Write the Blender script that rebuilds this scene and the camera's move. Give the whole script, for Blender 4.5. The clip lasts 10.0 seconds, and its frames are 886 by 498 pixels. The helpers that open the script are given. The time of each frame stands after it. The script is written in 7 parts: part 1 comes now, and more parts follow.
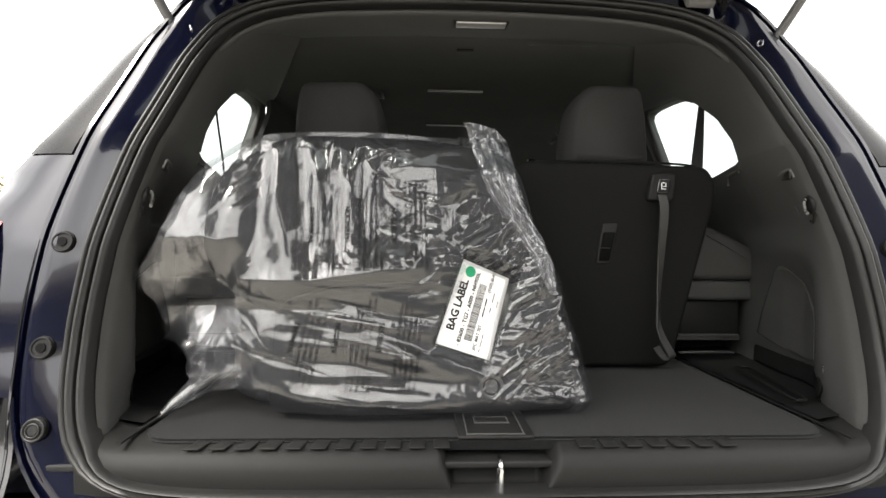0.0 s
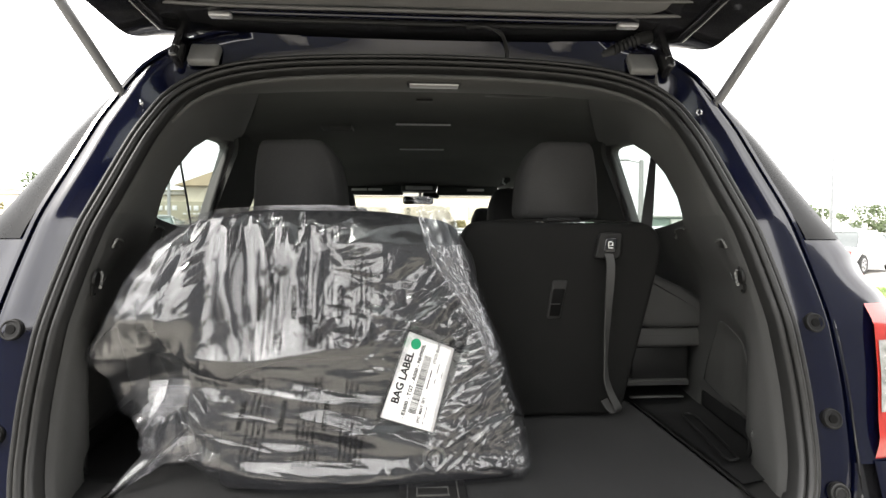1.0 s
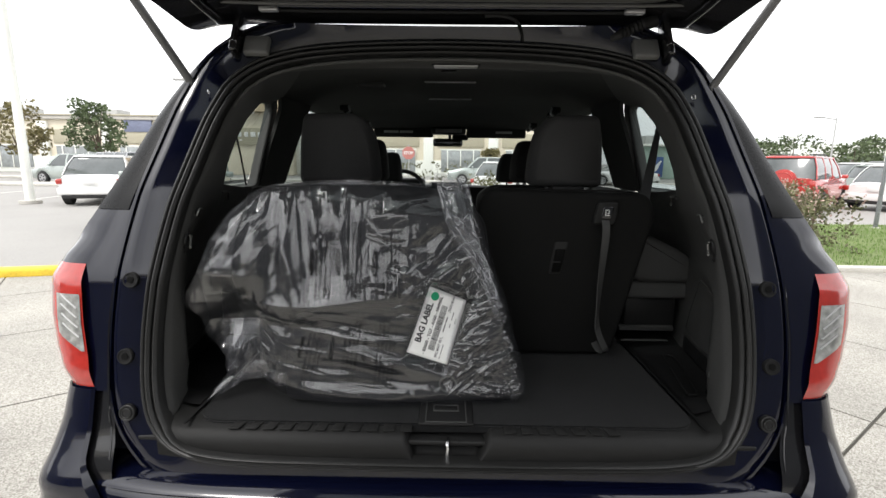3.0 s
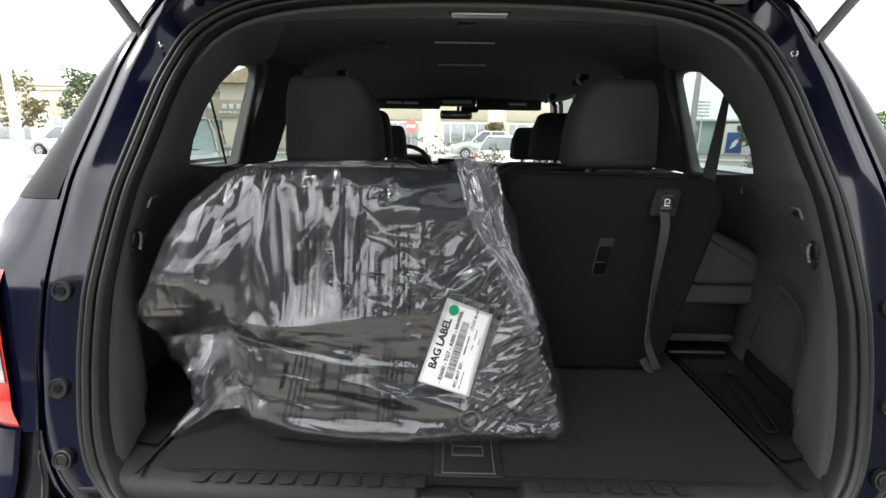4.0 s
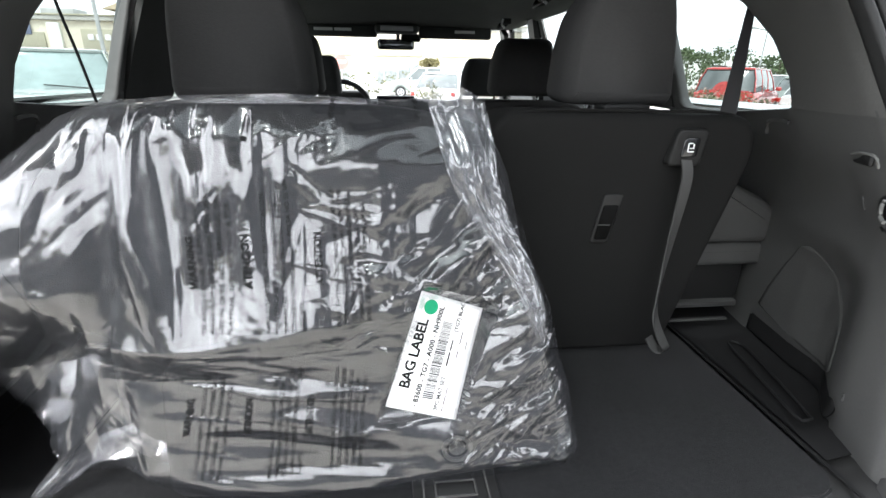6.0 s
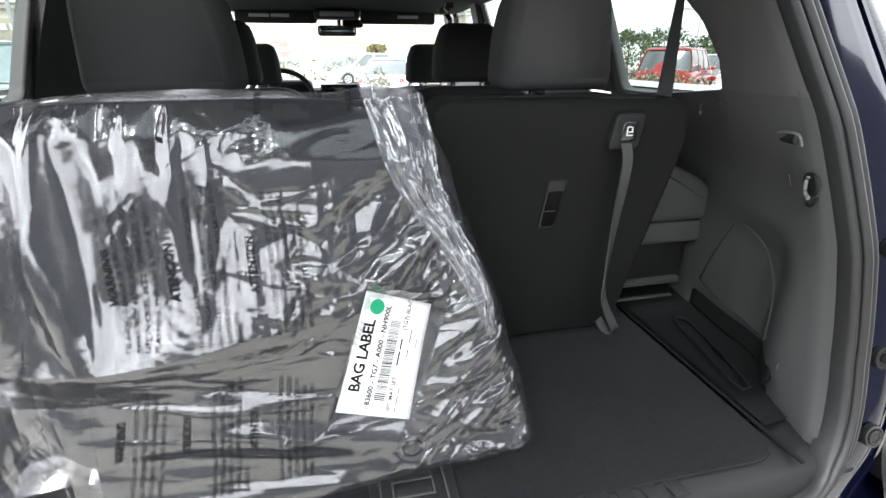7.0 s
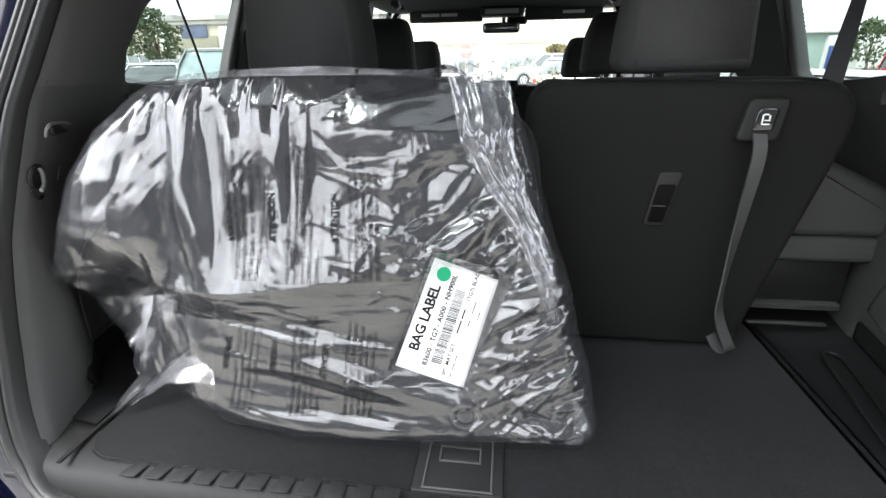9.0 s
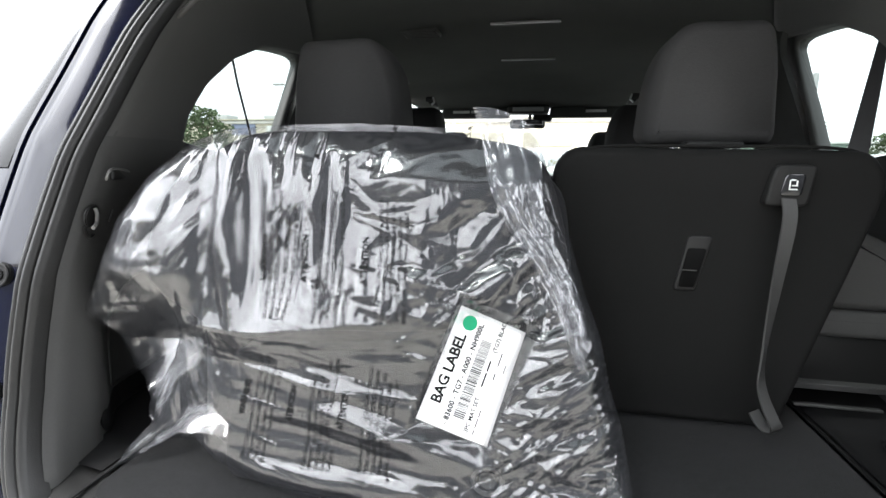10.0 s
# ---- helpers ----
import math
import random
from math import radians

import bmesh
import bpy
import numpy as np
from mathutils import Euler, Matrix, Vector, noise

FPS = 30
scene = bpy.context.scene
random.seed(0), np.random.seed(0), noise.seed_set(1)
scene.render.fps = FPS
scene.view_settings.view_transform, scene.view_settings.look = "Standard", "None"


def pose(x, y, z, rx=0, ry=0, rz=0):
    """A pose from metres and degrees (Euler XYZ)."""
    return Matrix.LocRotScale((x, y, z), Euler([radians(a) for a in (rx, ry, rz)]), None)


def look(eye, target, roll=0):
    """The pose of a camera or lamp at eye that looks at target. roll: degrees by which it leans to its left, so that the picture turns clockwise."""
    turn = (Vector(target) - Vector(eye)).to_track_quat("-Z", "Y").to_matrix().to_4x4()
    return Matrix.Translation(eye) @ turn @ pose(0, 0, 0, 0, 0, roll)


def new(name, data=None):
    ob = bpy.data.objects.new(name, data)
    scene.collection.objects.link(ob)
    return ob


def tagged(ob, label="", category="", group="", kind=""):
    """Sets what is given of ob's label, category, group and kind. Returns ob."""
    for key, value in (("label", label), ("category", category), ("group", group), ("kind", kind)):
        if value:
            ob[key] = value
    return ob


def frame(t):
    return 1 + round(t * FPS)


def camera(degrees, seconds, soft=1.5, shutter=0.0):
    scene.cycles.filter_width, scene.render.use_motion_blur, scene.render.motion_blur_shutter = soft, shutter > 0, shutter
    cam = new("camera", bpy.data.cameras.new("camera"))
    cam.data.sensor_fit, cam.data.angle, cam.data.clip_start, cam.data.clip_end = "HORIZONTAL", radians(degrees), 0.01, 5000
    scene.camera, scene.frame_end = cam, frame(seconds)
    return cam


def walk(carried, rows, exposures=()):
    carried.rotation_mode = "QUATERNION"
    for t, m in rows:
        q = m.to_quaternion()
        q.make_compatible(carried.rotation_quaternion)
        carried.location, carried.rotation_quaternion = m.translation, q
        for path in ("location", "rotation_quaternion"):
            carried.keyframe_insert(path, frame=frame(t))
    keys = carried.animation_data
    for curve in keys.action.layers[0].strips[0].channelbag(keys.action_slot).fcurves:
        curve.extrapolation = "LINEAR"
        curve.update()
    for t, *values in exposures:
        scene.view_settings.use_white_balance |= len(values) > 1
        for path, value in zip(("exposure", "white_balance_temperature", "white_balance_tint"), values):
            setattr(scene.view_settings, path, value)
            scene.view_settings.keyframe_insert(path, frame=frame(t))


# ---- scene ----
cam = camera(86.2, 10.0)
PATH = [
    (0, (-0.12, -0.809, 1.118), (-0.044, 1.189, 1.089), 0.5),
    (0.5, (-0.054, -0.837, 1.201), (0.055, 1.16, 1.189), 0.3),
    (1, (-0.029, -0.841, 1.283), (0.083, 1.155, 1.223), 0.1),
    (1.5, (-0.009, -0.943, 1.322), (0.095, 1.049, 1.172), -0.0),
    (2, (0.008, -1.03, 1.364), (0.058, 0.956, 1.133), -0.1),
    (2.5, (0.013, -1.09, 1.387), (0.017, 0.888, 1.093), 0.3),
    (2.7, (0.012, -1.082, 1.392), (-0.002, 0.891, 1.067), 0.4),
    (4, (-0.04, -0.773, 1.4), (-0.07, 1.171, 0.934), 0.9),
    (4.5, (-0.009, -0.653, 1.388), (-0.018, 1.268, 0.834), 1.0),
    (5, (-0.005, -0.565, 1.389), (0.029, 1.336, 0.769), 1.0),
    (6.3, (-0.1, -0.476, 1.374), (0.192, 1.369, 0.659), 0.8),
    (6.5, (-0.098, -0.47, 1.378), (0.237, 1.362, 0.649), 0.6),
    (7, (-0.064, -0.47, 1.381), (0.33, 1.344, 0.637), -0.2),
    (7.5, (-0.017, -0.476, 1.376), (0.31, 1.343, 0.612), -1.2),
    (8, (0.022, -0.488, 1.366), (0.169, 1.352, 0.597), -1.3),
    (8.5, (0.049, -0.499, 1.359), (-0.029, 1.348, 0.596), -1.3),
    (9, (0.058, -0.507, 1.35), (-0.202, 1.335, 0.616), -1.0),
    (9.5, (0.06, -0.486, 1.308), (-0.307, 1.396, 0.739), -0.1),
    (10, (0.054, -0.53, 1.289), (-0.316, 1.402, 0.928), 0.5),
]
EXPOSURES = [(0, 1.6, 6850, 10), (0.5, 1.75, 6850, 10), (1.0, 1.75, 6750, 10), (1.5, 1.4, 6650, 10), (2.0, 1.0, 6550, 10), (2.5, 0.4, 6500, 10), (2.7, 0.35, 6500, 10), (4.0, 1.15, 6400, 10), (4.5, 1.8, 6300, 10), (5.0, 2.05, 6250, 10), (6.5, 2.1, 6200, 10), (8.0, 2.15, 6200, 10), (9.0, 2.05, 6200, 10), (10.0, 2.05, 6250, 10)]
walk(cam, [(t, look(eye, target, roll)) for t, eye, target, roll in PATH], EXPOSURES)

# ---- world and light ----
SUN_TO = Vector((0.45, 0.55, -1.0))
world = bpy.data.worlds.new("overcast_sky")
scene.world = world
world.use_nodes = True
wn = world.node_tree
wn.nodes.clear()
w_sky = wn.nodes.new("ShaderNodeTexSky")
w_sky.sky_type = "NISHITA"
w_sky.sun_disc = False
w_sky.sun_elevation = radians(57)
w_sky.sun_rotation = radians(219.3)
w_sky.air_density, w_sky.dust_density, w_sky.ozone_density = 1.0, 6.0, 1.0
w_hsv = wn.nodes.new("ShaderNodeHueSaturation")
w_hsv.inputs["Saturation"].default_value = 0.12
w_mix = wn.nodes.new("ShaderNodeMixRGB")
w_mix.inputs["Fac"].default_value = 0.6
w_mix.inputs["Color2"].default_value = (14.0, 14.1, 14.3, 1)
w_bg = wn.nodes.new("ShaderNodeBackground")
w_bg.inputs["Strength"].default_value = 0.15
w_out = wn.nodes.new("ShaderNodeOutputWorld")
wn.links.new(w_sky.outputs[0], w_hsv.inputs["Color"])
wn.links.new(w_hsv.outputs[0], w_mix.inputs["Color1"])
w_tc = wn.nodes.new("ShaderNodeTexCoord")
w_cloud = wn.nodes.new("ShaderNodeTexNoise")
w_cloud.inputs["Scale"].default_value, w_cloud.inputs["Detail"].default_value = 3.2, 5
w_range = wn.nodes.new("ShaderNodeMapRange")
w_range.inputs["From Min"].default_value, w_range.inputs["From Max"].default_value = 0.3, 0.7
w_range.inputs["To Min"].default_value, w_range.inputs["To Max"].default_value = 0.62, 1.35
w_mul = wn.nodes.new("ShaderNodeVectorMath")
w_mul.operation = "SCALE"
wn.links.new(w_tc.outputs["Generated"], w_cloud.inputs["Vector"])
wn.links.new(w_cloud.outputs["Fac"], w_range.inputs["Value"])
wn.links.new(w_mix.outputs[0], w_mul.inputs[0])
wn.links.new(w_range.outputs[0], w_mul.inputs["Scale"])
wn.links.new(w_mul.outputs[0], w_bg.inputs["Color"])
wn.links.new(w_bg.outputs[0], w_out.inputs[0])

sun = new("sun", bpy.data.lights.new("sun", "SUN"))
sun.data.energy, sun.data.angle, sun.data.color = 1.2, radians(14), (1.0, 0.96, 0.9)
sun.matrix_world = look((-8, -12, 20), Vector((-8, -12, 20)) + SUN_TO)


# ---- materials ----
def node_material(name):
    m = bpy.data.materials.new(name)
    m.use_nodes = True
    nt = m.node_tree
    return m, nt, nt.nodes["Principled BSDF"], nt.nodes["Material Output"]


def surface(name, base, rough=0.5, metal=0.0, vary=0.25, grain=60.0, patch=4.0, bump=0.15, bump_scale=400.0,
            coat=0.0, tint=None, spec=0.5, sheen=0.0, stretch=(1, 1, 1)):
    """Colour that varies at two scales, roughness that follows it, and a fine relief."""
    m, nt, bsdf, _ = node_material(name)
    tc = nt.nodes.new("ShaderNodeTexCoord")
    mp = nt.nodes.new("ShaderNodeMapping")
    mp.inputs["Scale"].default_value = stretch
    nt.links.new(tc.outputs["Object"], mp.inputs["Vector"])
    a = nt.nodes.new("ShaderNodeTexNoise")
    a.inputs["Scale"].default_value, a.inputs["Detail"].default_value = patch, 4
    b = nt.nodes.new("ShaderNodeTexNoise")
    b.inputs["Scale"].default_value, b.inputs["Detail"].default_value = grain, 3
    for n in (a, b):
        nt.links.new(mp.outputs[0], n.inputs["Vector"])
    add = nt.nodes.new("ShaderNodeMath")
    add.operation = "ADD"
    nt.links.new(a.outputs["Fac"], add.inputs[0])
    nt.links.new(b.outputs["Fac"], add.inputs[1])
    half = nt.nodes.new("ShaderNodeMath")
    half.operation = "MULTIPLY"
    half.inputs[1].default_value = 0.5
    nt.links.new(add.outputs[0], half.inputs[0])
    ramp = nt.nodes.new("ShaderNodeValToRGB")
    ramp.color_ramp.elements[0].position, ramp.color_ramp.elements[1].position = 0.3, 0.7
    other = tint or base
    ramp.color_ramp.elements[0].color = (*[c * (1 - vary) for c in base], 1)
    ramp.color_ramp.elements[1].color = (*[min(1, c * (1 + vary)) for c in other], 1)
    nt.links.new(half.outputs[0], ramp.inputs[0])
    nt.links.new(ramp.outputs[0], bsdf.inputs["Base Color"])
    rr = nt.nodes.new("ShaderNodeMapRange")
    rr.inputs["To Min"].default_value, rr.inputs["To Max"].default_value = max(0.02, rough - 0.08), min(1, rough + 0.08)
    nt.links.new(half.outputs[0], rr.inputs["Value"])
    nt.links.new(rr.outputs[0], bsdf.inputs["Roughness"])
    bsdf.inputs["Metallic"].default_value = metal
    bsdf.inputs["Specular IOR Level"].default_value = spec
    bsdf.inputs["Coat Weight"].default_value = coat
    bsdf.inputs["Coat Roughness"].default_value = 0.04
    bsdf.inputs["Sheen Weight"].default_value = sheen
    if bump:
        c = nt.nodes.new("ShaderNodeTexNoise")
        c.inputs["Scale"].default_value, c.inputs["Detail"].default_value = bump_scale, 2
        nt.links.new(mp.outputs[0], c.inputs["Vector"])
        bp = nt.nodes.new("ShaderNodeBump")
        bp.inputs["Strength"].default_value, bp.inputs["Distance"].default_value = bump, 0.6 / bump_scale
        nt.links.new(c.outputs["Fac"], bp.inputs["Height"])
        nt.links.new(bp.outputs[0], bsdf.inputs["Normal"])
    return m


def clear_glass(name, tint, gloss_rough=0.01):
    m, nt, bsdf, out = node_material(name)
    nt.nodes.remove(bsdf)
    tr = nt.nodes.new("ShaderNodeBsdfTransparent")
    tr.inputs[0].default_value = (*tint, 1)
    gl = nt.nodes.new("ShaderNodeBsdfGlossy")
    gl.inputs["Roughness"].default_value = gloss_rough
    fr = nt.nodes.new("ShaderNodeFresnel")
    fr.inputs["IOR"].default_value = 1.45
    mx = nt.nodes.new("ShaderNodeMixShader")
    nt.links.new(fr.outputs[0], mx.inputs[0])
    nt.links.new(tr.outputs[0], mx.inputs[1])
    nt.links.new(gl.outputs[0], mx.inputs[2])
    nt.links.new(mx.outputs[0], out.inputs[0])
    return m


def film_material(name, haze=0.013):
    """Thin clear polythene: glossy, finely rippled, with a trace of haze."""
    m, nt, bsdf, out = node_material(name)
    nt.nodes.remove(bsdf)
    tc = nt.nodes.new("ShaderNodeTexCoord")
    normal = None
    for kind, scale, detail, strength, far in (("RIDGED_MULTIFRACTAL", 45.0, 3.0, 0.16, 0.0016), ("FBM", 160.0, 2.0, 0.08, 0.0008)):
        rn = nt.nodes.new("ShaderNodeTexNoise")
        rn.noise_type = kind
        rn.inputs["Scale"].default_value, rn.inputs["Detail"].default_value = scale, detail
        nt.links.new(tc.outputs["Object"], rn.inputs["Vector"])
        b2 = nt.nodes.new("ShaderNodeBump")
        b2.inputs["Strength"].default_value, b2.inputs["Distance"].default_value = strength, far
        nt.links.new(rn.outputs["Fac"], b2.inputs["Height"])
        if normal:
            nt.links.new(normal, b2.inputs["Normal"])
        normal = b2.outputs[0]
    gl = nt.nodes.new("ShaderNodeMixShader")
    gl.inputs[0].default_value = 0.48
    for socket, rough in ((1, 0.045), (2, 0.24)):
        lobe = nt.nodes.new("ShaderNodeBsdfGlossy")
        lobe.inputs["Roughness"].default_value = rough
        nt.links.new(normal, lobe.inputs["Normal"])
        nt.links.new(lobe.outputs[0], gl.inputs[socket])
    fr = nt.nodes.new("ShaderNodeFresnel")
    fr.inputs["IOR"].default_value = 1.8
    nt.links.new(normal, fr.inputs["Normal"])
    gain = nt.nodes.new("ShaderNodeMath")
    gain.operation, gain.use_clamp = "MULTIPLY", True
    gain.inputs[1].default_value = 1.4
    nt.links.new(fr.outputs[0], gain.inputs[0])
    cap = nt.nodes.new("ShaderNodeMath")
    cap.operation = "MINIMUM"
    cap.inputs[1].default_value = 0.42
    nt.links.new(gain.outputs[0], cap.inputs[0])
    tr = nt.nodes.new("ShaderNodeBsdfTransparent")
    tr.inputs[0].default_value = (0.93, 0.93, 0.94, 1)
    df = nt.nodes.new("ShaderNodeBsdfDiffuse")
    df.inputs[0].default_value = (0.74, 0.78, 0.88, 1)
    hz = nt.nodes.new("ShaderNodeMixShader")
    hz.inputs[0].default_value = haze
    nt.links.new(tr.outputs[0], hz.inputs[1])
    nt.links.new(df.outputs[0], hz.inputs[2])
    mx = nt.nodes.new("ShaderNodeMixShader")
    nt.links.new(cap.outputs[0], mx.inputs[0])
    nt.links.new(hz.outputs[0], mx.inputs[1])
    nt.links.new(gl.outputs[0], mx.inputs[2])
    nt.links.new(mx.outputs[0], out.inputs[0])
    return m


def aggregate(name):
    """Concrete with its stones laid bare: pale and dark pebbles in a grey-tan matrix, stained in patches."""
    m, nt, bsdf, _ = node_material(name)
    tc = nt.nodes.new("ShaderNodeTexCoord")
    vo = nt.nodes.new("ShaderNodeTexVoronoi")
    vo.inputs["Scale"].default_value = 170.0
    nt.links.new(tc.outputs["Object"], vo.inputs["Vector"])
    ramp = nt.nodes.new("ShaderNodeValToRGB")
    stops = ramp.color_ramp.elements
    stops[0].position, stops[0].color = 0.15, (0.22, 0.205, 0.18, 1)
    stops[1].position, stops[1].color = 0.9, (0.44, 0.425, 0.385, 1)
    mid = stops.new(0.45)
    mid.color = (0.34, 0.325, 0.29, 1)
    sep = nt.nodes.new("ShaderNodeSeparateColor")
    nt.links.new(vo.outputs["Color"], sep.inputs[0])
    nt.links.new(sep.outputs[0], ramp.inputs[0])
    patch = nt.nodes.new("ShaderNodeTexNoise")
    patch.inputs["Scale"].default_value, patch.inputs["Detail"].default_value = 1.1, 5
    nt.links.new(tc.outputs["Object"], patch.inputs["Vector"])
    rng_ = nt.nodes.new("ShaderNodeMapRange")
    rng_.inputs["From Min"].default_value, rng_.inputs["From Max"].default_value = 0.3, 0.7
    rng_.inputs["To Min"].default_value, rng_.inputs["To Max"].default_value = 0.82, 1.12
    nt.links.new(patch.outputs["Fac"], rng_.inputs["Value"])
    mul = nt.nodes.new("ShaderNodeVectorMath")
    mul.operation = "SCALE"
    nt.links.new(ramp.outputs[0], mul.inputs[0])
    nt.links.new(rng_.outputs[0], mul.inputs["Scale"])
    nt.links.new(mul.outputs[0], bsdf.inputs["Base Color"])
    bsdf.inputs["Roughness"].default_value = 0.9
    bp = nt.nodes.new("ShaderNodeBump")
    bp.inputs["Strength"].default_value, bp.inputs["Distance"].default_value = 0.6, 0.002
    bp.invert = True
    nt.links.new(vo.outputs["Distance"], bp.inputs["Height"])
    nt.links.new(bp.outputs[0], bsdf.inputs["Normal"])
    return m


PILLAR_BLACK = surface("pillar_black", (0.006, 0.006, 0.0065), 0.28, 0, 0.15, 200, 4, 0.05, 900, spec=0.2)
NAVY = surface("navy_paint", (0.0021, 0.0029, 0.0110), 0.12, 0.0, 0.15, 900, 2, 0.01, 1500, coat=0.6, spec=0.3)
BLACK_GLOSS = surface("black_gloss", (0.008, 0.008, 0.009), 0.2, 0, 0.2, 80, 3, 0.0, coat=0.6)
RUBBER = surface("black_rubber", (0.0105, 0.0105, 0.0105), 0.55, 0, 0.2, 90, 6, 0.2, 500, spec=0.35)
HINGE_GREY = surface("hinge_cover_plastic", (0.13, 0.13, 0.125), 0.5, 0, 0.1, 200, 5, 0.2, 900, spec=0.35)
STRIP_RUBBER = surface("strip_rubber", (0.014, 0.014, 0.0137), 0.42, 0, 0.2, 90, 6, 0.2, 500, spec=0.45)
TRAY_BLACK = surface("tray_black", (0.011, 0.011, 0.0112), 0.6, 0, 0.2, 200, 6, 0.3, 700, spec=0.2)
PANEL_CLOTH = surface("panel_cloth", (0.052, 0.052, 0.050), 0.95, 0, 0.2, 420, 7, 0.5, 900, spec=0.1)
# dark trim plastic with light bounced off the ground put into its colour
GATE_TRIM_LIT = surface("gate_trim", (0.11, 0.108, 0.105), 0.5, 0, 0.12, 300, 5, 0.3, 900, spec=0.35)
TRIM = surface("trim_plastic", (0.054, 0.054, 0.0525), 0.55, 0, 0.12, 300, 5, 0.35, 900, spec=0.32)
SILL_TRIM = surface("sill_plastic", (0.0115, 0.0115, 0.0112), 0.6, 0, 0.15, 260, 5, 0.4, 800, spec=0.25)
# near black that paints the shade inside holes
HOLE_SHADE = surface("hole_shade", (0.003, 0.003, 0.003), 0.7, 0, 0.2, 200, 6, 0.1, 700, spec=0.1)
TRIM_DARK = surface("dark_plastic", (0.011, 0.011, 0.011), 0.5, 0, 0.15, 200, 5, 0.3, 900, spec=0.32)
CARPET = surface("cargo_carpet", (0.0078, 0.0080, 0.0085), 0.97, 0, 0.55, 160, 4, 0.9, 700, spec=0.1, sheen=0.08)
HEADLINER = surface("headliner_cloth", (0.094, 0.095, 0.092), 0.95, 0, 0.12, 500, 6, 0.5, 1200, spec=0.15)
SEAT_BACK = surface("seat_back_cloth", (0.0095, 0.0095, 0.0092), 0.92, 0, 0.2, 500, 7, 0.5, 900, spec=0.15)
SEAT_CLOTH = surface("seat_cloth", (0.042, 0.0415, 0.041), 0.9, 0, 0.12, 300, 8, 0.6, 700, spec=0.2, stretch=(0.5, 0.5, 1))
# lighter copy of TRIM: stands in for more light on the upper trim
TRIM_LIT = surface("trim_plastic_lit", (0.070, 0.0695, 0.067), 0.6, 0, 0.12, 300, 5, 0.35, 900, spec=0.3)
MAT_CLOTH = surface("floor_mat_carpet", (0.013, 0.013, 0.0145), 0.9, 0, 0.3, 350, 9, 0.8, 600, spec=0.2)
BELT = surface("belt_webbing", (0.010, 0.010, 0.0105), 0.6, 0, 0.2, 700, 8, 0.6, 1400)
PILLAR_CLOTH = surface("pillar_cloth", (0.066, 0.066, 0.064), 0.95, 0, 0.15, 400, 6, 0.4, 900, spec=0.06)
STRAP = surface("grey_webbing", (0.042, 0.042, 0.041), 0.55, 0, 0.2, 700, 8, 0.6, 1400)
CHROME = surface("satin_chrome", (0.75, 0.75, 0.76), 0.18, 1.0, 0.06, 60, 6, 0.02, 300)
SILVER = surface("silver_paint", (0.5, 0.5, 0.5), 0.35, 0.6, 0.08, 100, 6, 0.05, 500)
PAPER = surface("label_paper", (0.82, 0.82, 0.80), 0.45, 0, 0.04, 120, 12, 0.05, 600)
INK = surface("black_ink", (0.014, 0.014, 0.014), 0.9, 0, 0.1, 200, 10, 0.0, spec=0.05)
GREEN_INK = surface("green_ink", (0.0, 0.27, 0.12), 0.5, 0, 0.1, 200, 10, 0.0)
WHITE_INK = surface("white_ink", (0.75, 0.75, 0.74), 0.5, 0, 0.05, 200, 10, 0.0)
RED_LENS = surface("red_lens", (0.40, 0.028, 0.02), 0.16, 0, 0.2, 60, 14, 0.0, coat=1.0)
CLEAR_LENS = surface("clear_lens", (0.40, 0.40, 0.38), 0.12, 0.35, 0.6, 70, 30, 0.1, 120, coat=1.0)
WINDOW = clear_glass("window_glass", (0.30, 0.335, 0.325))
SCREEN_GLASS = clear_glass("windscreen_glass", (0.80, 0.83, 0.815))
PRIVACY = clear_glass("privacy_glass", (0.25, 0.27, 0.27))
FILM = film_material("polythene_film")
FOLDED_FILM = film_material("folded_polythene", 0.06)
CONCRETE = aggregate("exposed_aggregate")
ASPHALT = surface("worn_asphalt", (0.31, 0.30, 0.285), 0.92, 0, 0.2, 40, 0.25, 0.5, 120)
KERB = surface("kerb_concrete", (0.5, 0.48, 0.44), 0.9, 0, 0.2, 40, 2, 0.4, 90)
YELLOW = surface("yellow_paint", (0.75, 0.52, 0.05), 0.7, 0, 0.25, 50, 5, 0.4, 90)
GRASS_MAT = surface("lawn", (0.145, 0.185, 0.065), 0.9, 0, 0.35, 60, 1.5, 0.7, 60)
BLADE = surface("grass_blade", (0.15, 0.235, 0.06), 0.8, 0, 0.4, 9, 0.8, 0.0)
LEAF = surface("tree_leaf", (0.085, 0.115, 0.052), 0.75, 0, 0.5, 6, 0.7, 0.0)
LEAF_TAN = surface("dry_leaf", (0.16, 0.14, 0.06), 0.8, 0, 0.5, 6, 0.7, 0.0)
BUSH_LEAF = surface("hedge_leaf", (0.115, 0.115, 0.055), 0.75, 0, 0.5, 9, 1.5, 0.0)
BLOSSOM = surface("pink_blossom", (0.36, 0.25, 0.22), 0.8, 0, 0.4, 9, 1.5, 0.0)
BARK = surface("bark", (0.10, 0.075, 0.055), 0.95, 0, 0.4, 30, 3, 0.9, 60, stretch=(1, 1, 0.2))
STUCCO = surface("tan_stucco", (0.68, 0.62, 0.50), 0.95, 0, 0.12, 20, 0.2, 0.4, 60)
STUCCO_DARK = surface("olive_stucco", (0.40, 0.37, 0.28), 0.95, 0, 0.12, 20, 0.2, 0.4, 60)
WHITE_WALL = surface("white_wall", (0.74, 0.75, 0.70), 0.85, 0, 0.08, 20, 0.3, 0.2, 60)
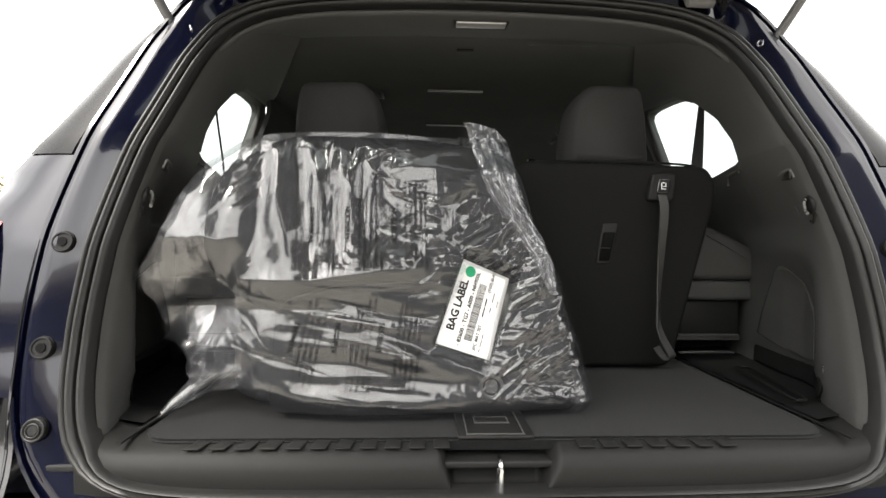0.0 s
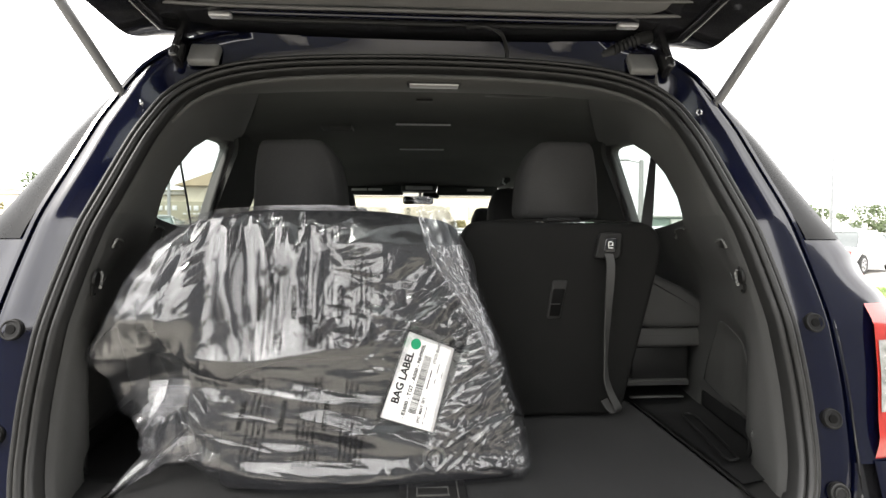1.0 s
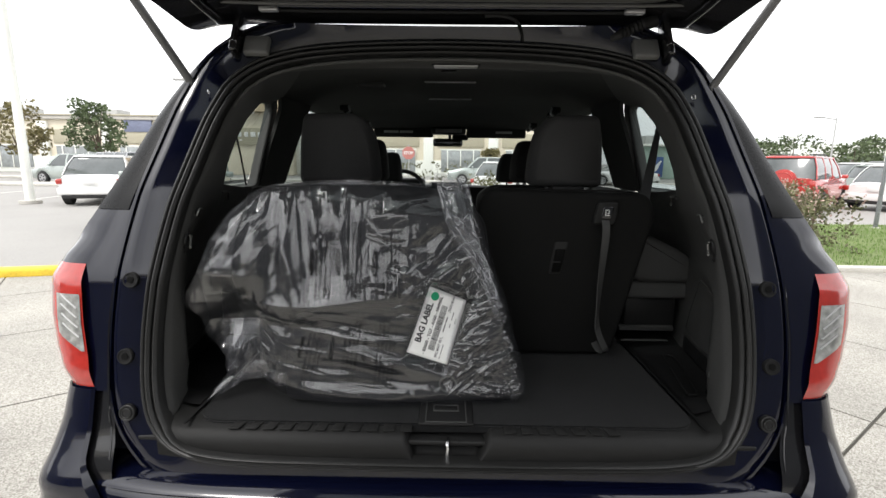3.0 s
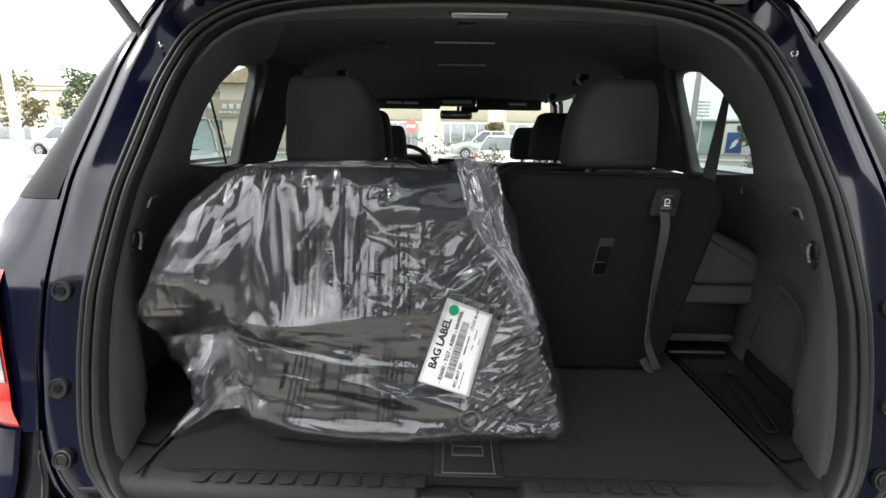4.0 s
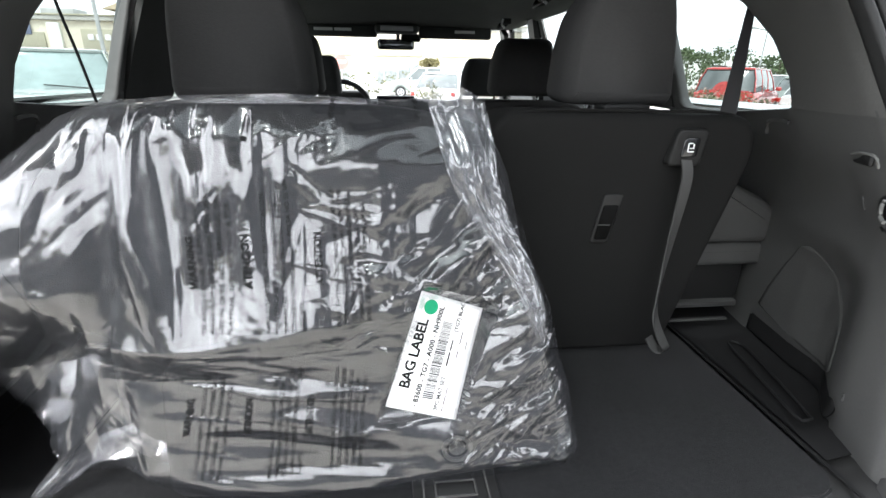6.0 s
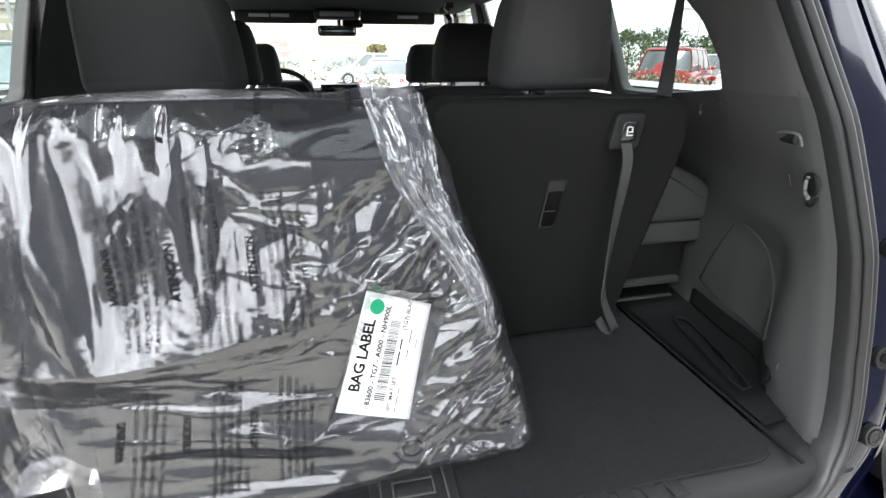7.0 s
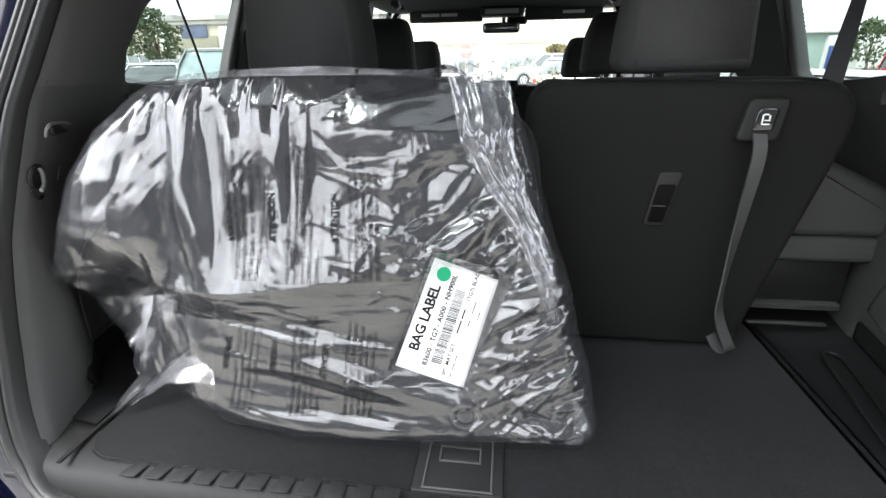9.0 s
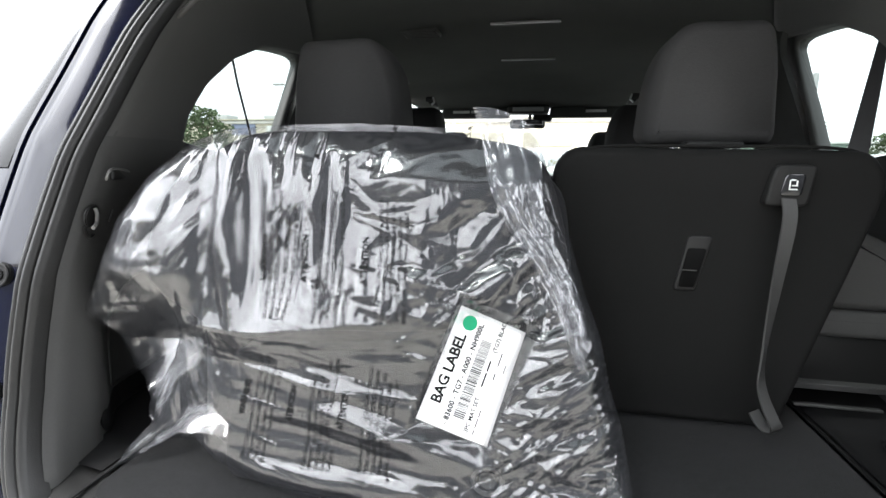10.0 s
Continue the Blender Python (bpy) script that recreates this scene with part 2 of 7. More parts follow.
MINT_WALL = surface("mint_wall", (0.38, 0.49, 0.43), 0.85, 0, 0.08, 20, 0.3, 0.2, 60)
ROOF_TILE = surface("roof_shingle", (0.34, 0.27, 0.18), 0.95, 0, 0.25, 12, 0.8, 0.6, 30)
SHOP_GLASS = surface("shop_glass", (0.24, 0.26, 0.26), 0.1, 0, 0.4, 3, 0.5, 0.0, coat=1.0)
BLUE_SIGN = surface("blue_sign", (0.05, 0.10, 0.26), 0.4, 0, 0.1, 20, 2, 0.0)
# sign red paled towards pink to imitate glare in the windscreen
STOP_RED_VEILED = surface("stop_red_veiled", (0.46, 0.17, 0.15), 0.45, 0, 0.1, 30, 3, 0.0)
GALV = surface("galvanised", (0.42, 0.42, 0.41), 0.5, 0.5, 0.15, 40, 3, 0.1, 200)
WHITE_PAINT = surface("white_car_paint", (0.80, 0.80, 0.79), 0.25, 0, 0.04, 200, 2, 0.0, coat=1.0)
RED_PAINT = surface("red_car_paint", (0.46, 0.04, 0.035), 0.25, 0.1, 0.1, 200, 2, 0.0, coat=1.0)
SILVER_PAINT = surface("pale_car_paint", (0.36, 0.40, 0.38), 0.28, 0.3, 0.06, 200, 2, 0.0, coat=1.0)
GREY_PAINT = surface("grey_car_paint", (0.22, 0.23, 0.24), 0.28, 0.4, 0.06, 200, 2, 0.0, coat=1.0)
CAR_GLASS = surface("dark_car_glass", (0.05, 0.06, 0.06), 0.06, 0, 0.2, 10, 1, 0.0, coat=1.0)
PALE_GLASS = surface("pale_windscreen", (0.24, 0.31, 0.30), 0.06, 0, 0.25, 5, 1.5, 0.0, coat=1.0)
TYRE = surface("tyre", (0.02, 0.02, 0.02), 0.8, 0, 0.2, 60, 6, 0.3, 120)
RIM = surface("rim", (0.45, 0.45, 0.46), 0.3, 0.8, 0.1, 60, 6, 0.0)


# ---- mesh helpers ----
def mesh_object(name, verts, faces, mat, parent=None, label="", smooth=True, sharp=50, facing=None):
    me = bpy.data.meshes.new(name)
    me.from_pydata([tuple(float(c) for c in v) for v in verts], [], [tuple(int(i) for i in f) for f in faces])
    bm = bmesh.new()
    bm.from_mesh(me)
    bmesh.ops.recalc_face_normals(bm, faces=bm.faces)
    if facing:
        turn_to(bm, facing)
    return finish(name, bm, mat, parent, label, smooth, sharp, me)


def turn_to(bm, facing):
    """Turn an open sheet's faces towards a direction."""
    bm.normal_update()
    total = Vector()
    for f in bm.faces:
        total += f.normal * f.calc_area()
    if total.dot(Vector(facing)) < 0:
        bmesh.ops.reverse_faces(bm, faces=bm.faces)
    return bm


def finish(name, bm, mat, parent=None, label="", smooth=True, sharp=50, me=None):
    me = me or bpy.data.meshes.new(name)
    limit = radians(sharp)
    for f in bm.faces:
        f.smooth = smooth
    if smooth:
        for e in bm.edges:
            e.smooth = not (len(e.link_faces) == 2 and e.calc_face_angle(0) > limit)
    bm.to_mesh(me)
    bm.free()
    me.materials.append(mat)
    ob = new(name, me)
    if parent:
        ob.parent = parent
        ob.matrix_parent_inverse = parent.matrix_world.inverted()
    if label:
        ob["label"] = label
    return ob


def part(name, bm, mat, parent, label=""):
    return finish(name, bm, mat, parent, label)


def thing(name, at=(0, 0, 0), rz=0.0):
    ob = new(name)
    ob.empty_display_size = 0.1
    ob.matrix_world = pose(*at, 0, 0, rz)
    return ob


def put_under(ob, parent):
    ob.parent = parent
    ob.matrix_parent_inverse = Matrix()
    return ob


def sheet(points, closed_u=False, closed_v=False):
    """Quads over a grid of points [row][column]."""
    rows, cols = len(points), len(points[0])
    verts = [p for row in points for p in row]
    faces = []
    for i in range(rows if closed_v else rows - 1):
        for j in range(cols if closed_u else cols - 1):
            a, b = i * cols + j, i * cols + (j + 1) % cols
            c, d = ((i + 1) % rows) * cols + (j + 1) % cols, ((i + 1) % rows) * cols + j
            faces.append((a, b, c, d))
    return verts, faces


def thick(ob, amount, offset=-1):
    md = ob.modifiers.new("thickness", "SOLIDIFY")
    md.thickness, md.offset = amount, offset
    return ob


def box_bm(size, at=(0, 0, 0), bevel=0.0, segments=2, turn=None):
    bm = bmesh.new()
    bmesh.ops.create_cube(bm, size=1)
    bmesh.ops.scale(bm, vec=size, verts=bm.verts)
    if bevel:
        bmesh.ops.bevel(bm, geom=bm.edges[:], offset=bevel, segments=segments, affect="EDGES", profile=0.5)
    if turn is not None:
        bmesh.ops.transform(bm, matrix=turn, verts=bm.verts)
    bmesh.ops.translate(bm, vec=at, verts=bm.verts)
    return bm


def add_bm(bm, other):
    me = bpy.data.meshes.new("temporary")
    other.to_mesh(me)
    other.free()
    bm.from_mesh(me)
    bpy.data.meshes.remove(me)
    return bm


def tube_bm(path, radius, sides=10, caps=True):
    """A round bar along a path; radius a number or one for each point."""
    pts = [Vector(p) for p in path]
    rad = radius if isinstance(radius, (list, tuple)) else [radius] * len(pts)
    bm = bmesh.new()
    rings = []
    ref = Vector((0, 0, 1))
    for i, p in enumerate(pts):
        d = (pts[min(i + 1, len(pts) - 1)] - pts[max(i - 1, 0)]).normalized()
        side = d.cross(ref if abs(d.dot(ref)) < 0.95 else Vector((1, 0, 0))).normalized()
        up = side.cross(d)
        rings.append([bm.verts.new(p + rad[i] * (math.cos(a) * side + math.sin(a) * up))
                      for a in (2 * math.pi * k / sides for k in range(sides))])
    for a, b in zip(rings, rings[1:]):
        for k in range(sides):
            bm.faces.new((a[k], a[(k + 1) % sides], b[(k + 1) % sides], b[k]))
    if caps:
        bm.faces.new(rings[0][::-1])
        bm.faces.new(rings[-1])
    bmesh.ops.recalc_face_normals(bm, faces=bm.faces)
    return bm


def slab_bm(outline, y0, y1, bevel=0.01, segments=3, lean=None):
    """A plate with that outline in x and z, from y0 to y1, its edges rounded; lean(x, z) moves it along y."""
    bm = bmesh.new()
    lo = [bm.verts.new((x, y0, z)) for x, z in outline]
    face = bm.faces.new(lo)
    got = bmesh.ops.extrude_face_region(bm, geom=[face])
    bmesh.ops.translate(bm, vec=(0, y1 - y0, 0), verts=[v for v in got["geom"] if isinstance(v, bmesh.types.BMVert)])
    bmesh.ops.recalc_face_normals(bm, faces=bm.faces)
    if bevel:
        edges = [e for e in bm.edges if abs(e.verts[0].co.y - e.verts[1].co.y) < 1e-6]
        bmesh.ops.bevel(bm, geom=edges, offset=bevel, segments=segments, affect="EDGES", profile=0.5)
    if lean:
        for v in bm.verts:
            v.co.y += lean(v.co.x, v.co.z)
    return bm


def spline(points, n, closed=False):
    """Catmull-Rom through the points, n samples at even arc length."""
    p = np.array(points, float)
    m = len(p)
    out = []
    span = m if closed else m - 1
    for i in range(span):
        if closed:
            a, b, c, d = p[(i - 1) % m], p[i], p[(i + 1) % m], p[(i + 2) % m]
        else:
            a, b, c, d = p[max(i - 1, 0)], p[i], p[i + 1], p[min(i + 2, m - 1)]
        for t in np.linspace(0, 1, 24, endpoint=False):
            out.append(0.5 * (2 * b + (c - a) * t + (2 * a - 5 * b + 4 * c - d) * t * t + (3 * b - a - 3 * c + d) * t ** 3))
    out.append(p[0] if closed else p[-1])
    out = np.array(out)
    s = np.concatenate([[0], np.cumsum(np.linalg.norm(np.diff(out, axis=0), axis=1))])
    want = np.linspace(0, s[-1], n + 1)[:-1] if closed else np.linspace(0, s[-1], n)
    return np.stack([np.interp(want, s, out[:, k]) for k in range(p.shape[1])], 1)


def round_outline(points, radius, steps=5):
    """A polygon with its corners rounded."""
    out = []
    n = len(points)
    for i in range(n):
        a, b, c = (Vector(points[j % n]) for j in (i - 1, i, i + 1))
        r = min(radius, (a - b).length * 0.45, (c - b).length * 0.45)
        p, q = b + (a - b).normalized() * r, b + (c - b).normalized() * r
        for k in range(steps + 1):
            t = k / steps
            out.append(tuple((1 - t) ** 2 * p + 2 * t * (1 - t) * b + t * t * q))
    return out


def ribbon_bm(path, width, thickness, across):
    """A flat band along a path; width a number or one for each point, across its width's direction for each point or all."""
    pts = [Vector(p) for p in path]
    wid = width if isinstance(width, (list, tuple)) else [width] * len(pts)
    bm = bmesh.new()
    rings = []
    for i, p in enumerate(pts):
        d = (pts[min(i + 1, len(pts) - 1)] - pts[max(i - 1, 0)]).normalized()
        w = Vector(across[i] if isinstance(across, list) else across)
        w = (w - d * w.dot(d)).normalized()
        n = d.cross(w)
        rings.append([bm.verts.new(p + w * wid[i] * a / 2 + n * thickness * b / 2) for a, b in ((-1, -1), (1, -1), (1, 1), (-1, 1))])
    for a, b in zip(rings, rings[1:]):
        for k in range(4):
            bm.faces.new((a[k], a[(k + 1) % 4], b[(k + 1) % 4], b[k]))
    bm.faces.new(rings[0][::-1])
    bm.faces.new(rings[-1])
    bmesh.ops.recalc_face_normals(bm, faces=bm.faces)
    return bm


def disc_bm(at, radius, depth, axis=(0, 1, 0), sides=24, bevel=0.0):
    bm = bmesh.new()
    bmesh.ops.create_cone(bm, cap_ends=True, segments=sides, radius1=radius, radius2=radius, depth=depth)
    if bevel:
        bmesh.ops.bevel(bm, geom=[e for e in bm.edges if abs(e.verts[0].co.z - e.verts[1].co.z) < 1e-6], offset=bevel, segments=2, affect="EDGES")
    turn = Vector((0, 0, 1)).rotation_difference(Vector(axis)).to_matrix().to_4x4()
    bmesh.ops.transform(bm, matrix=Matrix.Translation(at) @ turn, verts=bm.verts)
    return bm


def ring_bm(at, radius, thickness, axis=(0, 1, 0), sides=28, small=8):
    bm = bmesh.new()
    turn = Vector((0, 0, 1)).rotation_difference(Vector(axis)).to_matrix()
    rings = []
    for i in range(sides):
        a = 2 * math.pi * i / sides
        rings.append([bm.verts.new(Vector(at) + turn @ Vector(((radius + thickness * math.cos(b)) * math.cos(a), (radius + thickness * math.cos(b)) * math.sin(a), thickness * math.sin(b))))
                      for b in (2 * math.pi * k / small for k in range(small))])
    for i in range(sides):
        a, b = rings[i], rings[(i + 1) % sides]
        for k in range(small):
            bm.faces.new((a[k], b[k], b[(k + 1) % small], a[(k + 1) % small]))
    bmesh.ops.recalc_face_normals(bm, faces=bm.faces)
    return bm


def value_noise(x, y, seed=0):
    """Smooth noise in -1 to 1 over arrays."""
    rng = np.random.RandomState(seed)
    table = rng.uniform(-1, 1, 4096)
    xi, yi = np.floor(x).astype(int), np.floor(y).astype(int)
    fx, fy = x - xi, y - yi
    fx, fy = fx * fx * (3 - 2 * fx), fy * fy * (3 - 2 * fy)

    def at(i, j):
        return table[((i * 73856093) ^ (j * 19349663)) & 4095]
    return (at(xi, yi) * (1 - fx) + at(xi + 1, yi) * fx) * (1 - fy) + (at(xi, yi + 1) * (1 - fx) + at(xi + 1, yi + 1) * fx) * fy


def step(a, b, x):
    t = np.clip((x - a) / (b - a), 0, 1)
    return t * t * (3 - 2 * t)


def text_mesh(body, size, spacing=1.0, bold=0.028):
    """Letters as a flat mesh: vertices in the plane of x (along the line) and y, and the faces."""
    cu = bpy.data.curves.new("lettering", "FONT")
    cu.body, cu.size, cu.space_character, cu.resolution_u = body, size, spacing, 2
    cu.offset = size * bold
    ob = bpy.data.objects.new("lettering", cu)
    scene.collection.objects.link(ob)
    dg = bpy.context.evaluated_depsgraph_get()
    me = bpy.data.meshes.new_from_object(ob.evaluated_get(dg))
    verts, faces = [tuple(v.co) for v in me.vertices], [tuple(p.vertices) for p in me.polygons]
    bpy.data.objects.remove(ob)
    bpy.data.meshes.remove(me)
    bpy.data.curves.remove(cu)
    return verts, faces


LETTERS = {}
for body, size, spacing in ([("WARNING", 0.019, 1.0), ("ATENCION", 0.017, 1.0), ("ATTENTION", 0.017, 1.0), ("BAG LABEL", 0.0235, 0.95), ("- 83600 - TG7 - A000 - NH900L", 0.0128, 1.02),
                             ("3PC MAT SET,", 0.0088, 1.0), ("(TG7) BLACK", 0.0088, 1.0), ("POUR", 0.010, 1.0), ("STOP", 0.22, 1.0)]
                            + [(t, 0.0115, 1.0) for t in ("TO AVOID DANGER OF SUFFOCATION, KEEP", "AWAY FROM BABIES AND CHILDREN. DO NOT", "USE IN CRIBS, BEDS, CARRIAGES, OR", "PLAYPENS. THIS BAG IS NOT A TOY.",
                                                          "PARA EVITAR PELIGRO DE SOFOCACION,", "MANTENGASE FUERA DEL ALCANCE DE", "INFANTES Y NINOS. NO SE USE EN CUNAS,", "CAMAS O CORRALES. ESTA BOLSA NO ES UN", "JUGUETE",
                                                          "POUR EVITER TOUT RISQUE DE SUFFOCA-", "TION, GARDER CE SAC HORS DE PORTEE", "DES ENFANTS ET DES BEBES DANS LES", "CHARIOTS, BERCEAU OU PARC POUR", "BEBE. CE SAC N'EST PAS UN JOUET")]):
    LETTERS[body] = (size, *text_mesh(body, size, spacing, 0.028 if size > 0.012 else 0.02 if size < 0.0112 else 0.0))


def lettering(body, size):
    """The letters of a line, scaled to a size."""
    s0, verts, faces = LETTERS[body]
    k = size / s0
    return [(x * k, y * k, 0.0) for x, y, _ in verts], faces


# ---- ground ----
ground = tagged(mesh_object("ground", [(-900, -900, -0.02), (900, -900, -0.02), (900, 900, -0.02), (-900, 900, -0.02)], [(0, 1, 2, 3)], ASPHALT), "pale worn grey asphalt car park", "ground", kind="structure")

# exposed-aggregate slabs round the car, each with its own joints
pavement = tagged(thing("pavement"), "exposed-aggregate concrete slabs with dark joints", "pavement", kind="structure")
SLAB, GAP, TURNED = 1.455, 0.016, radians(36.5)
ca, sa = math.cos(TURNED), math.sin(TURNED)


def clip_polygon(poly, n, d):
    """What of a polygon lies on the side where n . p <= d."""
    out = []
    for i, p in enumerate(poly):
        q = poly[(i + 1) % len(poly)]
        a, b = n[0] * p[0] + n[1] * p[1] - d, n[0] * q[0] + n[1] * q[1] - d
        if a <= 0:
            out.append(p)
        if a * b < 0:
            t = a / (a - b)
            out.append((p[0] + (q[0] - p[0]) * t, p[1] + (q[1] - p[1]) * t))
    return out


made = 0
for i in range(-14, 15):
    for j in range(-14, 15):
        cx, cy = (i + 0.3845) * SLAB, (j + 0.3055) * SLAB
        h = SLAB / 2 - GAP / 2
        poly = [((cx + a * h) * ca - (cy + b * h) * sa, (cx + a * h) * sa + (cy + b * h) * ca) for a, b in ((-1, -1), (1, -1), (1, 1), (-1, 1))]
        for n, d in (((-1, -0.12), 4.72), ((1, 0), 13.0), ((0, 1), 5.25), ((0, -1), 9.0)):
            poly = clip_polygon(poly, n, d) if poly else poly
        if len(poly) < 3:
            continue
        bm = bmesh.new()
        face = bm.faces.new([bm.verts.new((x, y, 0.0)) for x, y in poly])
        if face.calc_area() < 0.01:
            bm.free()
            continue
        if face.normal.z < 0:
            face.normal_flip()
        got = bmesh.ops.extrude_face_region(bm, geom=[face])
        bmesh.ops.translate(bm, vec=(0, 0, -0.019), verts=[v for v in got["geom"] if isinstance(v, bmesh.types.BMVert)])
        bmesh.ops.recalc_face_normals(bm, faces=bm.faces)
        finish("slab", bm, CONCRETE, pavement, smooth=False)
        made += 1
joint = tagged(mesh_object("joint_bed", [(-4.9, -9, -0.012), (13, -9, -0.012), (13, 5.25, -0.012), (-4.2, 5.25, -0.012)], [(0, 1, 2, 3)], surface("joint_dirt", (0.07, 0.065, 0.055), 0.95, 0, 0.3, 60, 3, 0.4, 90)), "dark dirt in the slab joints", "joint", kind="structure")

# lawn with its kerb
lawn = tagged(thing("lawn"), "bright green mown lawn strip", "grass", kind="stuff")
rows = [[(x, y, 0.05 + 0.03 * float(value_noise(np.array(x * 0.7), np.array(y * 0.7), 4))) for x in np.linspace(4.6, 15, 28)] for y in np.linspace(5.35, 10.0, 16)]
mesh_object("turf", *sheet(rows), GRASS_MAT, lawn)
rng = np.random.RandomState(3)
bx, by = rng.uniform(4.6, 11.5, 14000), rng.uniform(5.36, 9.9, 14000)
bz = 0.05 + 0.03 * value_noise(bx * 0.7, by * 0.7, 4)
ba, bh, bl = rng.uniform(0, 6.28, 14000), rng.uniform(0.03, 0.065, 14000), rng.uniform(-0.02, 0.02, 14000)
verts = np.stack([np.stack([bx - 0.006 * np.cos(ba), by - 0.006 * np.sin(ba), bz], 1), np.stack([bx + 0.006 * np.cos(ba), by + 0.006 * np.sin(ba), bz], 1), np.stack([bx + bl, by + bl, bz + bh], 1)], 1).reshape(-1, 3)
mesh_object("grass_blades", verts, [(3 * i, 3 * i + 1, 3 * i + 2) for i in range(14000)], BLADE, lawn, smooth=False)
tagged(finish("kerb", box_bm((10.4, 0.14, 0.09), (9.8, 5.30, 0.025), 0.012), KERB), "pale concrete kerb beside the lawn", "kerb", kind="structure")
tagged(finish("kerb", box_bm((10.4, 0.14, 0.09), (9.8, 10.06, 0.025), 0.012), KERB), "pale concrete kerb beside the lawn", "kerb", kind="structure")
for x, y, a in ((-5.55, 4.30, 14), (-8.3, 4.9, 14), (-11.3, 5.6, 14)):
    stop = tagged(finish("wheel_stop", box_bm((1.75, 0.17, 0.12), (0, 0, 0.04), 0.03, 3), YELLOW), "yellow painted concrete wheel stop", "wheel stop", "wheel stops")
    stop.matrix_world = pose(x, y, 0, 0, 0, a)
for k in range(7):
    tagged(finish("bay_line", box_bm((0.10, 4.6, 0.004), (0, 0, -0.018), 0), surface("faded_white_line", (0.62, 0.61, 0.58), 0.9, 0, 0.2, 50, 3, 0.3, 90) if k == 0 else bpy.data.materials["faded_white_line"]), "faded white parking bay line", "road marking", "bay lines", "structure").matrix_world = pose(-8.5 - 3.0 * k, 16.5, 0, 0, 0, 12)
for y in (23.0, 31.5):
    tagged(finish("median", box_bm((160, 1.6, 0.16), (-20, y, 0.05), 0.04), KERB), "low concrete median beside the road", "kerb", kind="structure")


# ---- plants ----
def leaf_cloud(centres, radii, per, size, seed, flat=0.6):
    rng = np.random.RandomState(seed)
    c = np.repeat(np.array(centres), per, 0)
    r = np.repeat(np.array(radii), per)
    n = len(c)
    d = rng.normal(size=(n, 3))
    d /= np.linalg.norm(d, axis=1)[:, None]
    p = c + d * (r * rng.uniform(0.35, 1.0, n) ** 0.5)[:, None] * np.array([1, 1, 0.8])
    a = rng.normal(size=(n, 3))
    a /= np.linalg.norm(a, axis=1)[:, None]
    b = np.cross(a, rng.normal(size=(n, 3)))
    b /= np.linalg.norm(b, axis=1)[:, None]
    s = size * rng.uniform(0.6, 1.3, n)[:, None]
    verts = np.stack([p - a * s, p + b * s * flat, p + a * s, p - b * s * flat], 1).reshape(-1, 3)
    return verts, [(4 * i, 4 * i + 1, 4 * i + 2, 4 * i + 3) for i in range(n)]


def tree(at, height, spread, stem, leaf, seed, label, per=42, clumps=46, size=0.13):
    rng = np.random.RandomState(seed)
    t = tagged(thing("tree", at), label, "tree", "trees")
    x, y, z = at
    bm = tube_bm([(x, y, z - 0.1), (x + 0.03, y, z + stem * 0.5), (x - 0.02, y + 0.04, z + stem), (x, y, z + height * 0.75)], [0.16 * height / 5, 0.12 * height / 5, 0.10 * height / 5, 0.03], 9)
    centres, radii = [], []
    for k in range(clumps):
        a, u = rng.uniform(0, 6.28), rng.uniform(0, 1)
        zz = stem + (height - stem) * (0.08 + 0.84 * u)
        w = spread * (0.35 + 0.65 * math.sin(math.pi * min(1, 0.18 + u * 0.75))) * math.sqrt(rng.uniform(0.15, 1.0)) * rng.uniform(0.8, 1.12)
        centres.append((x + w * math.cos(a), y + w * math.sin(a), z + zz))
        radii.append(spread * rng.uniform(0.16, 0.34))
        if k % 5 == 0:
            add_bm(bm, tube_bm([(x, y, z + stem * rng.uniform(0.7, 1.1)), ((x + centres[-1][0]) / 2, (y + centres[-1][1]) / 2, z + (stem + zz) / 2 - 0.1), centres[-1]], [0.05 * height / 5, 0.03 * height / 5, 0.01], 6))
    part("trunk", bm, BARK, t, "brown bark trunk and limbs")
    mesh_object("crown", *leaf_cloud(centres, radii, per, size, seed), leaf, t, "uneven leafy crown", smooth=False)
    return t


tree((-23.1, 30.5, 0), 5.1, 1.75, 1.7, LEAF, 1, "round dark green street tree")
tree((-27.4, 29.5, 0), 4.9, 1.9, 1.5, LEAF_TAN, 2, "sparse olive tan street tree", per=24)
tree((-40.0, 33.0, 0), 5.4, 2.2, 1.6, LEAF_TAN, 8, "sparse olive tan street tree", per=26)
tree((-9.0, 37.0, 0), 4.0, 1.3, 1.6, LEAF_TAN, 12, "small olive street tree", per=22)
tree((3.6, 41.0, 0), 2.6, 1.0, 1.4, LEAF_TAN, 13, "small olive street tree", per=20)
for k, (x, y, h, w) in enumerate(((25.5, 40, 3.8, 2.0), (29.6, 41, 4.1, 2.3), (34.0, 40, 3.7, 2.0), (37.5, 42, 4.0, 2.2), (43, 42, 4.2, 2.4))):
    tree((x, y, 0), h, w, 0.9, LEAF, 20 + k, "broad green car-park tree", clumps=40)


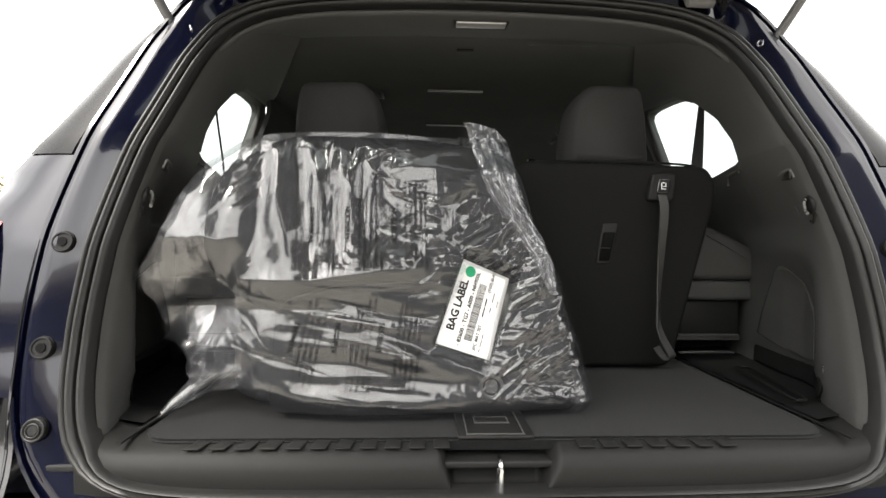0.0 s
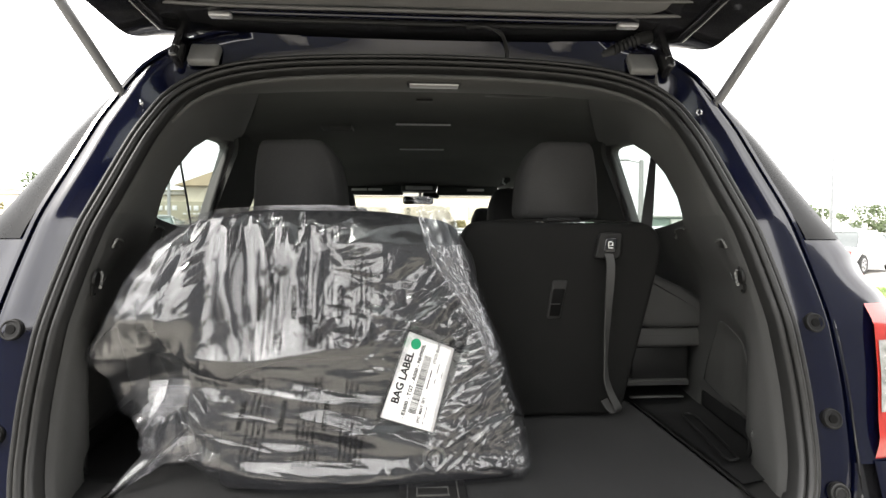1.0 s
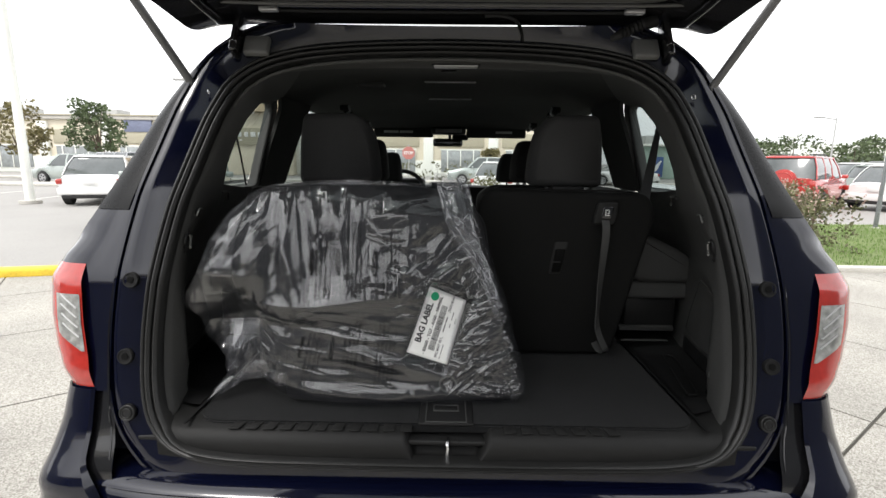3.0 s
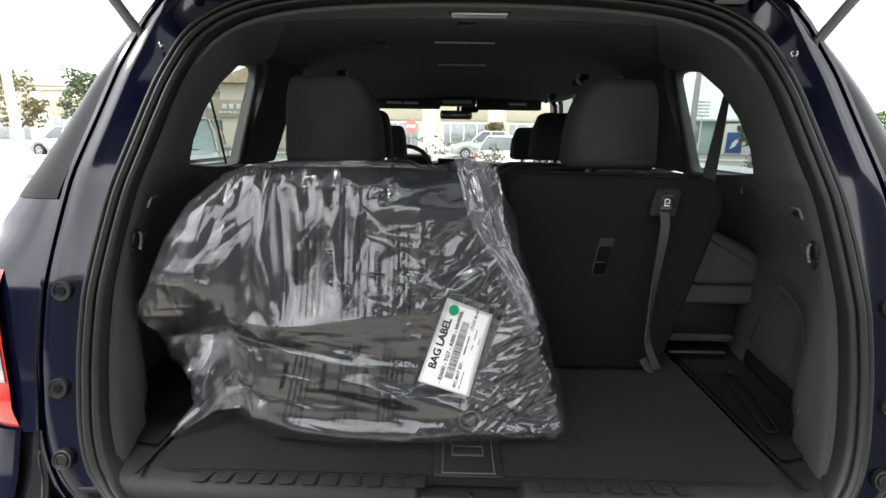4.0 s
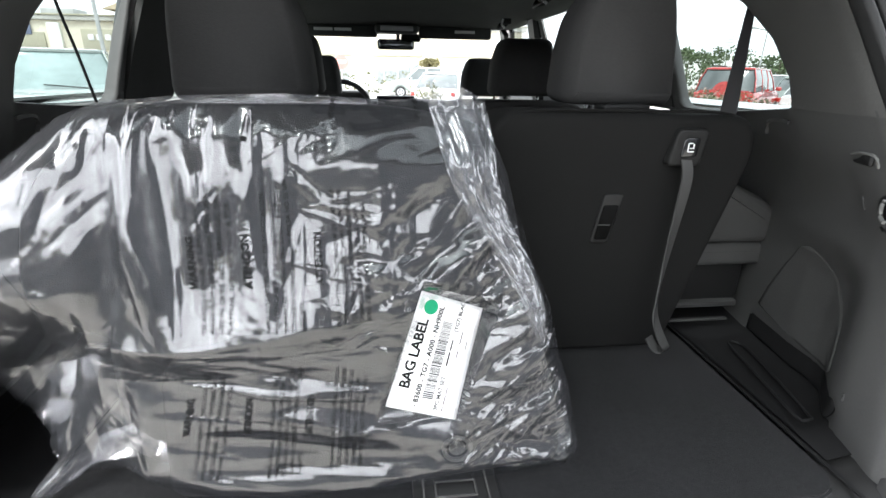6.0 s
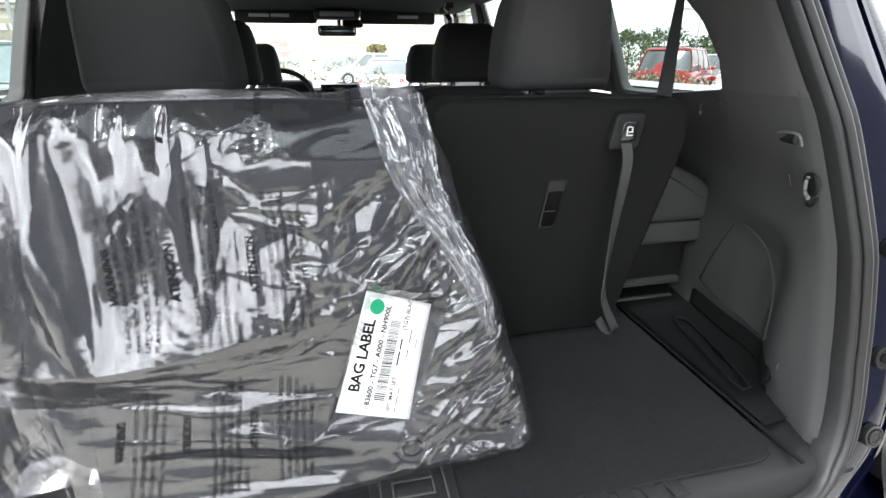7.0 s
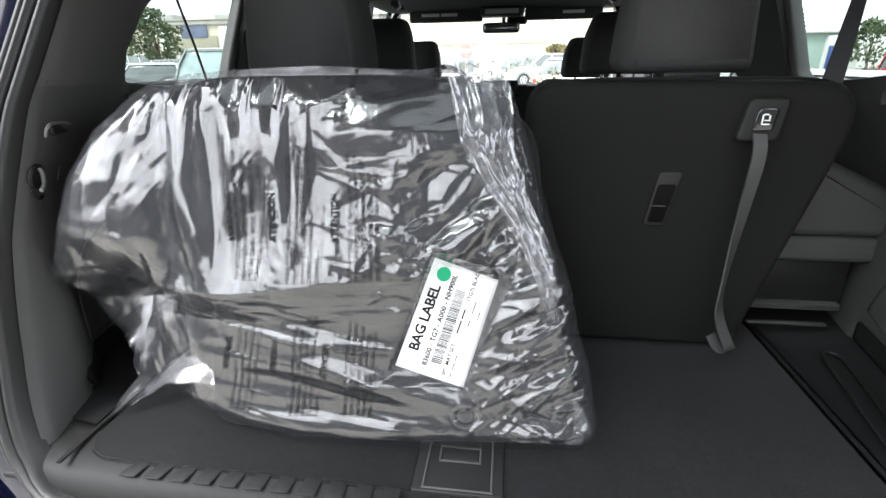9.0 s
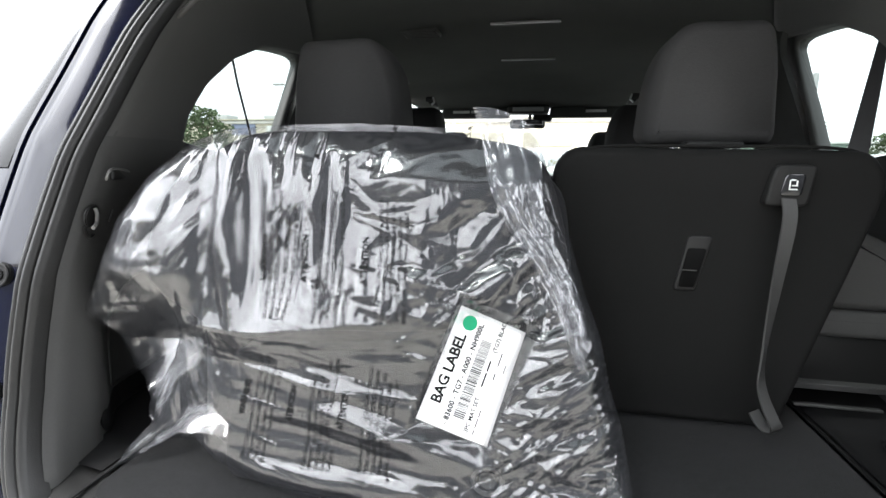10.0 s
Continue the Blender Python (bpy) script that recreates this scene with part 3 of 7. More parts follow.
def hedge(points, height, depth, seed, label, leaf, size, per, spacing=0.16, blossom=None):
    rng = np.random.RandomState(seed)
    h = tagged(thing("hedge", (points[0][0], points[0][1], 0)), label, "hedge", kind="stuff")
    line = spline(points, max(4, int(sum(math.dist(a, b) for a, b in zip(points, points[1:])) / spacing)))
    centres, radii = [], []
    for x, y in line:
        for _ in range(5):
            centres.append((x + rng.uniform(-depth, depth), y + rng.uniform(-depth, depth), rng.uniform(0.12, 1.0) * height - 0.08))
            radii.append(rng.uniform(0.14, 0.26))
    stems = bmesh.new()
    for x, y in line[::4]:
        add_bm(stems, tube_bm([(x, y, -0.02), (x + rng.uniform(-0.1, 0.1), y, height * 0.5), (x + rng.uniform(-0.2, 0.2), y + 0.1, height * 0.85)], [0.02, 0.012, 0.005], 5))
    part("stems", stems, BARK, h)
    mesh_object("leaves", *leaf_cloud(centres, radii, per, size, seed), leaf, h, smooth=False)
    if blossom:
        top = [(c[0], c[1], c[2] + 0.08) for c in centres if c[2] > height * 0.45]
        mesh_object("blossoms", *leaf_cloud(top, [0.2] * len(top), 9, size * 0.7, seed + 1, 0.9), blossom, h, "faded pink blossom heads", smooth=False)
    return h


hedge([(5.75, 6.5), (6.3, 7.5), (7.2, 9.5), (8.6, 12.0), (10.5, 15.5)], 1.03, 0.5, 5, "green hedge with faded pink blossoms", BUSH_LEAF, 0.034, 36, blossom=BLOSSOM)
hedge([(-3.5, 33), (0.5, 33.5), (6, 33)], 1.5, 0.7, 6, "clipped green hedge along the far kerb", BUSH_LEAF, 0.09, 12, 0.6)
hedge([(0.7, 14.2), (1.4, 14.6)], 1.15, 0.45, 9, "pale green rounded shrub", BUSH_LEAF, 0.05, 24)
hedge([(-28.5, 36), (-25.5, 36)], 1.7, 0.5, 10, "dark clipped hedge block", LEAF, 0.09, 18, 0.35)
hedge([(8, 34), (14, 34)], 1.3, 0.6, 15, "clipped green hedge along the far kerb", BUSH_LEAF, 0.09, 12, 0.6)

# ---- buildings ----
shops = tagged(thing("shop_building", (-22, 44, 0)), "long low tan and cream shop building with olive panels", "building")
part("wall", box_bm((92, 12, 4.9), (-34, 50, 2.45), 0.05), STUCCO, shops, "tan stucco wall")
part("cornice", box_bm((92.6, 12.6, 0.35), (-34, 50, 5.05), 0.06), KERB, shops, "cream cornice")
part("roof_edge", box_bm((92.8, 12.8, 0.12), (-34, 50, 5.28), 0.03), STUCCO_DARK, shops, "dark roof edge")
part("plinth", box_bm((92.4, 0.3, 1.5), (-34, 43.92, 0.75), 0.03), WHITE_WALL, shops, "cream plinth")
for k in range(15):
    x = -77 + 6.0 * k
    if k not in (9, 10):
        part("olive_panel", box_bm((4.3, 0.16, 1.25), (x, 43.96, 3.35), 0.03), STUCCO_DARK, shops, "olive stucco panel")
    part("pilaster", box_bm((0.9, 0.34, 4.6), (x + 3.0, 43.9, 2.4), 0.03), WHITE_WALL, shops, "cream pilaster")
    win = part("shop_window", box_bm((3.6, 0.14, 2.0), (x, 43.76, 1.45), 0.02), SHOP_GLASS, shops, "dark shop window")
    part("frame", box_bm((3.8, 0.10, 0.12), (x, 43.72, 2.5), 0.01), WHITE_WALL, win)
    for dx in (-1.2, 0, 1.2):
        part("mullion", box_bm((0.09, 0.08, 2.0), (x + dx, 43.68, 1.45), 0.01), WHITE_WALL, win)
for x, w, hh in ((-62, 2.4, 0.8), (-43, 3.0, 0.9), (-33.5, 1.8, 0.8), (-27, 2.6, 0.7), (-4, 2.2, 0.8)):
    part("rooftop_unit", box_bm((w, 2, hh), (x, 47.5, 5.3 + hh / 2), 0.05), GALV, shops, "grey rooftop unit")
part("blue_panel", box_bm((2.6, 0.12, 1.1), (-29.0, 43.88, 4.35), 0.02), surface("slate_panel", (0.16, 0.18, 0.26), 0.5, 0, 0.2, 9, 1, 0.0), shops, "slate blue panel")
# entrance tower with a hipped roof
part("tower", box_bm((6.4, 5, 5.6), (-17.5, 45.3, 2.8), 0.05), STUCCO, shops, "tan entrance tower")
bm = bmesh.new()
cor = [bm.verts.new(p) for p in ((-21.4, 42.2, 5.6), (-13.6, 42.2, 5.6), (-13.6, 48.6, 5.6), (-21.4, 48.6, 5.6))]
top = [bm.verts.new(p) for p in ((-18.1, 45.4, 7.7), (-16.9, 45.4, 7.7))]
for q in ((cor[0], cor[1], top[1], top[0]), (cor[1], cor[2], top[1]), (cor[2], cor[3], top[0], top[1]), (cor[3], cor[0], top[0]), (cor[3], cor[2], cor[1], cor[0])):
    bm.faces.new(q)
bmesh.ops.recalc_face_normals(bm, faces=bm.faces)
finish("hipped_roof", bm, ROOF_TILE, shops, "tan shingled hipped roof", smooth=False)
part("sign_panel", box_bm((7.2, 0.2, 1.5), (-19.8, 42.66, 3.45), 0.03), STUCCO_DARK, shops, "olive sign panel")
for k, w in enumerate((0.42, 0.42, 0.42, 0.0, 0.40, 0.42, 0.36, 0.34, 0.46, 0.40)):
    if w:
        part("sign_bar", box_bm((w, 0.06, 0.42), (-22.7 + 0.62 * k, 42.52, 3.62), 0.02), WHITE_INK, shops, "white raised sign bar")
for k in range(5):
    part("sign_bar", box_bm((0.28, 0.05, 0.14), (-20.6 + 0.42 * k, 42.53, 3.12), 0.01), WHITE_INK, shops, "small white sign bar")

kiosk = tagged(thing("depot_building", (23.5, 46, 0)), "small white and mint flat-roofed building with blue posters", "building")
part("wall", box_bm((9.0, 5, 3.1), (23.2, 48.5, 1.55), 0.04), MINT_WALL, kiosk, "pale mint wall")
part("end_bay", box_bm((2.6, 5.3, 2.9), (27.0, 48.3, 1.45), 0.04), WHITE_WALL, kiosk, "white end bay")
part("roof_slab", box_bm((12.0, 5.8, 0.22), (24.0, 48.4, 3.2), 0.04), WHITE_WALL, kiosk, "white flat roof")
for x, w in ((19.9, 1.3), (26.6, 1.5)):
    sign = part("poster", box_bm((w, 0.08, 1.9), (x, 45.58, 1.15), 0.02), BLUE_SIGN, kiosk, "blue poster with a pale wing shape")
    bm = bmesh.new()
    bm.faces.new([bm.verts.new((x + a * w, 45.53, 1.15 + b)) for a, b in ((-0.30, -0.60), (0.05, -0.35), (0.36, 0.55), (0.28, 0.62), (-0.12, 0.05))])
    finish("pale_shape", bm, WHITE_INK, sign, smooth=False)
part("slit_window", box_bm((0.35, 0.06, 1.2), (23.2, 45.97, 1.7), 0.02), SHOP_GLASS, kiosk)
part("rooftop_unit", box_bm((1.3, 1.2, 0.9), (20.0, 48.0, 3.75), 0.05), GALV, kiosk, "grey rooftop unit")
block = tagged(thing("office_building", (42, 60, 0)), "distant white low office building", "building")
part("wall", box_bm((26, 10, 4.0), (50, 62, 2.0), 0.05), WHITE_WALL, block, "white wall")
for k in range(6):
    part("window", box_bm((2.6, 0.2, 1.3), (40 + 4 * k, 56.95, 2.2), 0.02), SHOP_GLASS, block)


# ---- posts and signs ----
def post(name, label, category, at, height, radius, mat, lean=(0, 0)):
    x, y = at
    p = tagged(thing(name, (x, y, 0)), label, category)
    part("pole", tube_bm([(x, y, -0.03), (x + lean[0], y + lean[1], height)], [radius, radius * 0.75], 12), mat, p)
    part("foot", disc_bm((x, y, 0.03), radius * 2.2, 0.10, (0, 0, 1), 16, 0.01), KERB, p)
    return p


post("sign_post", "plain grey steel post in the lawn", "post", (9.47, 9.52), 3.05, 0.045, GREY_PAINT)
lamp = post("street_lamp", "white car-park lamp post", "lamp post", (-12.9, 13.4), 7.5, 0.13, WHITE_WALL)
for at, h, r in (((18.05, 36.5), 7.3, 0.24), ((-14.6, 28.0), 6.0, 0.11), ((30.5, 38.0), 5.2, 0.07), ((-6.0, 35), 7.5, 0.09)):
    lamp = post("street_lamp", "tall grey car-park lamp post", "lamp post", at, h, r, GALV)
    part("lamp_arm", tube_bm([(at[0], at[1], h * 0.97), (at[0] - 1.2, at[1], h)], 0.05, 8), GALV, lamp)
    part("lamp_head", box_bm((0.7, 0.3, 0.14), (at[0] - 1.4, at[1], h), 0.04), GALV, lamp, "flat grey lamp head")
for at, h in (((19.2, 37.5), 3.3), ((29.4, 41.0), 3.9), ((34.8, 38.0), 3.8)):
    s = post("slatted_sign", "white slatted sign on a post", "sign", at, h, 0.05, WHITE_WALL)
    for k in range(5):
        part("slat", box_bm((0.9, 0.08, 0.16), (at[0], at[1] - 0.08, h - 0.1 + 0.25 * k), 0.02), WHITE_WALL, s)
stop_post = post("stop_sign", "red octagonal stop sign on a steel post", "road sign", (-2.25, 25.3), 2.3, 0.035, GALV)
bm = bmesh.new()
bmesh.ops.create_cone(bm, cap_ends=True, segments=8, radius1=0.36, radius2=0.36, depth=0.02)
bmesh.ops.transform(bm, matrix=pose(-2.25, 25.24, 1.85, 90, 0, 0) @ pose(0, 0, 0, 0, 0, 22.5), verts=bm.verts)
plate_s = part("octagon", bm, STOP_RED_VEILED, stop_post, "red octagon plate")
v, f = lettering("STOP", 0.22)
mesh_object("lettering", [(-2.25 + a - 0.27, 25.225, 1.78 + b) for a, b, _ in v], f, WHITE_INK, plate_s, "white STOP lettering", smooth=False)


# ---- parked vehicles ----
def parked_car(label, at, heading, paint, glass, length=4.6, width=1.82, height=1.66, suv_back=True, spare=False, group="parked cars"):
    """A car whose rear stands at its origin and which points along its own +y."""
    car = tagged(thing("parked_car"), label, "car", group)
    belt = height * 0.60
    rows = []
    for s in np.linspace(0, 1, 34):
        e = abs(2 * s - 1)
        w = width / 2 * (1 - 0.16 * e ** 7)
        deck = belt + 0.02 - (0.10 if not suv_back else 0.0) * float(step(0.16, 0.02, s)) - 0.20 * float(step(0.72, 1.0, s)) ** 1.3
        low = 0.26 + 0.10 * e ** 8
        y = s * length
        for yc in (0.19 * length, 0.80 * length):
            d = abs(y - yc)
            if d < 0.38:
                low = max(low, 0.30 + math.sqrt(0.38 ** 2 - d * d) * 0.95)
        half = [(w * 0.90, low), (w, low + (deck - low) * 0.35), (w * 1.0, low + (deck - low) * 0.7), (w * 0.95, deck - 0.05), (w * 0.86, deck), (w * 0.4, deck + 0.015)]
        rows.append([(x, y, z) for x, z in half] + [(-x, y, z) for x, z in half[::-1]])
    verts, faces = sheet(rows)
    faces += [tuple(range(12))[::-1], tuple(range(33 * 12, 34 * 12))]
    put_under(mesh_object("body", verts, faces, paint, None, "glossy painted body", sharp=40), car)
    a0, a1 = (0.02, 0.07) if suv_back else (0.12, 0.26)
    b1, b0 = 0.58, 0.74
    wb, wt = width / 2 * 0.90, width / 2 * 0.72
    ring = []
    for k, (za, ya, yb, w) in enumerate(((belt, a0, b0, wb), (belt + (height - belt) * 0.55, a0 + (a1 - a0) * 0.55, b0 + (b1 - b0) * 0.58, (wb + wt) / 2 + 0.02), (height - 0.05, a1, b1, wt))):
        ring.append([(x, y * length, za) for x, y in round_outline([(-w, ya), (w, ya), (w, yb), (-w, yb)], 0.05, 3)])
    put_under(mesh_object("window_glass", *sheet(ring, closed_u=True), glass, None, "car windows"), car)
    rf = round_outline([(-wt - 0.02, a1 * length - 0.05), (wt + 0.02, a1 * length - 0.05), (wt + 0.02, b1 * length + 0.04), (-wt - 0.02, b1 * length + 0.04)], 0.12, 4)
    verts = [(x, y, height - 0.065) for x, y in rf] + [(x * 0.98, y, height - 0.02) for x, y in rf] + [(x * 0.8, a1 * length + (y - a1 * length) * 0.96 + 0.03, height) for x, y in rf]
    m = len(rf)
    faces = [(i, (i + 1) % m, m + (i + 1) % m, m + i) for i in range(m)] + [(m + i, m + (i + 1) % m, 2 * m + (i + 1) % m, 2 * m + i) for i in range(m)] + [tuple(range(2 * m, 3 * m))]
    put_under(mesh_object("roof", verts, faces, paint, None, "painted roof"), car)
    for side in (1, -1):
        for y0, y1 in ((a0 + 0.01, a1 + 0.01), (0.27, 0.27), (0.47, 0.46), (b0 - 0.01, b1)):
            put_under(part("pillar", ribbon_bm([(side * (wb + 0.006), y0 * length, belt - 0.02), (side * ((wb + wt) / 2 + 0.028), (y0 + y1) / 2 * length, (belt + height) / 2), (side * (wt + 0.006), y1 * length, height - 0.05)], 0.10, 0.02, (0, 1, 0)), paint, None), car)
        put_under(part("mirror", box_bm((0.17, 0.10, 0.12), (side * (width / 2 + 0.06), 0.66 * length, belt + 0.06), 0.03), paint, None, "door mirror"), car)
        put_under(part("tail_lamp", box_bm((0.16, 0.10, 0.26 if suv_back else 0.16), (side * (width / 2 * 0.86 - 0.03), 0.03, belt - 0.17), 0.03), RED_LENS, None, "red tail lamp"), car)
        put_under(part("headlamp", box_bm((0.30, 0.10, 0.14), (side * (width / 2 * 0.80 - 0.06), length - 0.04, belt - 0.34), 0.04), CLEAR_LENS, None, "clear headlamp"), car)
        for yc in (0.19 * length, 0.80 * length):
            wheel = put_under(mesh_object("wheel", *sheet([[(side * (width / 2 - 0.10 + dx), yc + r * math.cos(a), 0.335 + r * math.sin(a)) for a in np.linspace(0, 2 * math.pi, 29)[:-1]]
                              for dx, r in ((-0.11, 0.20), (-0.11, 0.31), (-0.09, 0.335), (0.08, 0.335), (0.10, 0.31), (0.095, 0.22))], closed_u=True), TYRE, None, "black tyre"), car)
            rim = part("rim", disc_bm((side * (width / 2 - 0.025), yc, 0.335), 0.22, 0.03, (1, 0, 0), 24, 0.008), RIM, None, "silver alloy rim")
            put_under(rim, wheel)
            for k in range(5):
                aa = 2 * math.pi * k / 5
                put_under(part("rim_gap", disc_bm((side * (width / 2 - 0.008), yc + 0.13 * math.cos(aa), 0.335 + 0.13 * math.sin(aa)), 0.045, 0.008, (1, 0, 0), 10), TYRE, None), wheel)
    put_under(part("rear_bumper", box_bm((width * 0.90, 0.16, 0.22), (0, 0.02, 0.44), 0.05, 3), paint if not spare else TYRE, None, "rear bumper"), car)
    put_under(part("lower_bumper", box_bm((width * 0.80, 0.14, 0.14), (0, 0.03, 0.30), 0.03, 2), TYRE, None, "black lower bumper"), car)
    put_under(part("plate", box_bm((0.34, 0.012, 0.16), (0, -0.065 if not spare else -0.07, 0.62 if suv_back else 0.72), 0.005), WHITE_INK, None, "pale blank plate"), car)
    put_under(part("wiper", tube_bm([(-0.5, length * b0 + 0.02, belt + 0.03), (0.2, length * (b0 - 0.015) + 0.02, belt + 0.09)], 0.012, 6), TYRE, None, "windscreen wiper"), car)
    if spare:
        cover = put_under(part("spare_wheel_cover", disc_bm((0.05, -0.12, belt - 0.06), 0.34, 0.20, (0, 1, 0), 36, 0.05), paint, None, "round painted spare wheel cover"), car)
        put_under(part("cover_ring", ring_bm((0.05, -0.222, belt - 0.06), 0.25, 0.012, (0, 1, 0)), RED_LENS, None), cover)
        put_under(part("roof_rack", tube_bm([(-0.55, length * 0.12, height + 0.05), (-0.55, length * 0.5, height + 0.05)], 0.018, 6), TYRE, None), car)
        put_under(part("roof_rack", tube_bm([(0.55, length * 0.12, height + 0.05), (0.55, length * 0.5, height + 0.05)], 0.018, 6), TYRE, None), car)
    car.matrix_world = pose(at[0], at[1], -0.02, 0, 0, -heading)
    return car


parked_car("white crossover parked across the asphalt", (-10.6, 12.9), -22, WHITE_PAINT, CAR_GLASS, height=1.5, suv_back=False)
parked_car("grey crossover parked beyond the white one", (-11.6, 17.5), -60, GREY_PAINT, CAR_GLASS)
parked_car("pale green-silver van parked nose towards the SUV", (-6.9, 11.9), 158, SILVER_PAINT, PALE_GLASS, 4.7, 1.86, 1.72)
parked_car("red off-roader with a red spare wheel cover behind the hedge", (10.1, 13.6), 49, RED_PAINT, CAR_GLASS, 4.4, 1.8, 1.72, spare=True)
parked_car("white crossover parked past the lawn", (13.6, 14.4), 62, WHITE_PAINT, CAR_GLASS, 4.5, 1.82, 1.5, suv_back=False)
for k, (x, y, hd, p) in enumerate(((17.5, 19.5, 80, SILVER_PAINT), (19.5, 24.0, 84, WHITE_PAINT), (24.5, 27.0, 82, GREY_PAINT), (29.0, 30.0, 84, WHITE_PAINT), (32.5, 26.0, 86, RED_PAINT),
                                   (4.5, 30.0, 272, SILVER_PAINT), (8.6, 29.0, 268, GREY_PAINT), (-18.0, 24.5, -80, SILVER_PAINT), (-26.0, 25.0, -84, WHITE_PAINT), (13.6, 31.0, 270, WHITE_PAINT))):
    parked_car(("silver", "white", "dark grey", "white", "red", "silver", "dark grey", "silver", "white", "white")[k] + " car standing in the distant car park", (x, y), hd, p, CAR_GLASS, suv_back=k % 2 == 0, height=1.5 + 0.12 * (k % 3))
parked_car("white car parked ahead of the SUV", (1.6, 17.5), 20, WHITE_PAINT, CAR_GLASS, suv_back=False, height=1.45)

# unseen walls added behind the camera to block light and darken reflections
front = tagged(thing("unseen_light_walls", (0, -8, 0)), "unseen grey walls added behind the camera to shape light and reflections", "building")
part("wall", box_bm((34, 0.4, 2.7), (0, -8.0, 1.35), 0.03), surface("grey_wall", (0.155, 0.162, 0.172), 0.7, 0, 0.2, 12, 0.4, 0.3, 40), front, "unseen grey wall that darkens reflections")
part("wing", box_bm((14.0, 0.5, 5.2), (8.0, -5.0, 2.6), 0.03), surface("dark_wall", (0.10, 0.105, 0.113), 0.7, 0, 0.2, 12, 0.4, 0.3, 40), front, "unseen dark wall that blocks light from the right")
part("reflection_wall", box_bm((0.3, 6.0, 2.3), (-9.0, -4.8, 1.15), 0.03), bpy.data.materials["grey_wall"], front, "unseen grey wall that darkens reflections from the left")
part("eave", box_bm((34.6, 1.2, 0.22), (0, -7.6, 2.8), 0.04), STUCCO_DARK, front, "unseen eave added to the grey wall")


# ---- the car's shell ----
def y_rear(z):
    """Where the rear of the body stands at a height: it leans forward towards the roof."""
    return np.interp(z, [0.40, 0.60, 0.70, 0.78, 0.936, 1.113, 1.3, 1.5, 1.65, 1.74, 1.80], [-0.115, -0.105, -0.085, -0.045, 0.0, 0.035, 0.10, 0.20, 0.29, 0.355, 0.40])


def side_x(z):
    """The body's half width at its rear corner."""
    return np.interp(z, [0.40, 0.60, 0.68, 0.80, 0.87, 0.95, 1.03, 1.12, 1.155, 1.19, 1.23, 1.27, 1.32, 1.41, 1.48, 1.55, 1.62, 1.667, 1.70, 1.757],
                     [0.955, 0.958, 0.945, 0.922, 0.912, 0.944, 0.962, 0.966, 0.960, 0.945, 0.922, 0.897, 0.868, 0.826, 0.797, 0.766, 0.730, 0.702, 0.672, 0.590])


HALF = [(0.30, 0.719), (0.50, 0.724), (0.605, 0.742), (0.662, 0.786), (0.689, 0.86), (0.697, 0.97), (0.685, 1.12), (0.665, 1.25),
        (0.638, 1.37), (0.600, 1.515), (0.555, 1.605), (0.455, 1.662), (0.283, 1.690)]
CONTOUR = spline([(0, 0.718)] + HALF + [(0, 1.70)] + [(-x, z) for x, z in HALF[::-1]], 180, closed=True)
_t = np.roll(CONTOUR, -1, 0) - np.roll(CONTOUR, 1, 0)
_t /= np.linalg.norm(_t, axis=1)[:, None]
OUTWARD = np.stack([_t[:, 1], -_t[:, 0]], 1)


SILL_PART = step(0.79, 0.735, CONTOUR[:, 1])


def opening_ring(off, dy, top=9.0):
    low = SILL_PART * np.interp(off, [-0.03, 0, 0.024, 0.05], [-0.018, 0, 0.012, 0.0])
    p = CONTOUR + OUTWARD * (off - low)[:, None]
    y = y_rear(CONTOUR[:, 1]) + dy
    return [(x, yy, min(z, top)) for (x, z), yy in zip(p, y)]


suv = tagged(thing("suv"), "dark navy blue SUV with its tailgate raised and cargo space open", "car")

strip_profile = [(-0.022, 0.030), (-0.020, 0.004), (-0.016, -0.005), (-0.011, -0.007), (-0.0075, -0.003), (-0.0055, 0.007), (-0.0035, -0.004), (0.001, -0.013),
                 (0.006, -0.013), (0.009, -0.007), (0.0105, 0.005), (0.012, -0.004), (0.016, -0.010), (0.021, -0.010), (0.025, -0.004), (0.028, 0.012)]
mesh_object("weatherstrip", *sheet([opening_ring(o * 0.82, d) for o, d in strip_profile], closed_u=True), STRIP_RUBBER, suv, "ribbed black rubber weatherstrip", sharp=80)
flange_profile = [(0.022, 0.030), (0.027, 0.014), (0.045, 0.008), (0.066, 0.003), (0.084, 0.000), (0.0875, 0.002), (0.0885, 0.010), (0.0925, 0.010), (0.0935, 0.000), (0.10, 0.000)]
mesh_object("rear_flange", *sheet([opening_ring(o, d, 1.757) for o, d in flange_profile], closed_u=True), NAVY, suv, "glossy navy painted opening flange", sharp=40)

_outer = np.array([(p[0], p[2]) for p in opening_ring(0.0985, 0)])
_right = _outer[(_outer[:, 0] > 0.3) & (_outer[:, 1] > 0.95)]
_right = _right[np.argsort(_right[:, 1])]


def seam_x(z):
    low = np.interp(z, [0.60, 0.74, 0.82, 0.95], [0.76, 0.765, 0.783, 0.796])
    return low if z < 0.95 else float(np.interp(z, _right[:, 1], _right[:, 0]))


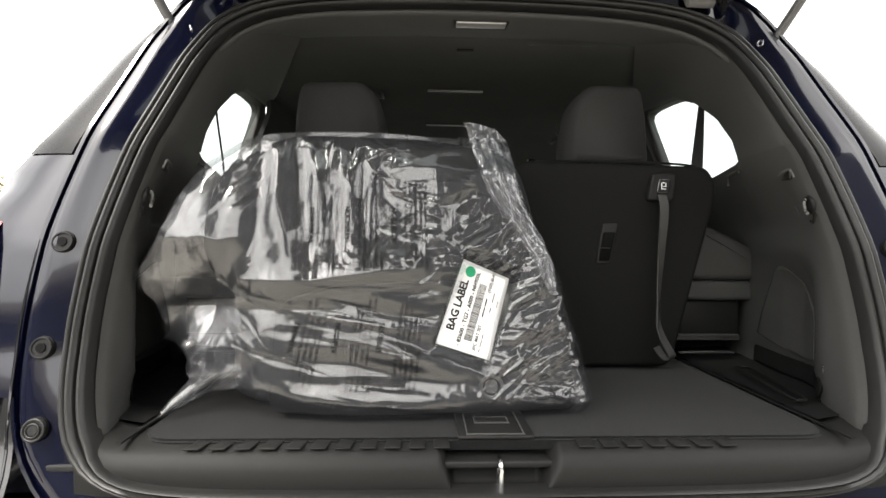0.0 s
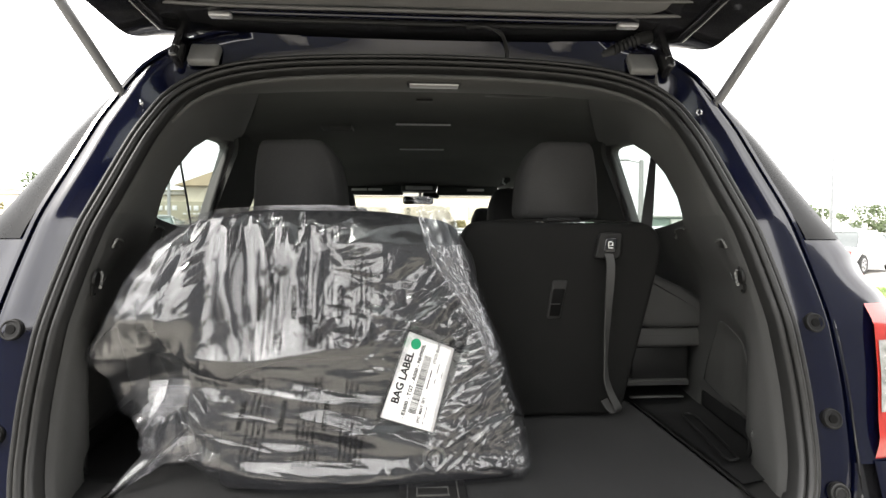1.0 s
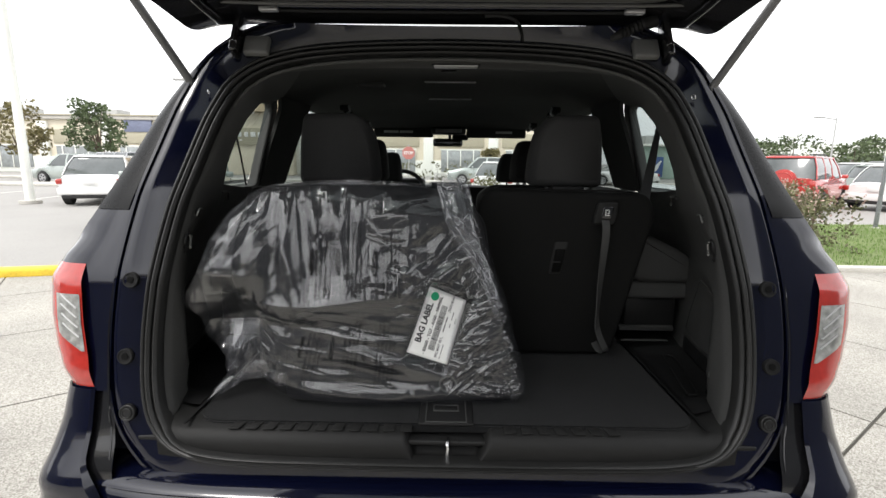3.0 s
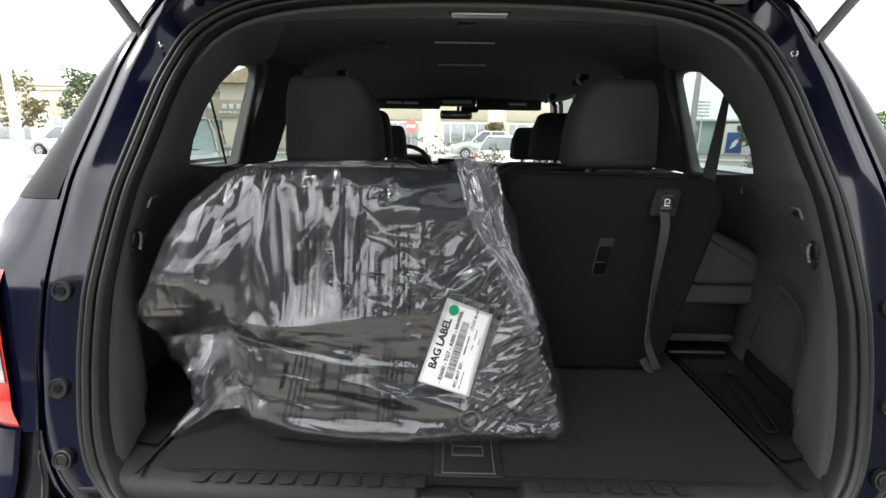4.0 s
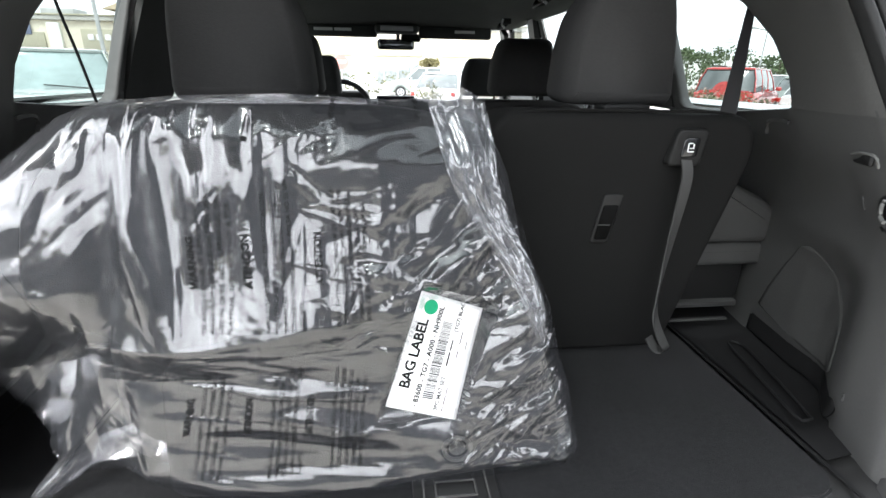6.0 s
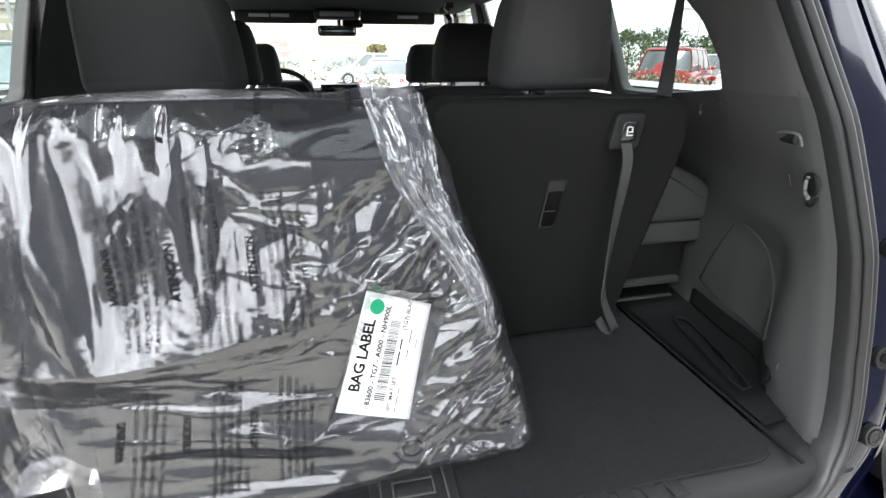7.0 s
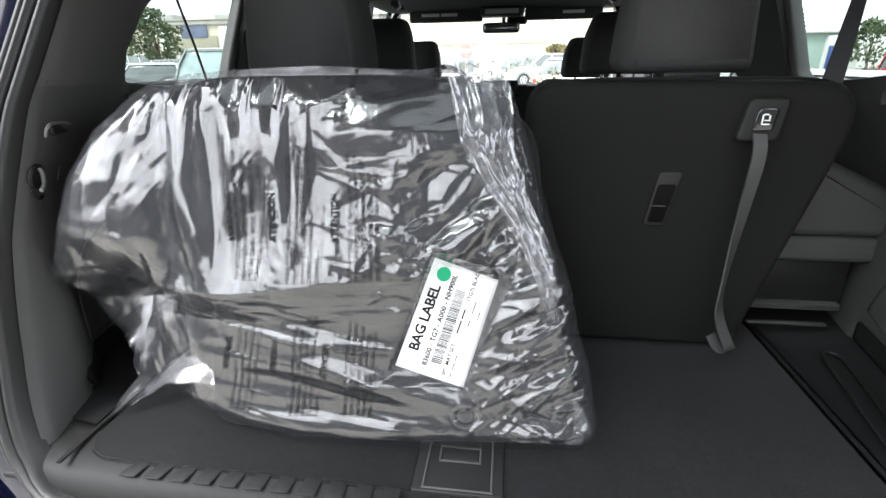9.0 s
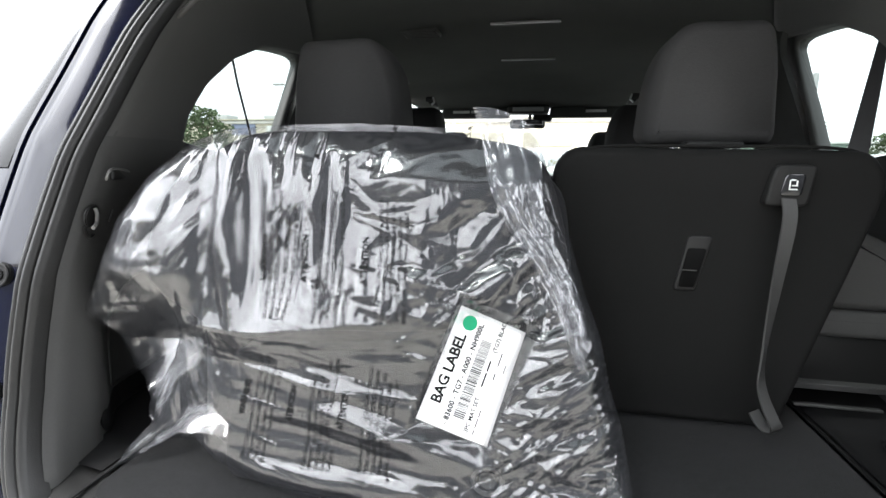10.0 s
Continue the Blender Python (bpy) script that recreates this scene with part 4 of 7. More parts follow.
def corner_point(z, t, proud=0.0):
    """A point of the rear corner: t 0 at the seam, 1 at the outer edge, 2 a little forward along the flank."""
    flat = float(step(1.15, 1.24, z))
    a, b = seam_x(z), float(side_x(z)) * (1 - 0.04 * flat)
    y = float(y_rear(z))
    back = 0.085 - 0.068 * flat
    if t <= 1:
        across = math.sin(t * math.pi / 2) ** 0.9 * (1 - flat) + t * flat
        return a + (b - a) * across + proud * t * 0.5, y + back * t ** 2.6 - proud, z
    reach = min(0.42 + 0.06 * flat, float(np.interp(z, [1.24, 1.30, 1.38, 1.46, 1.54, 1.62], [0.60, 0.45, 0.43, 0.47, 0.56, 0.72])) - y - back)
    return b + (0.012 - 0.045 * flat) * (t - 1) + proud, y + back + reach * (t - 1), z


def lamp_edge(z):
    return float(np.interp(z, [0.86, 1.02, 1.15], [0.822, 0.848, 0.860]))


def corner_t(z, want):
    """The corner's parameter at a half width."""
    f = (want - seam_x(z)) / (float(side_x(z)) - seam_x(z))
    return math.asin(min(1, max(0.02, f)) ** (1 / 0.9)) * 2 / math.pi


for side, word in ((1, "right"), (-1, "left")):
    rows = [[(side * x, y, zz) for x, y, zz in (corner_point(z, t) for t in np.linspace(0, 2, 21))] for z in np.concatenate([np.linspace(0.86, 1.26, 22), np.linspace(1.29, 1.745, 22)])]
    mesh_object("rear_quarter_panel", *sheet(rows), NAVY, suv, "glossy navy rear quarter panel", sharp=40)
    # black sheet added over the paint, standing in for a dark reflection
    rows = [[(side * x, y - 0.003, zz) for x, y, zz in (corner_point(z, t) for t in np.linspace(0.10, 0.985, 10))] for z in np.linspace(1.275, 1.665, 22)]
    mesh_object("pillar_dark_sheet", *sheet(rows), PILLAR_BLACK, suv, "black plastic pillar cover", sharp=40)
    # dark channel below the lamp's inner edge, and the bumper's raised corner outside it
    rows = [[(side * x, y + 0.012, zz) for x, y, zz in (corner_point(z, t) for t in np.linspace(0, 0.6, 8))] for z in np.linspace(0.60, 0.866, 12)]
    mesh_object("lamp_channel", *sheet(rows), BLACK_GLOSS, suv, "gloss black body channel", sharp=60)
    rows = []
    for z in np.linspace(0.40, 0.866, 30):
        inner = corner_t(z, 0.818 - 0.55 * max(0.0, 0.715 - z))
        row = [(side * x, y, zz) for x, y, zz in [corner_point(z, inner + 0.004, 0.002)] + [corner_point(z, inner + (2 - inner) * f, 0.006 + 0.012 * math.exp(-((z - 0.665) / 0.03) ** 2)) for f in np.linspace(0.02, 1, 18)]]
        rows.append(row)
    mesh_object("bumper_corner", *sheet(rows), NAVY, suv, "glossy navy bumper corner below the tail lamp", sharp=25)
    # tail lamp
    lamp = mesh_object("tail_lamp", *sheet([[(side * x, y, zz) for x, y, zz in (corner_point(z, t, 0.012 * min(1, 8 * (s), 8 * (1 - s)) ) for t in np.linspace(corner_t(z, lamp_edge(z)), 1.45, 18))]
                                           for s, z in ((s, 0.868 + 0.280 * s) for s in np.linspace(0, 1, 22))]), RED_LENS, suv, "red and clear plastic tail lamp")
    mesh_object("clear_lens", *sheet([[(side * x, y, zz) for x, y, zz in (corner_point(z, t, 0.0145) for t in np.linspace(corner_t(z, lamp_edge(z) + 0.004), corner_t(z, lamp_edge(z) + 0.006 + 0.060 * min(1.0, 0.1 + 3.2 * s)), 10))]
                                     for s, z in ((s, 0.952 + 0.130 * s) for s in np.linspace(0, 1, 14))]), CLEAR_LENS, lamp, "clear ribbed lens")
    for k in range(4):
        z0 = 0.985 + 0.022 * k
        bm = tube_bm([tuple(c * (side if i == 0 else 1) for i, c in enumerate(corner_point(z0 + 0.010 * j, corner_t(z0 + 0.010 * j, lamp_edge(z0) + 0.012 + 0.014 * j), 0.0165))) for j in range(4)], 0.0018, 6)
        part("lens_rib", bm, SILVER, lamp, "bright reflector rib")
    # dark gap behind the lamp and the long door seam
    part("seam_strip", tube_bm([tuple(c * (side if i == 0 else 1) for i, c in enumerate(corner_point(z, 0.0, 0.001))) for z in np.linspace(0.72, 1.30, 20)], 0.0022, 6), BLACK_GLOSS, suv, "thin glossy seam edge")
    # rubber stops and their sockets
    for k, (x, z, bright) in enumerate(((0.748, 1.113, 0), (0.757, 0.936, 0), (0.742, 0.812, 1))):
        y = float(y_rear(z))
        stop = part("bump_stop", disc_bm((side * x, y + 0.006, z), 0.019, 0.010, (0, 1, -0.25), 24, 0.002), TRAY_BLACK, suv, "round black rubber bump stop")
        # the upper two stops get a black disc for the shade in their hole
        part("stop_centre", disc_bm((side * x, y + 0.002, z), 0.010, 0.006, (0, 1, -0.25), 18, 0.002), TRIM_DARK if bright else HOLE_SHADE, stop)
        part("stop_rim", ring_bm((side * x, y + 0.001, z), 0.0165, 0.0022, (0, 1, -0.25)), STRIP_RUBBER if bright else TRAY_BLACK, stop)
        if bright:
            part("stop_ridge", ring_bm((side * x, y - 0.001, z), 0.0105, 0.0014, (0, 1, -0.25)), STRIP_RUBBER, stop)
    # hinge arm and its cover
    hinge = part("tailgate_hinge", box_bm((0.018, 0.045, 0.115), (side * 0.556, 0.268, 1.712), 0.006, 2, Matrix.Rotation(radians(-28), 4, "X")), BLACK_GLOSS, suv, "black steel hinge arm")
    part("hinge_bolt", disc_bm((side * 0.556, 0.240, 1.690), 0.010, 0.012, (0, 1, 0), 6, 0.002), GALV, hinge, "plated bolt head")
    part("hinge_cover", box_bm((0.066, 0.02, 0.056), (side * 0.508, 0.274, 1.690), 0.006, 2, Matrix.Rotation(radians(-30), 4, "X")), HINGE_GREY, suv, "dark plastic hinge cover")
    # gas strut to the raised gate
    a, b = Vector((side * 0.666, 0.255, 1.570)), Vector((side * 0.784, 0.098, 1.860))
    strut = part("tailgate_strut", tube_bm([a, a.lerp(b, 0.98)], 0.0105, 12), surface("strut_grey", (0.12, 0.12, 0.12), 0.4, 0.3, 0.1, 80, 5, 0.0), suv, "dark grey gas strut")
    part("strut_rod", tube_bm([a.lerp(b, 0.97), b.lerp(a, -0.03)], 0.006, 10), CHROME, strut, "polished strut rod")
    part("clip", ring_bm((side * 0.618, 0.219, 1.565), 0.0065, 0.0022, (1, 0.3, 0.2), 14, 6), CHROME, suv, "small bright spring clip")

# bumper, swept round the rear
plan = spline([(0.965, 0.62), (0.962, 0.30), (0.945, 0.08), (0.86, -0.060), (0.68, -0.115), (0.35, -0.135), (0, -0.14), (-0.35, -0.135), (-0.68, -0.115), (-0.86, -0.060), (-0.945, 0.08), (-0.962, 0.30), (-0.965, 0.62)], 90)
rows = []
for f, inset in ((0.0, 0.055), (0.02, 0.03), (0.06, 0.012), (0.12, 0.004), (0.3, 0.0), (0.5, 0.0), (0.7, 0.012), (0.85, 0.03), (1.0, 0.06)):
    row = []
    for x, y in plan:
        top = 0.668 + 0.03 * float(step(0.76, 0.90, abs(x)))
        if abs(x) > 0.85:
            continue
        row.append((x, y + inset, top + (0.36 - top) * f))
    rows.append(row)
bumper = mesh_object("rear_bumper", *sheet(rows), NAVY, suv, "glossy navy rear bumper")
shelf = [[(x, max(y + dy, low), z) for x, y in plan if abs(x) < 0.85] for dy, low, z in ((0.008, -9, 0.662), (0.014, -9, 0.669), (0.040, -9, 0.676), (0.0, -0.050, 0.682), (0.0, 0.02, 0.684))]
mesh_object("bumper_shelf", *sheet(shelf), NAVY, bumper, "glossy bumper step")
# flanks, wheels, bonnet and roof
def flank_bottom(y):
    z = 0.34
    for yc in (0.93, 3.75):
        d = abs(y - yc)
        if d < 0.42:
            z = max(z, 0.36 + math.sqrt(0.42 ** 2 - d * d))
    return z


for side in (1, -1):
    ys = np.concatenate([np.linspace(0.44, 4.45, 90), [4.6, 4.72]])
    rows = []
    for y in ys:
        pinch = 0.16 * float(step(4.0, 4.8, y)) ** 1.5
        low = flank_bottom(y)
        top = 1.262 if y < 3.3 else 1.262 - 0.17 * float(step(3.3, 4.7, y))
        rows.append([(side * (0.952 - pinch - 0.05 * (1 - f) ** 2 - 0.045 * f ** 5), y, low + (top - low) * f) for f in np.linspace(0, 1, 10)])
    flank = thick(mesh_object("side_panel", *sheet(rows), NAVY, suv, "glossy navy body side"), 0.05)
    for ya in (1.33, 2.42, 3.42):
        part("door_gap", tube_bm([(side * (0.952 - 0.05 * (1 - f) ** 2 - 0.045 * f ** 5 + 0.001), ya, 0.42 + 0.84 * f) for f in np.linspace(0, 1, 8)], 0.003, 5), RUBBER, flank)
    for ya in (1.55, 2.62):
        part("door_handle", box_bm((0.025, 0.2, 0.03), (side * 0.96, ya, 1.10), 0.008), NAVY, flank)
    for yc in (0.93, 3.75):
        wheel = mesh_object("wheel", *sheet([[(side * (0.80 + dx), yc + r * math.cos(a), 0.36 + r * math.sin(a)) for a in np.linspace(0, 2 * math.pi, 41)[:-1]]
                                            for dx, r in ((-0.11, 0.23), (-0.12, 0.33), (-0.10, 0.36), (0.0, 0.368), (0.10, 0.36), (0.12, 0.33), (0.115, 0.25))], closed_u=True), TYRE, suv, "black tyre on an alloy rim")
        part("rim", disc_bm((side * 0.895, yc, 0.36), 0.25, 0.03, (1, 0, 0), 32, 0.008), RIM, wheel, "silver alloy rim")
    # roof pillars outside and rails
    for (y0, z0), (y1, z1), w, nm in (((3.42, 1.17), (2.85, 1.66), 0.07, "a_pillar"), ((2.40, 1.26), (2.30, 1.70), 0.09, "b_pillar"), ((1.36, 1.26), (1.22, 1.70), 0.12, "c_pillar")):
        part(nm, ribbon_bm([(side * 0.895, y0, z0), (side * 0.83, (y0 + y1) / 2, (z0 + z1) / 2), (side * 0.735, y1, z1)], w, 0.03, (0, 1, 0)), BLACK_GLOSS, suv, "gloss black roof pillar")
    part("roof_rail", tube_bm([(side * 0.64, y, 1.775) for y in np.linspace(0.5, 2.8, 12)], 0.014, 8), BLACK_GLOSS, suv)
    # upper quarter behind the side window
    rows = []
    for z in np.linspace(1.255, 1.72, 14):
        yw = float(np.interp(z, [1.255, 1.335, 1.40, 1.48, 1.582, 1.634, 1.72], [0.50, 0.46, 0.44, 0.50, 0.64, 0.78, 1.10]))
        y0 = min(float(y_rear(z)) + 0.38, yw - 0.03)
        xs = float(side_x(z))
        rows.append([(side * (xs + 0.012), y0 + (max(yw, y0 + 0.01) - y0) * f, z) for f in np.linspace(0, 1, 5)])
    mesh_object("rear_pillar_skin", *sheet(rows), NAVY, suv)
roof = [[((0.735 - 0.07 * float(1 - step(0.40, 1.0, y))) * math.sin(u * math.pi / 2), y, 1.700 + (0.062 + 0.035 * float(step(0.45, 1.1, y)) * float(1 - step(2.2, 2.92, y))) * math.cos(u * math.pi / 2) ** 0.7 - 0.05 * float(step(2.4, 3.0, y)) - 0.003 * float(step(0.9, 0.40, y))) for u in np.linspace(-1, 1, 25)] for y in np.linspace(0.405, 2.92, 24)]
thick(mesh_object("roof", *sheet(roof), NAVY, suv, "glossy navy roof skin"), 0.012)
bonnet = [[(0.80 * u * (1 - 0.08 * f), 3.46 + 1.28 * f, 1.135 + 0.05 * (1 - u * u) - 0.15 * f ** 2 - 0.30 * float(step(0.93, 1.0, f))) for u in np.linspace(-1, 1, 17)] for f in np.linspace(0, 1, 16)]
thick(mesh_object("bonnet", *sheet(bonnet), NAVY, suv, "glossy navy bonnet"), 0.03)
part("grille", box_bm((1.5, 0.06, 0.46), (0, 4.76, 0.62), 0.02), BLACK_GLOSS, suv, "black front grille and bumper")
for side in (1, -1):
    part("headlamp", box_bm((0.34, 0.10, 0.11), (side * 0.64, 4.70, 0.86), 0.03, 3), CLEAR_LENS, suv, "clear headlamp")

# raised tailgate: s runs from the hinge to its lower edge
GATE_TILT = 0.25


def gate_half(s):
    return float(np.interp(s, [-0.035, -0.02, 0.015, 0.05, 0.10, 0.22, 0.4, 0.6, 0.95, 1.15, 1.22], [0.585, 0.61, 0.640, 0.658, 0.672, 0.690, 0.735, 0.80, 0.88, 0.86, 0.80]))


def gate_point(u, s, lift):
    return u * gate_half(s), 0.335 - s, 1.785 + GATE_TILT * s - 0.02 * s * s + lift


def gate_drop(u, s):
    """How far the gate's wrapped-round sides hang below its plane."""
    return 0.080 * float(np.clip((abs(u) - 0.62) / 0.38, 0, 1)) ** 2.0 * float(step(-0.06, 0.10, s)) * (1 - 0.4 * float(step(0.4, 1.0, s)))


gate = part("tailgate", bmesh.new(), NAVY, suv, "raised navy tailgate with dark inner trim")
gs = np.concatenate([np.linspace(-0.035, 0.3, 18), np.linspace(0.36, 1.22, 16)])
window = (0.36, 0.72)
verts, faces = [], []
for lift_fn, flip in ((lambda u, s: (0.085 - 0.020 * u ** 4) * math.sqrt(max(0.0, 1 - abs(u) ** 7)) - gate_drop(u, s), 0), (lambda u, s: -0.004 - gate_drop(u, s), 1)):
    base = len(verts)
    us = np.sin(np.linspace(-1, 1, 25) * math.pi / 2)
    for s in gs:
        verts += [gate_point(u, s, lift_fn(u, s)) for u in us]
    for i in range(len(gs) - 1):
        for j in range(24):
            mid_s, mid_u = (gs[i] + gs[i + 1]) / 2, (us[j] + us[j + 1]) / 2
            if window[0] < mid_s < window[1] and abs(mid_u) < 0.80:
                continue
            q = [base + i * 25 + j, base + i * 25 + j + 1, base + (i + 1) * 25 + j + 1, base + (i + 1) * 25 + j]
            faces.append(q[::-1] if flip else q)
n = len(gs) * 25
for i in range(len(gs) - 1):
    for j in (0, 24):
        faces.append((i * 25 + j, (i + 1) * 25 + j, n + (i + 1) * 25 + j, n + i * 25 + j))
for j in range(24):
    for i in (0, len(gs) - 1):
        faces.append((i * 25 + j, i * 25 + j + 1, n + i * 25 + j + 1, n + i * 25 + j))
mesh_object("gate_shell", verts, faces, BLACK_GLOSS, gate, "navy black painted gate shell", sharp=40)
mesh_object("gate_window", *sheet([[gate_point(u, s, 0.045) for u in np.linspace(-0.82, 0.82, 9)] for s in np.linspace(0.35, 0.75, 5)]), PRIVACY, gate, "dark privacy glass", facing=(0, 0, -1))
trim_rows = [[gate_point(u * 0.86, s, -0.012 - 0.016 * min(1, (s - 0.085) / 0.03) * (1 - u ** 10)) for u in np.linspace(-1, 1, 31)] for s in np.concatenate([np.linspace(0.085, 0.14, 6), np.linspace(0.16, 0.345, 6)])]
thick(mesh_object("upper_trim", *sheet(trim_rows), GATE_TRIM_LIT, gate, "dark plastic upper gate trim"), 0.012, 1)
low_rows = [[gate_point(u * 0.88, s, -0.012 - 0.03 * min(1, (s - 0.76) / 0.04) * (1 - u ** 10)) for u in np.linspace(-1, 1, 25)] for s in np.linspace(0.765, 1.17, 12)]
thick(mesh_object("lower_trim", *sheet(low_rows), GATE_TRIM_LIT, gate, "dark plastic lower gate trim"), 0.012, 1)
for s0, r, m in ((0.030, 0.005, RUBBER), (0.052, 0.007, NAVY), (0.072, 0.004, NAVY), (0.105, 0.004, GATE_TRIM_LIT), (0.150, 0.003, GATE_TRIM_LIT)):
    part("gate_rib", tube_bm([gate_point(u, s0 + 0.02 * abs(u) ** 6, -0.006 if s0 < 0.1 else -0.030) for u in np.linspace(-0.86, 0.86, 30)], r, 8), m, gate, "pressed rib")
for side in (1, -1):
    part("gate_stiffener", tube_bm([gate_point(side * u, s, -0.010 - gate_drop(u, s)) for u, s in ((0.88, 0.02), (0.905, 0.07), (0.90, 0.14), (0.895, 0.24), (0.90, 0.36))], [0.008, 0.012, 0.012, 0.012, 0.012], 8), BLACK_GLOSS, gate, "painted edge stiffener")
    part("gate_stop", box_bm((0.05, 0.02, 0.012), gate_point(side * 0.72, 0.055, -0.016), 0.004), SILVER, gate, "pale plastic plug")
part("washer_hose", tube_bm(spline([(0.09, 0.285, 1.772), (0.13, 0.270, 1.768), (0.17, 0.285, 1.760), (0.192, 0.325, 1.742), (0.195, 0.335, 1.72)], 20), 0.0045, 8), RUBBER, gate, "black washer hose")
boot_path = spline([(0.54, 0.30, 1.768), (0.51, 0.302, 1.758), (0.47, 0.31, 1.742), (0.43, 0.325, 1.728)], 26)
part("wiring_boot", tube_bm(boot_path, [0.014 + 0.0035 * (i % 2) if 6 < i < 20 else 0.016 for i in range(26)], 10), RUBBER, gate, "ribbed black wiring boot")


# ---- the car's inside ----
def open_x(z):
    """Half width of the opening at a height."""
    r = CONTOUR[(CONTOUR[:, 0] > 0.2) & (CONTOUR[:, 1] > 0.8)]
    r = r[np.argsort(r[:, 1])]
    return float(np.interp(z, r[:, 1], r[:, 0]))


FLOOR = 0.79
# cargo floor of carpet, with rounded rear corners
edge = round_outline([(-0.60, 0.62), (-0.60, -0.022), (0.60, -0.022), (0.60, 0.62)], 0.07, 8)
bm = bmesh.new()
face = bm.faces.new([bm.verts.new((x, y, FLOOR)) for x, y in edge])
got = bmesh.ops.extrude_face_region(bm, geom=[face])
bmesh.ops.translate(bm, vec=(0, 0, -0.02), verts=[v for v in got["geom"] if isinstance(v, bmesh.types.BMVert)])
bmesh.ops.recalc_face_normals(bm, faces=bm.faces)
bmesh.ops.bevel(bm, geom=[e for e in bm.edges if all(abs(v.co.z - FLOOR) < 1e-5 for v in e.verts)], offset=0.004, segments=2, affect="EDGES")
cargo_floor = part("cargo_floor", bm, CARPET, suv, "charcoal carpet cargo floor")
part("underfloor", box_bm((1.44, 0.80, 0.012), (0, 0.36, 0.752), 0.003), RUBBER, suv, "black underfloor board")

# central lid with its finger pull
lid = part("floor_lid", box_bm((0.128, 0.20, 0.006), (0.002, 0.075, FLOOR + 0.0015), 0.002), TRIM_DARK, suv, "dark plastic underfloor lid")
for x, y, sx, sy in ((-0.046, 0.075, 0.003, 0.19), (0.050, 0.075, 0.003, 0.19), (0.002, -0.020, 0.10, 0.003)):
    part("lid_groove_edge", box_bm((sx, sy, 0.003), (x, y, FLOOR + 0.0055), 0.001), TRIM, lid)
for x, y, sx, sy in ((0.002, 0.058, 0.062, 0.003), (0.002, 0.030, 0.062, 0.003), (-0.028, 0.044, 0.003, 0.028), (0.032, 0.044, 0.003, 0.028)):
    part("pull_edge", box_bm((sx, sy, 0.003), (x, y, FLOOR + 0.0055), 0.001), TRIM, lid)
part("finger_pull", box_bm((0.054, 0.022, 0.002), (0.002, 0.044, FLOOR + 0.005), 0.0008), RUBBER, lid, "recessed finger pull")

# sill trim with the latch recess
rows = []
prof = [(0.075, 0.770), (0.030, 0.7885), (0.010, 0.7885), (-0.012, 0.787), (-0.030, 0.783), (-0.046, 0.776), (-0.056, 0.765), (-0.061, 0.752), (-0.062, 0.730), (-0.060, 0.695)]
prof_d = spline(prof, 40)
for x in np.concatenate([np.linspace(-0.668, -0.13, 50), np.linspace(-0.125, 0.145, 110), np.linspace(0.15, 0.668, 50)]):
    notch = float(step(-0.097, -0.066, x) * (1 - step(0.070, 0.108, x)))
    row = []
    bow = 0.018 * (x / 0.66) ** 4
    for y, z in prof_d:
        deep = notch * float(1 - step(-0.030, 0.026, y)) ** 0.8
        zz = z - 0.0012 + 0.012 * float(step(0.61, 0.668, abs(x)))
        row.append((x, y + bow * 0.6, zz * (1 - deep) + min(zz, 0.716) * deep))
    rows.append(row)
sill = mesh_object("sill_trim", *sheet(rows), SILL_TRIM, suv, "dark grey plastic loading sill trim", sharp=60)
for k in range(11):
    x = -0.485 + 0.0395 * k
    slant = -0.45 + 0.045 * k
    bm = box_bm((0.026, 0.030, 0.003), (0, 0, 0), 0.0012)
    for v in bm.verts:
        v.co.x += slant * v.co.y * -1
    bmesh.ops.transform(bm, matrix=Matrix.Translation((x, -0.0285, 0.7845)) @ Matrix.Rotation(radians(7), 4, "X"), verts=bm.verts)
    part("tread_pad", bm, SILL_TRIM, sill)
for k in range(7):
    x = 0.150 + 0.0395 * k
    slant = -0.05 - 0.045 * k
    bm = box_bm((0.026, 0.030, 0.003), (0, 0, 0), 0.0012)
    for v in bm.verts:
        v.co.x += slant * v.co.y
    bmesh.ops.transform(bm, matrix=Matrix.Translation((x, -0.0285, 0.7845)) @ Matrix.Rotation(radians(7), 4, "X"), verts=bm.verts)
    part("tread_pad", bm, SILL_TRIM, sill)
latch = part("latch_striker", tube_bm(spline([(0.006, -0.026, 0.700), (0.006, -0.028, 0.754), (0.006, -0.034, 0.760), (0.006, -0.048, 0.760), (0.006, -0.054, 0.754), (0.006, -0.056, 0.700)], 24), 0.0045, 10), CHROME, suv, "polished steel latch striker")

# side walls of moulded trim
WIN_Y = ([1.20, 1.337, 1.38, 1.45, 1.524, 1.592, 1.63, 1.66], [0.33, 0.342, 0.356, 0.420, 0.536, 0.710, 0.95, 1.15])


def upper_x(y, z):
    """Half width of the inner face round the quarter window: it comes inward towards the rear."""
    return 0.79 - 0.20 * (0.95 - min(y, 1.1)) - 0.18 * (z - 1.29)


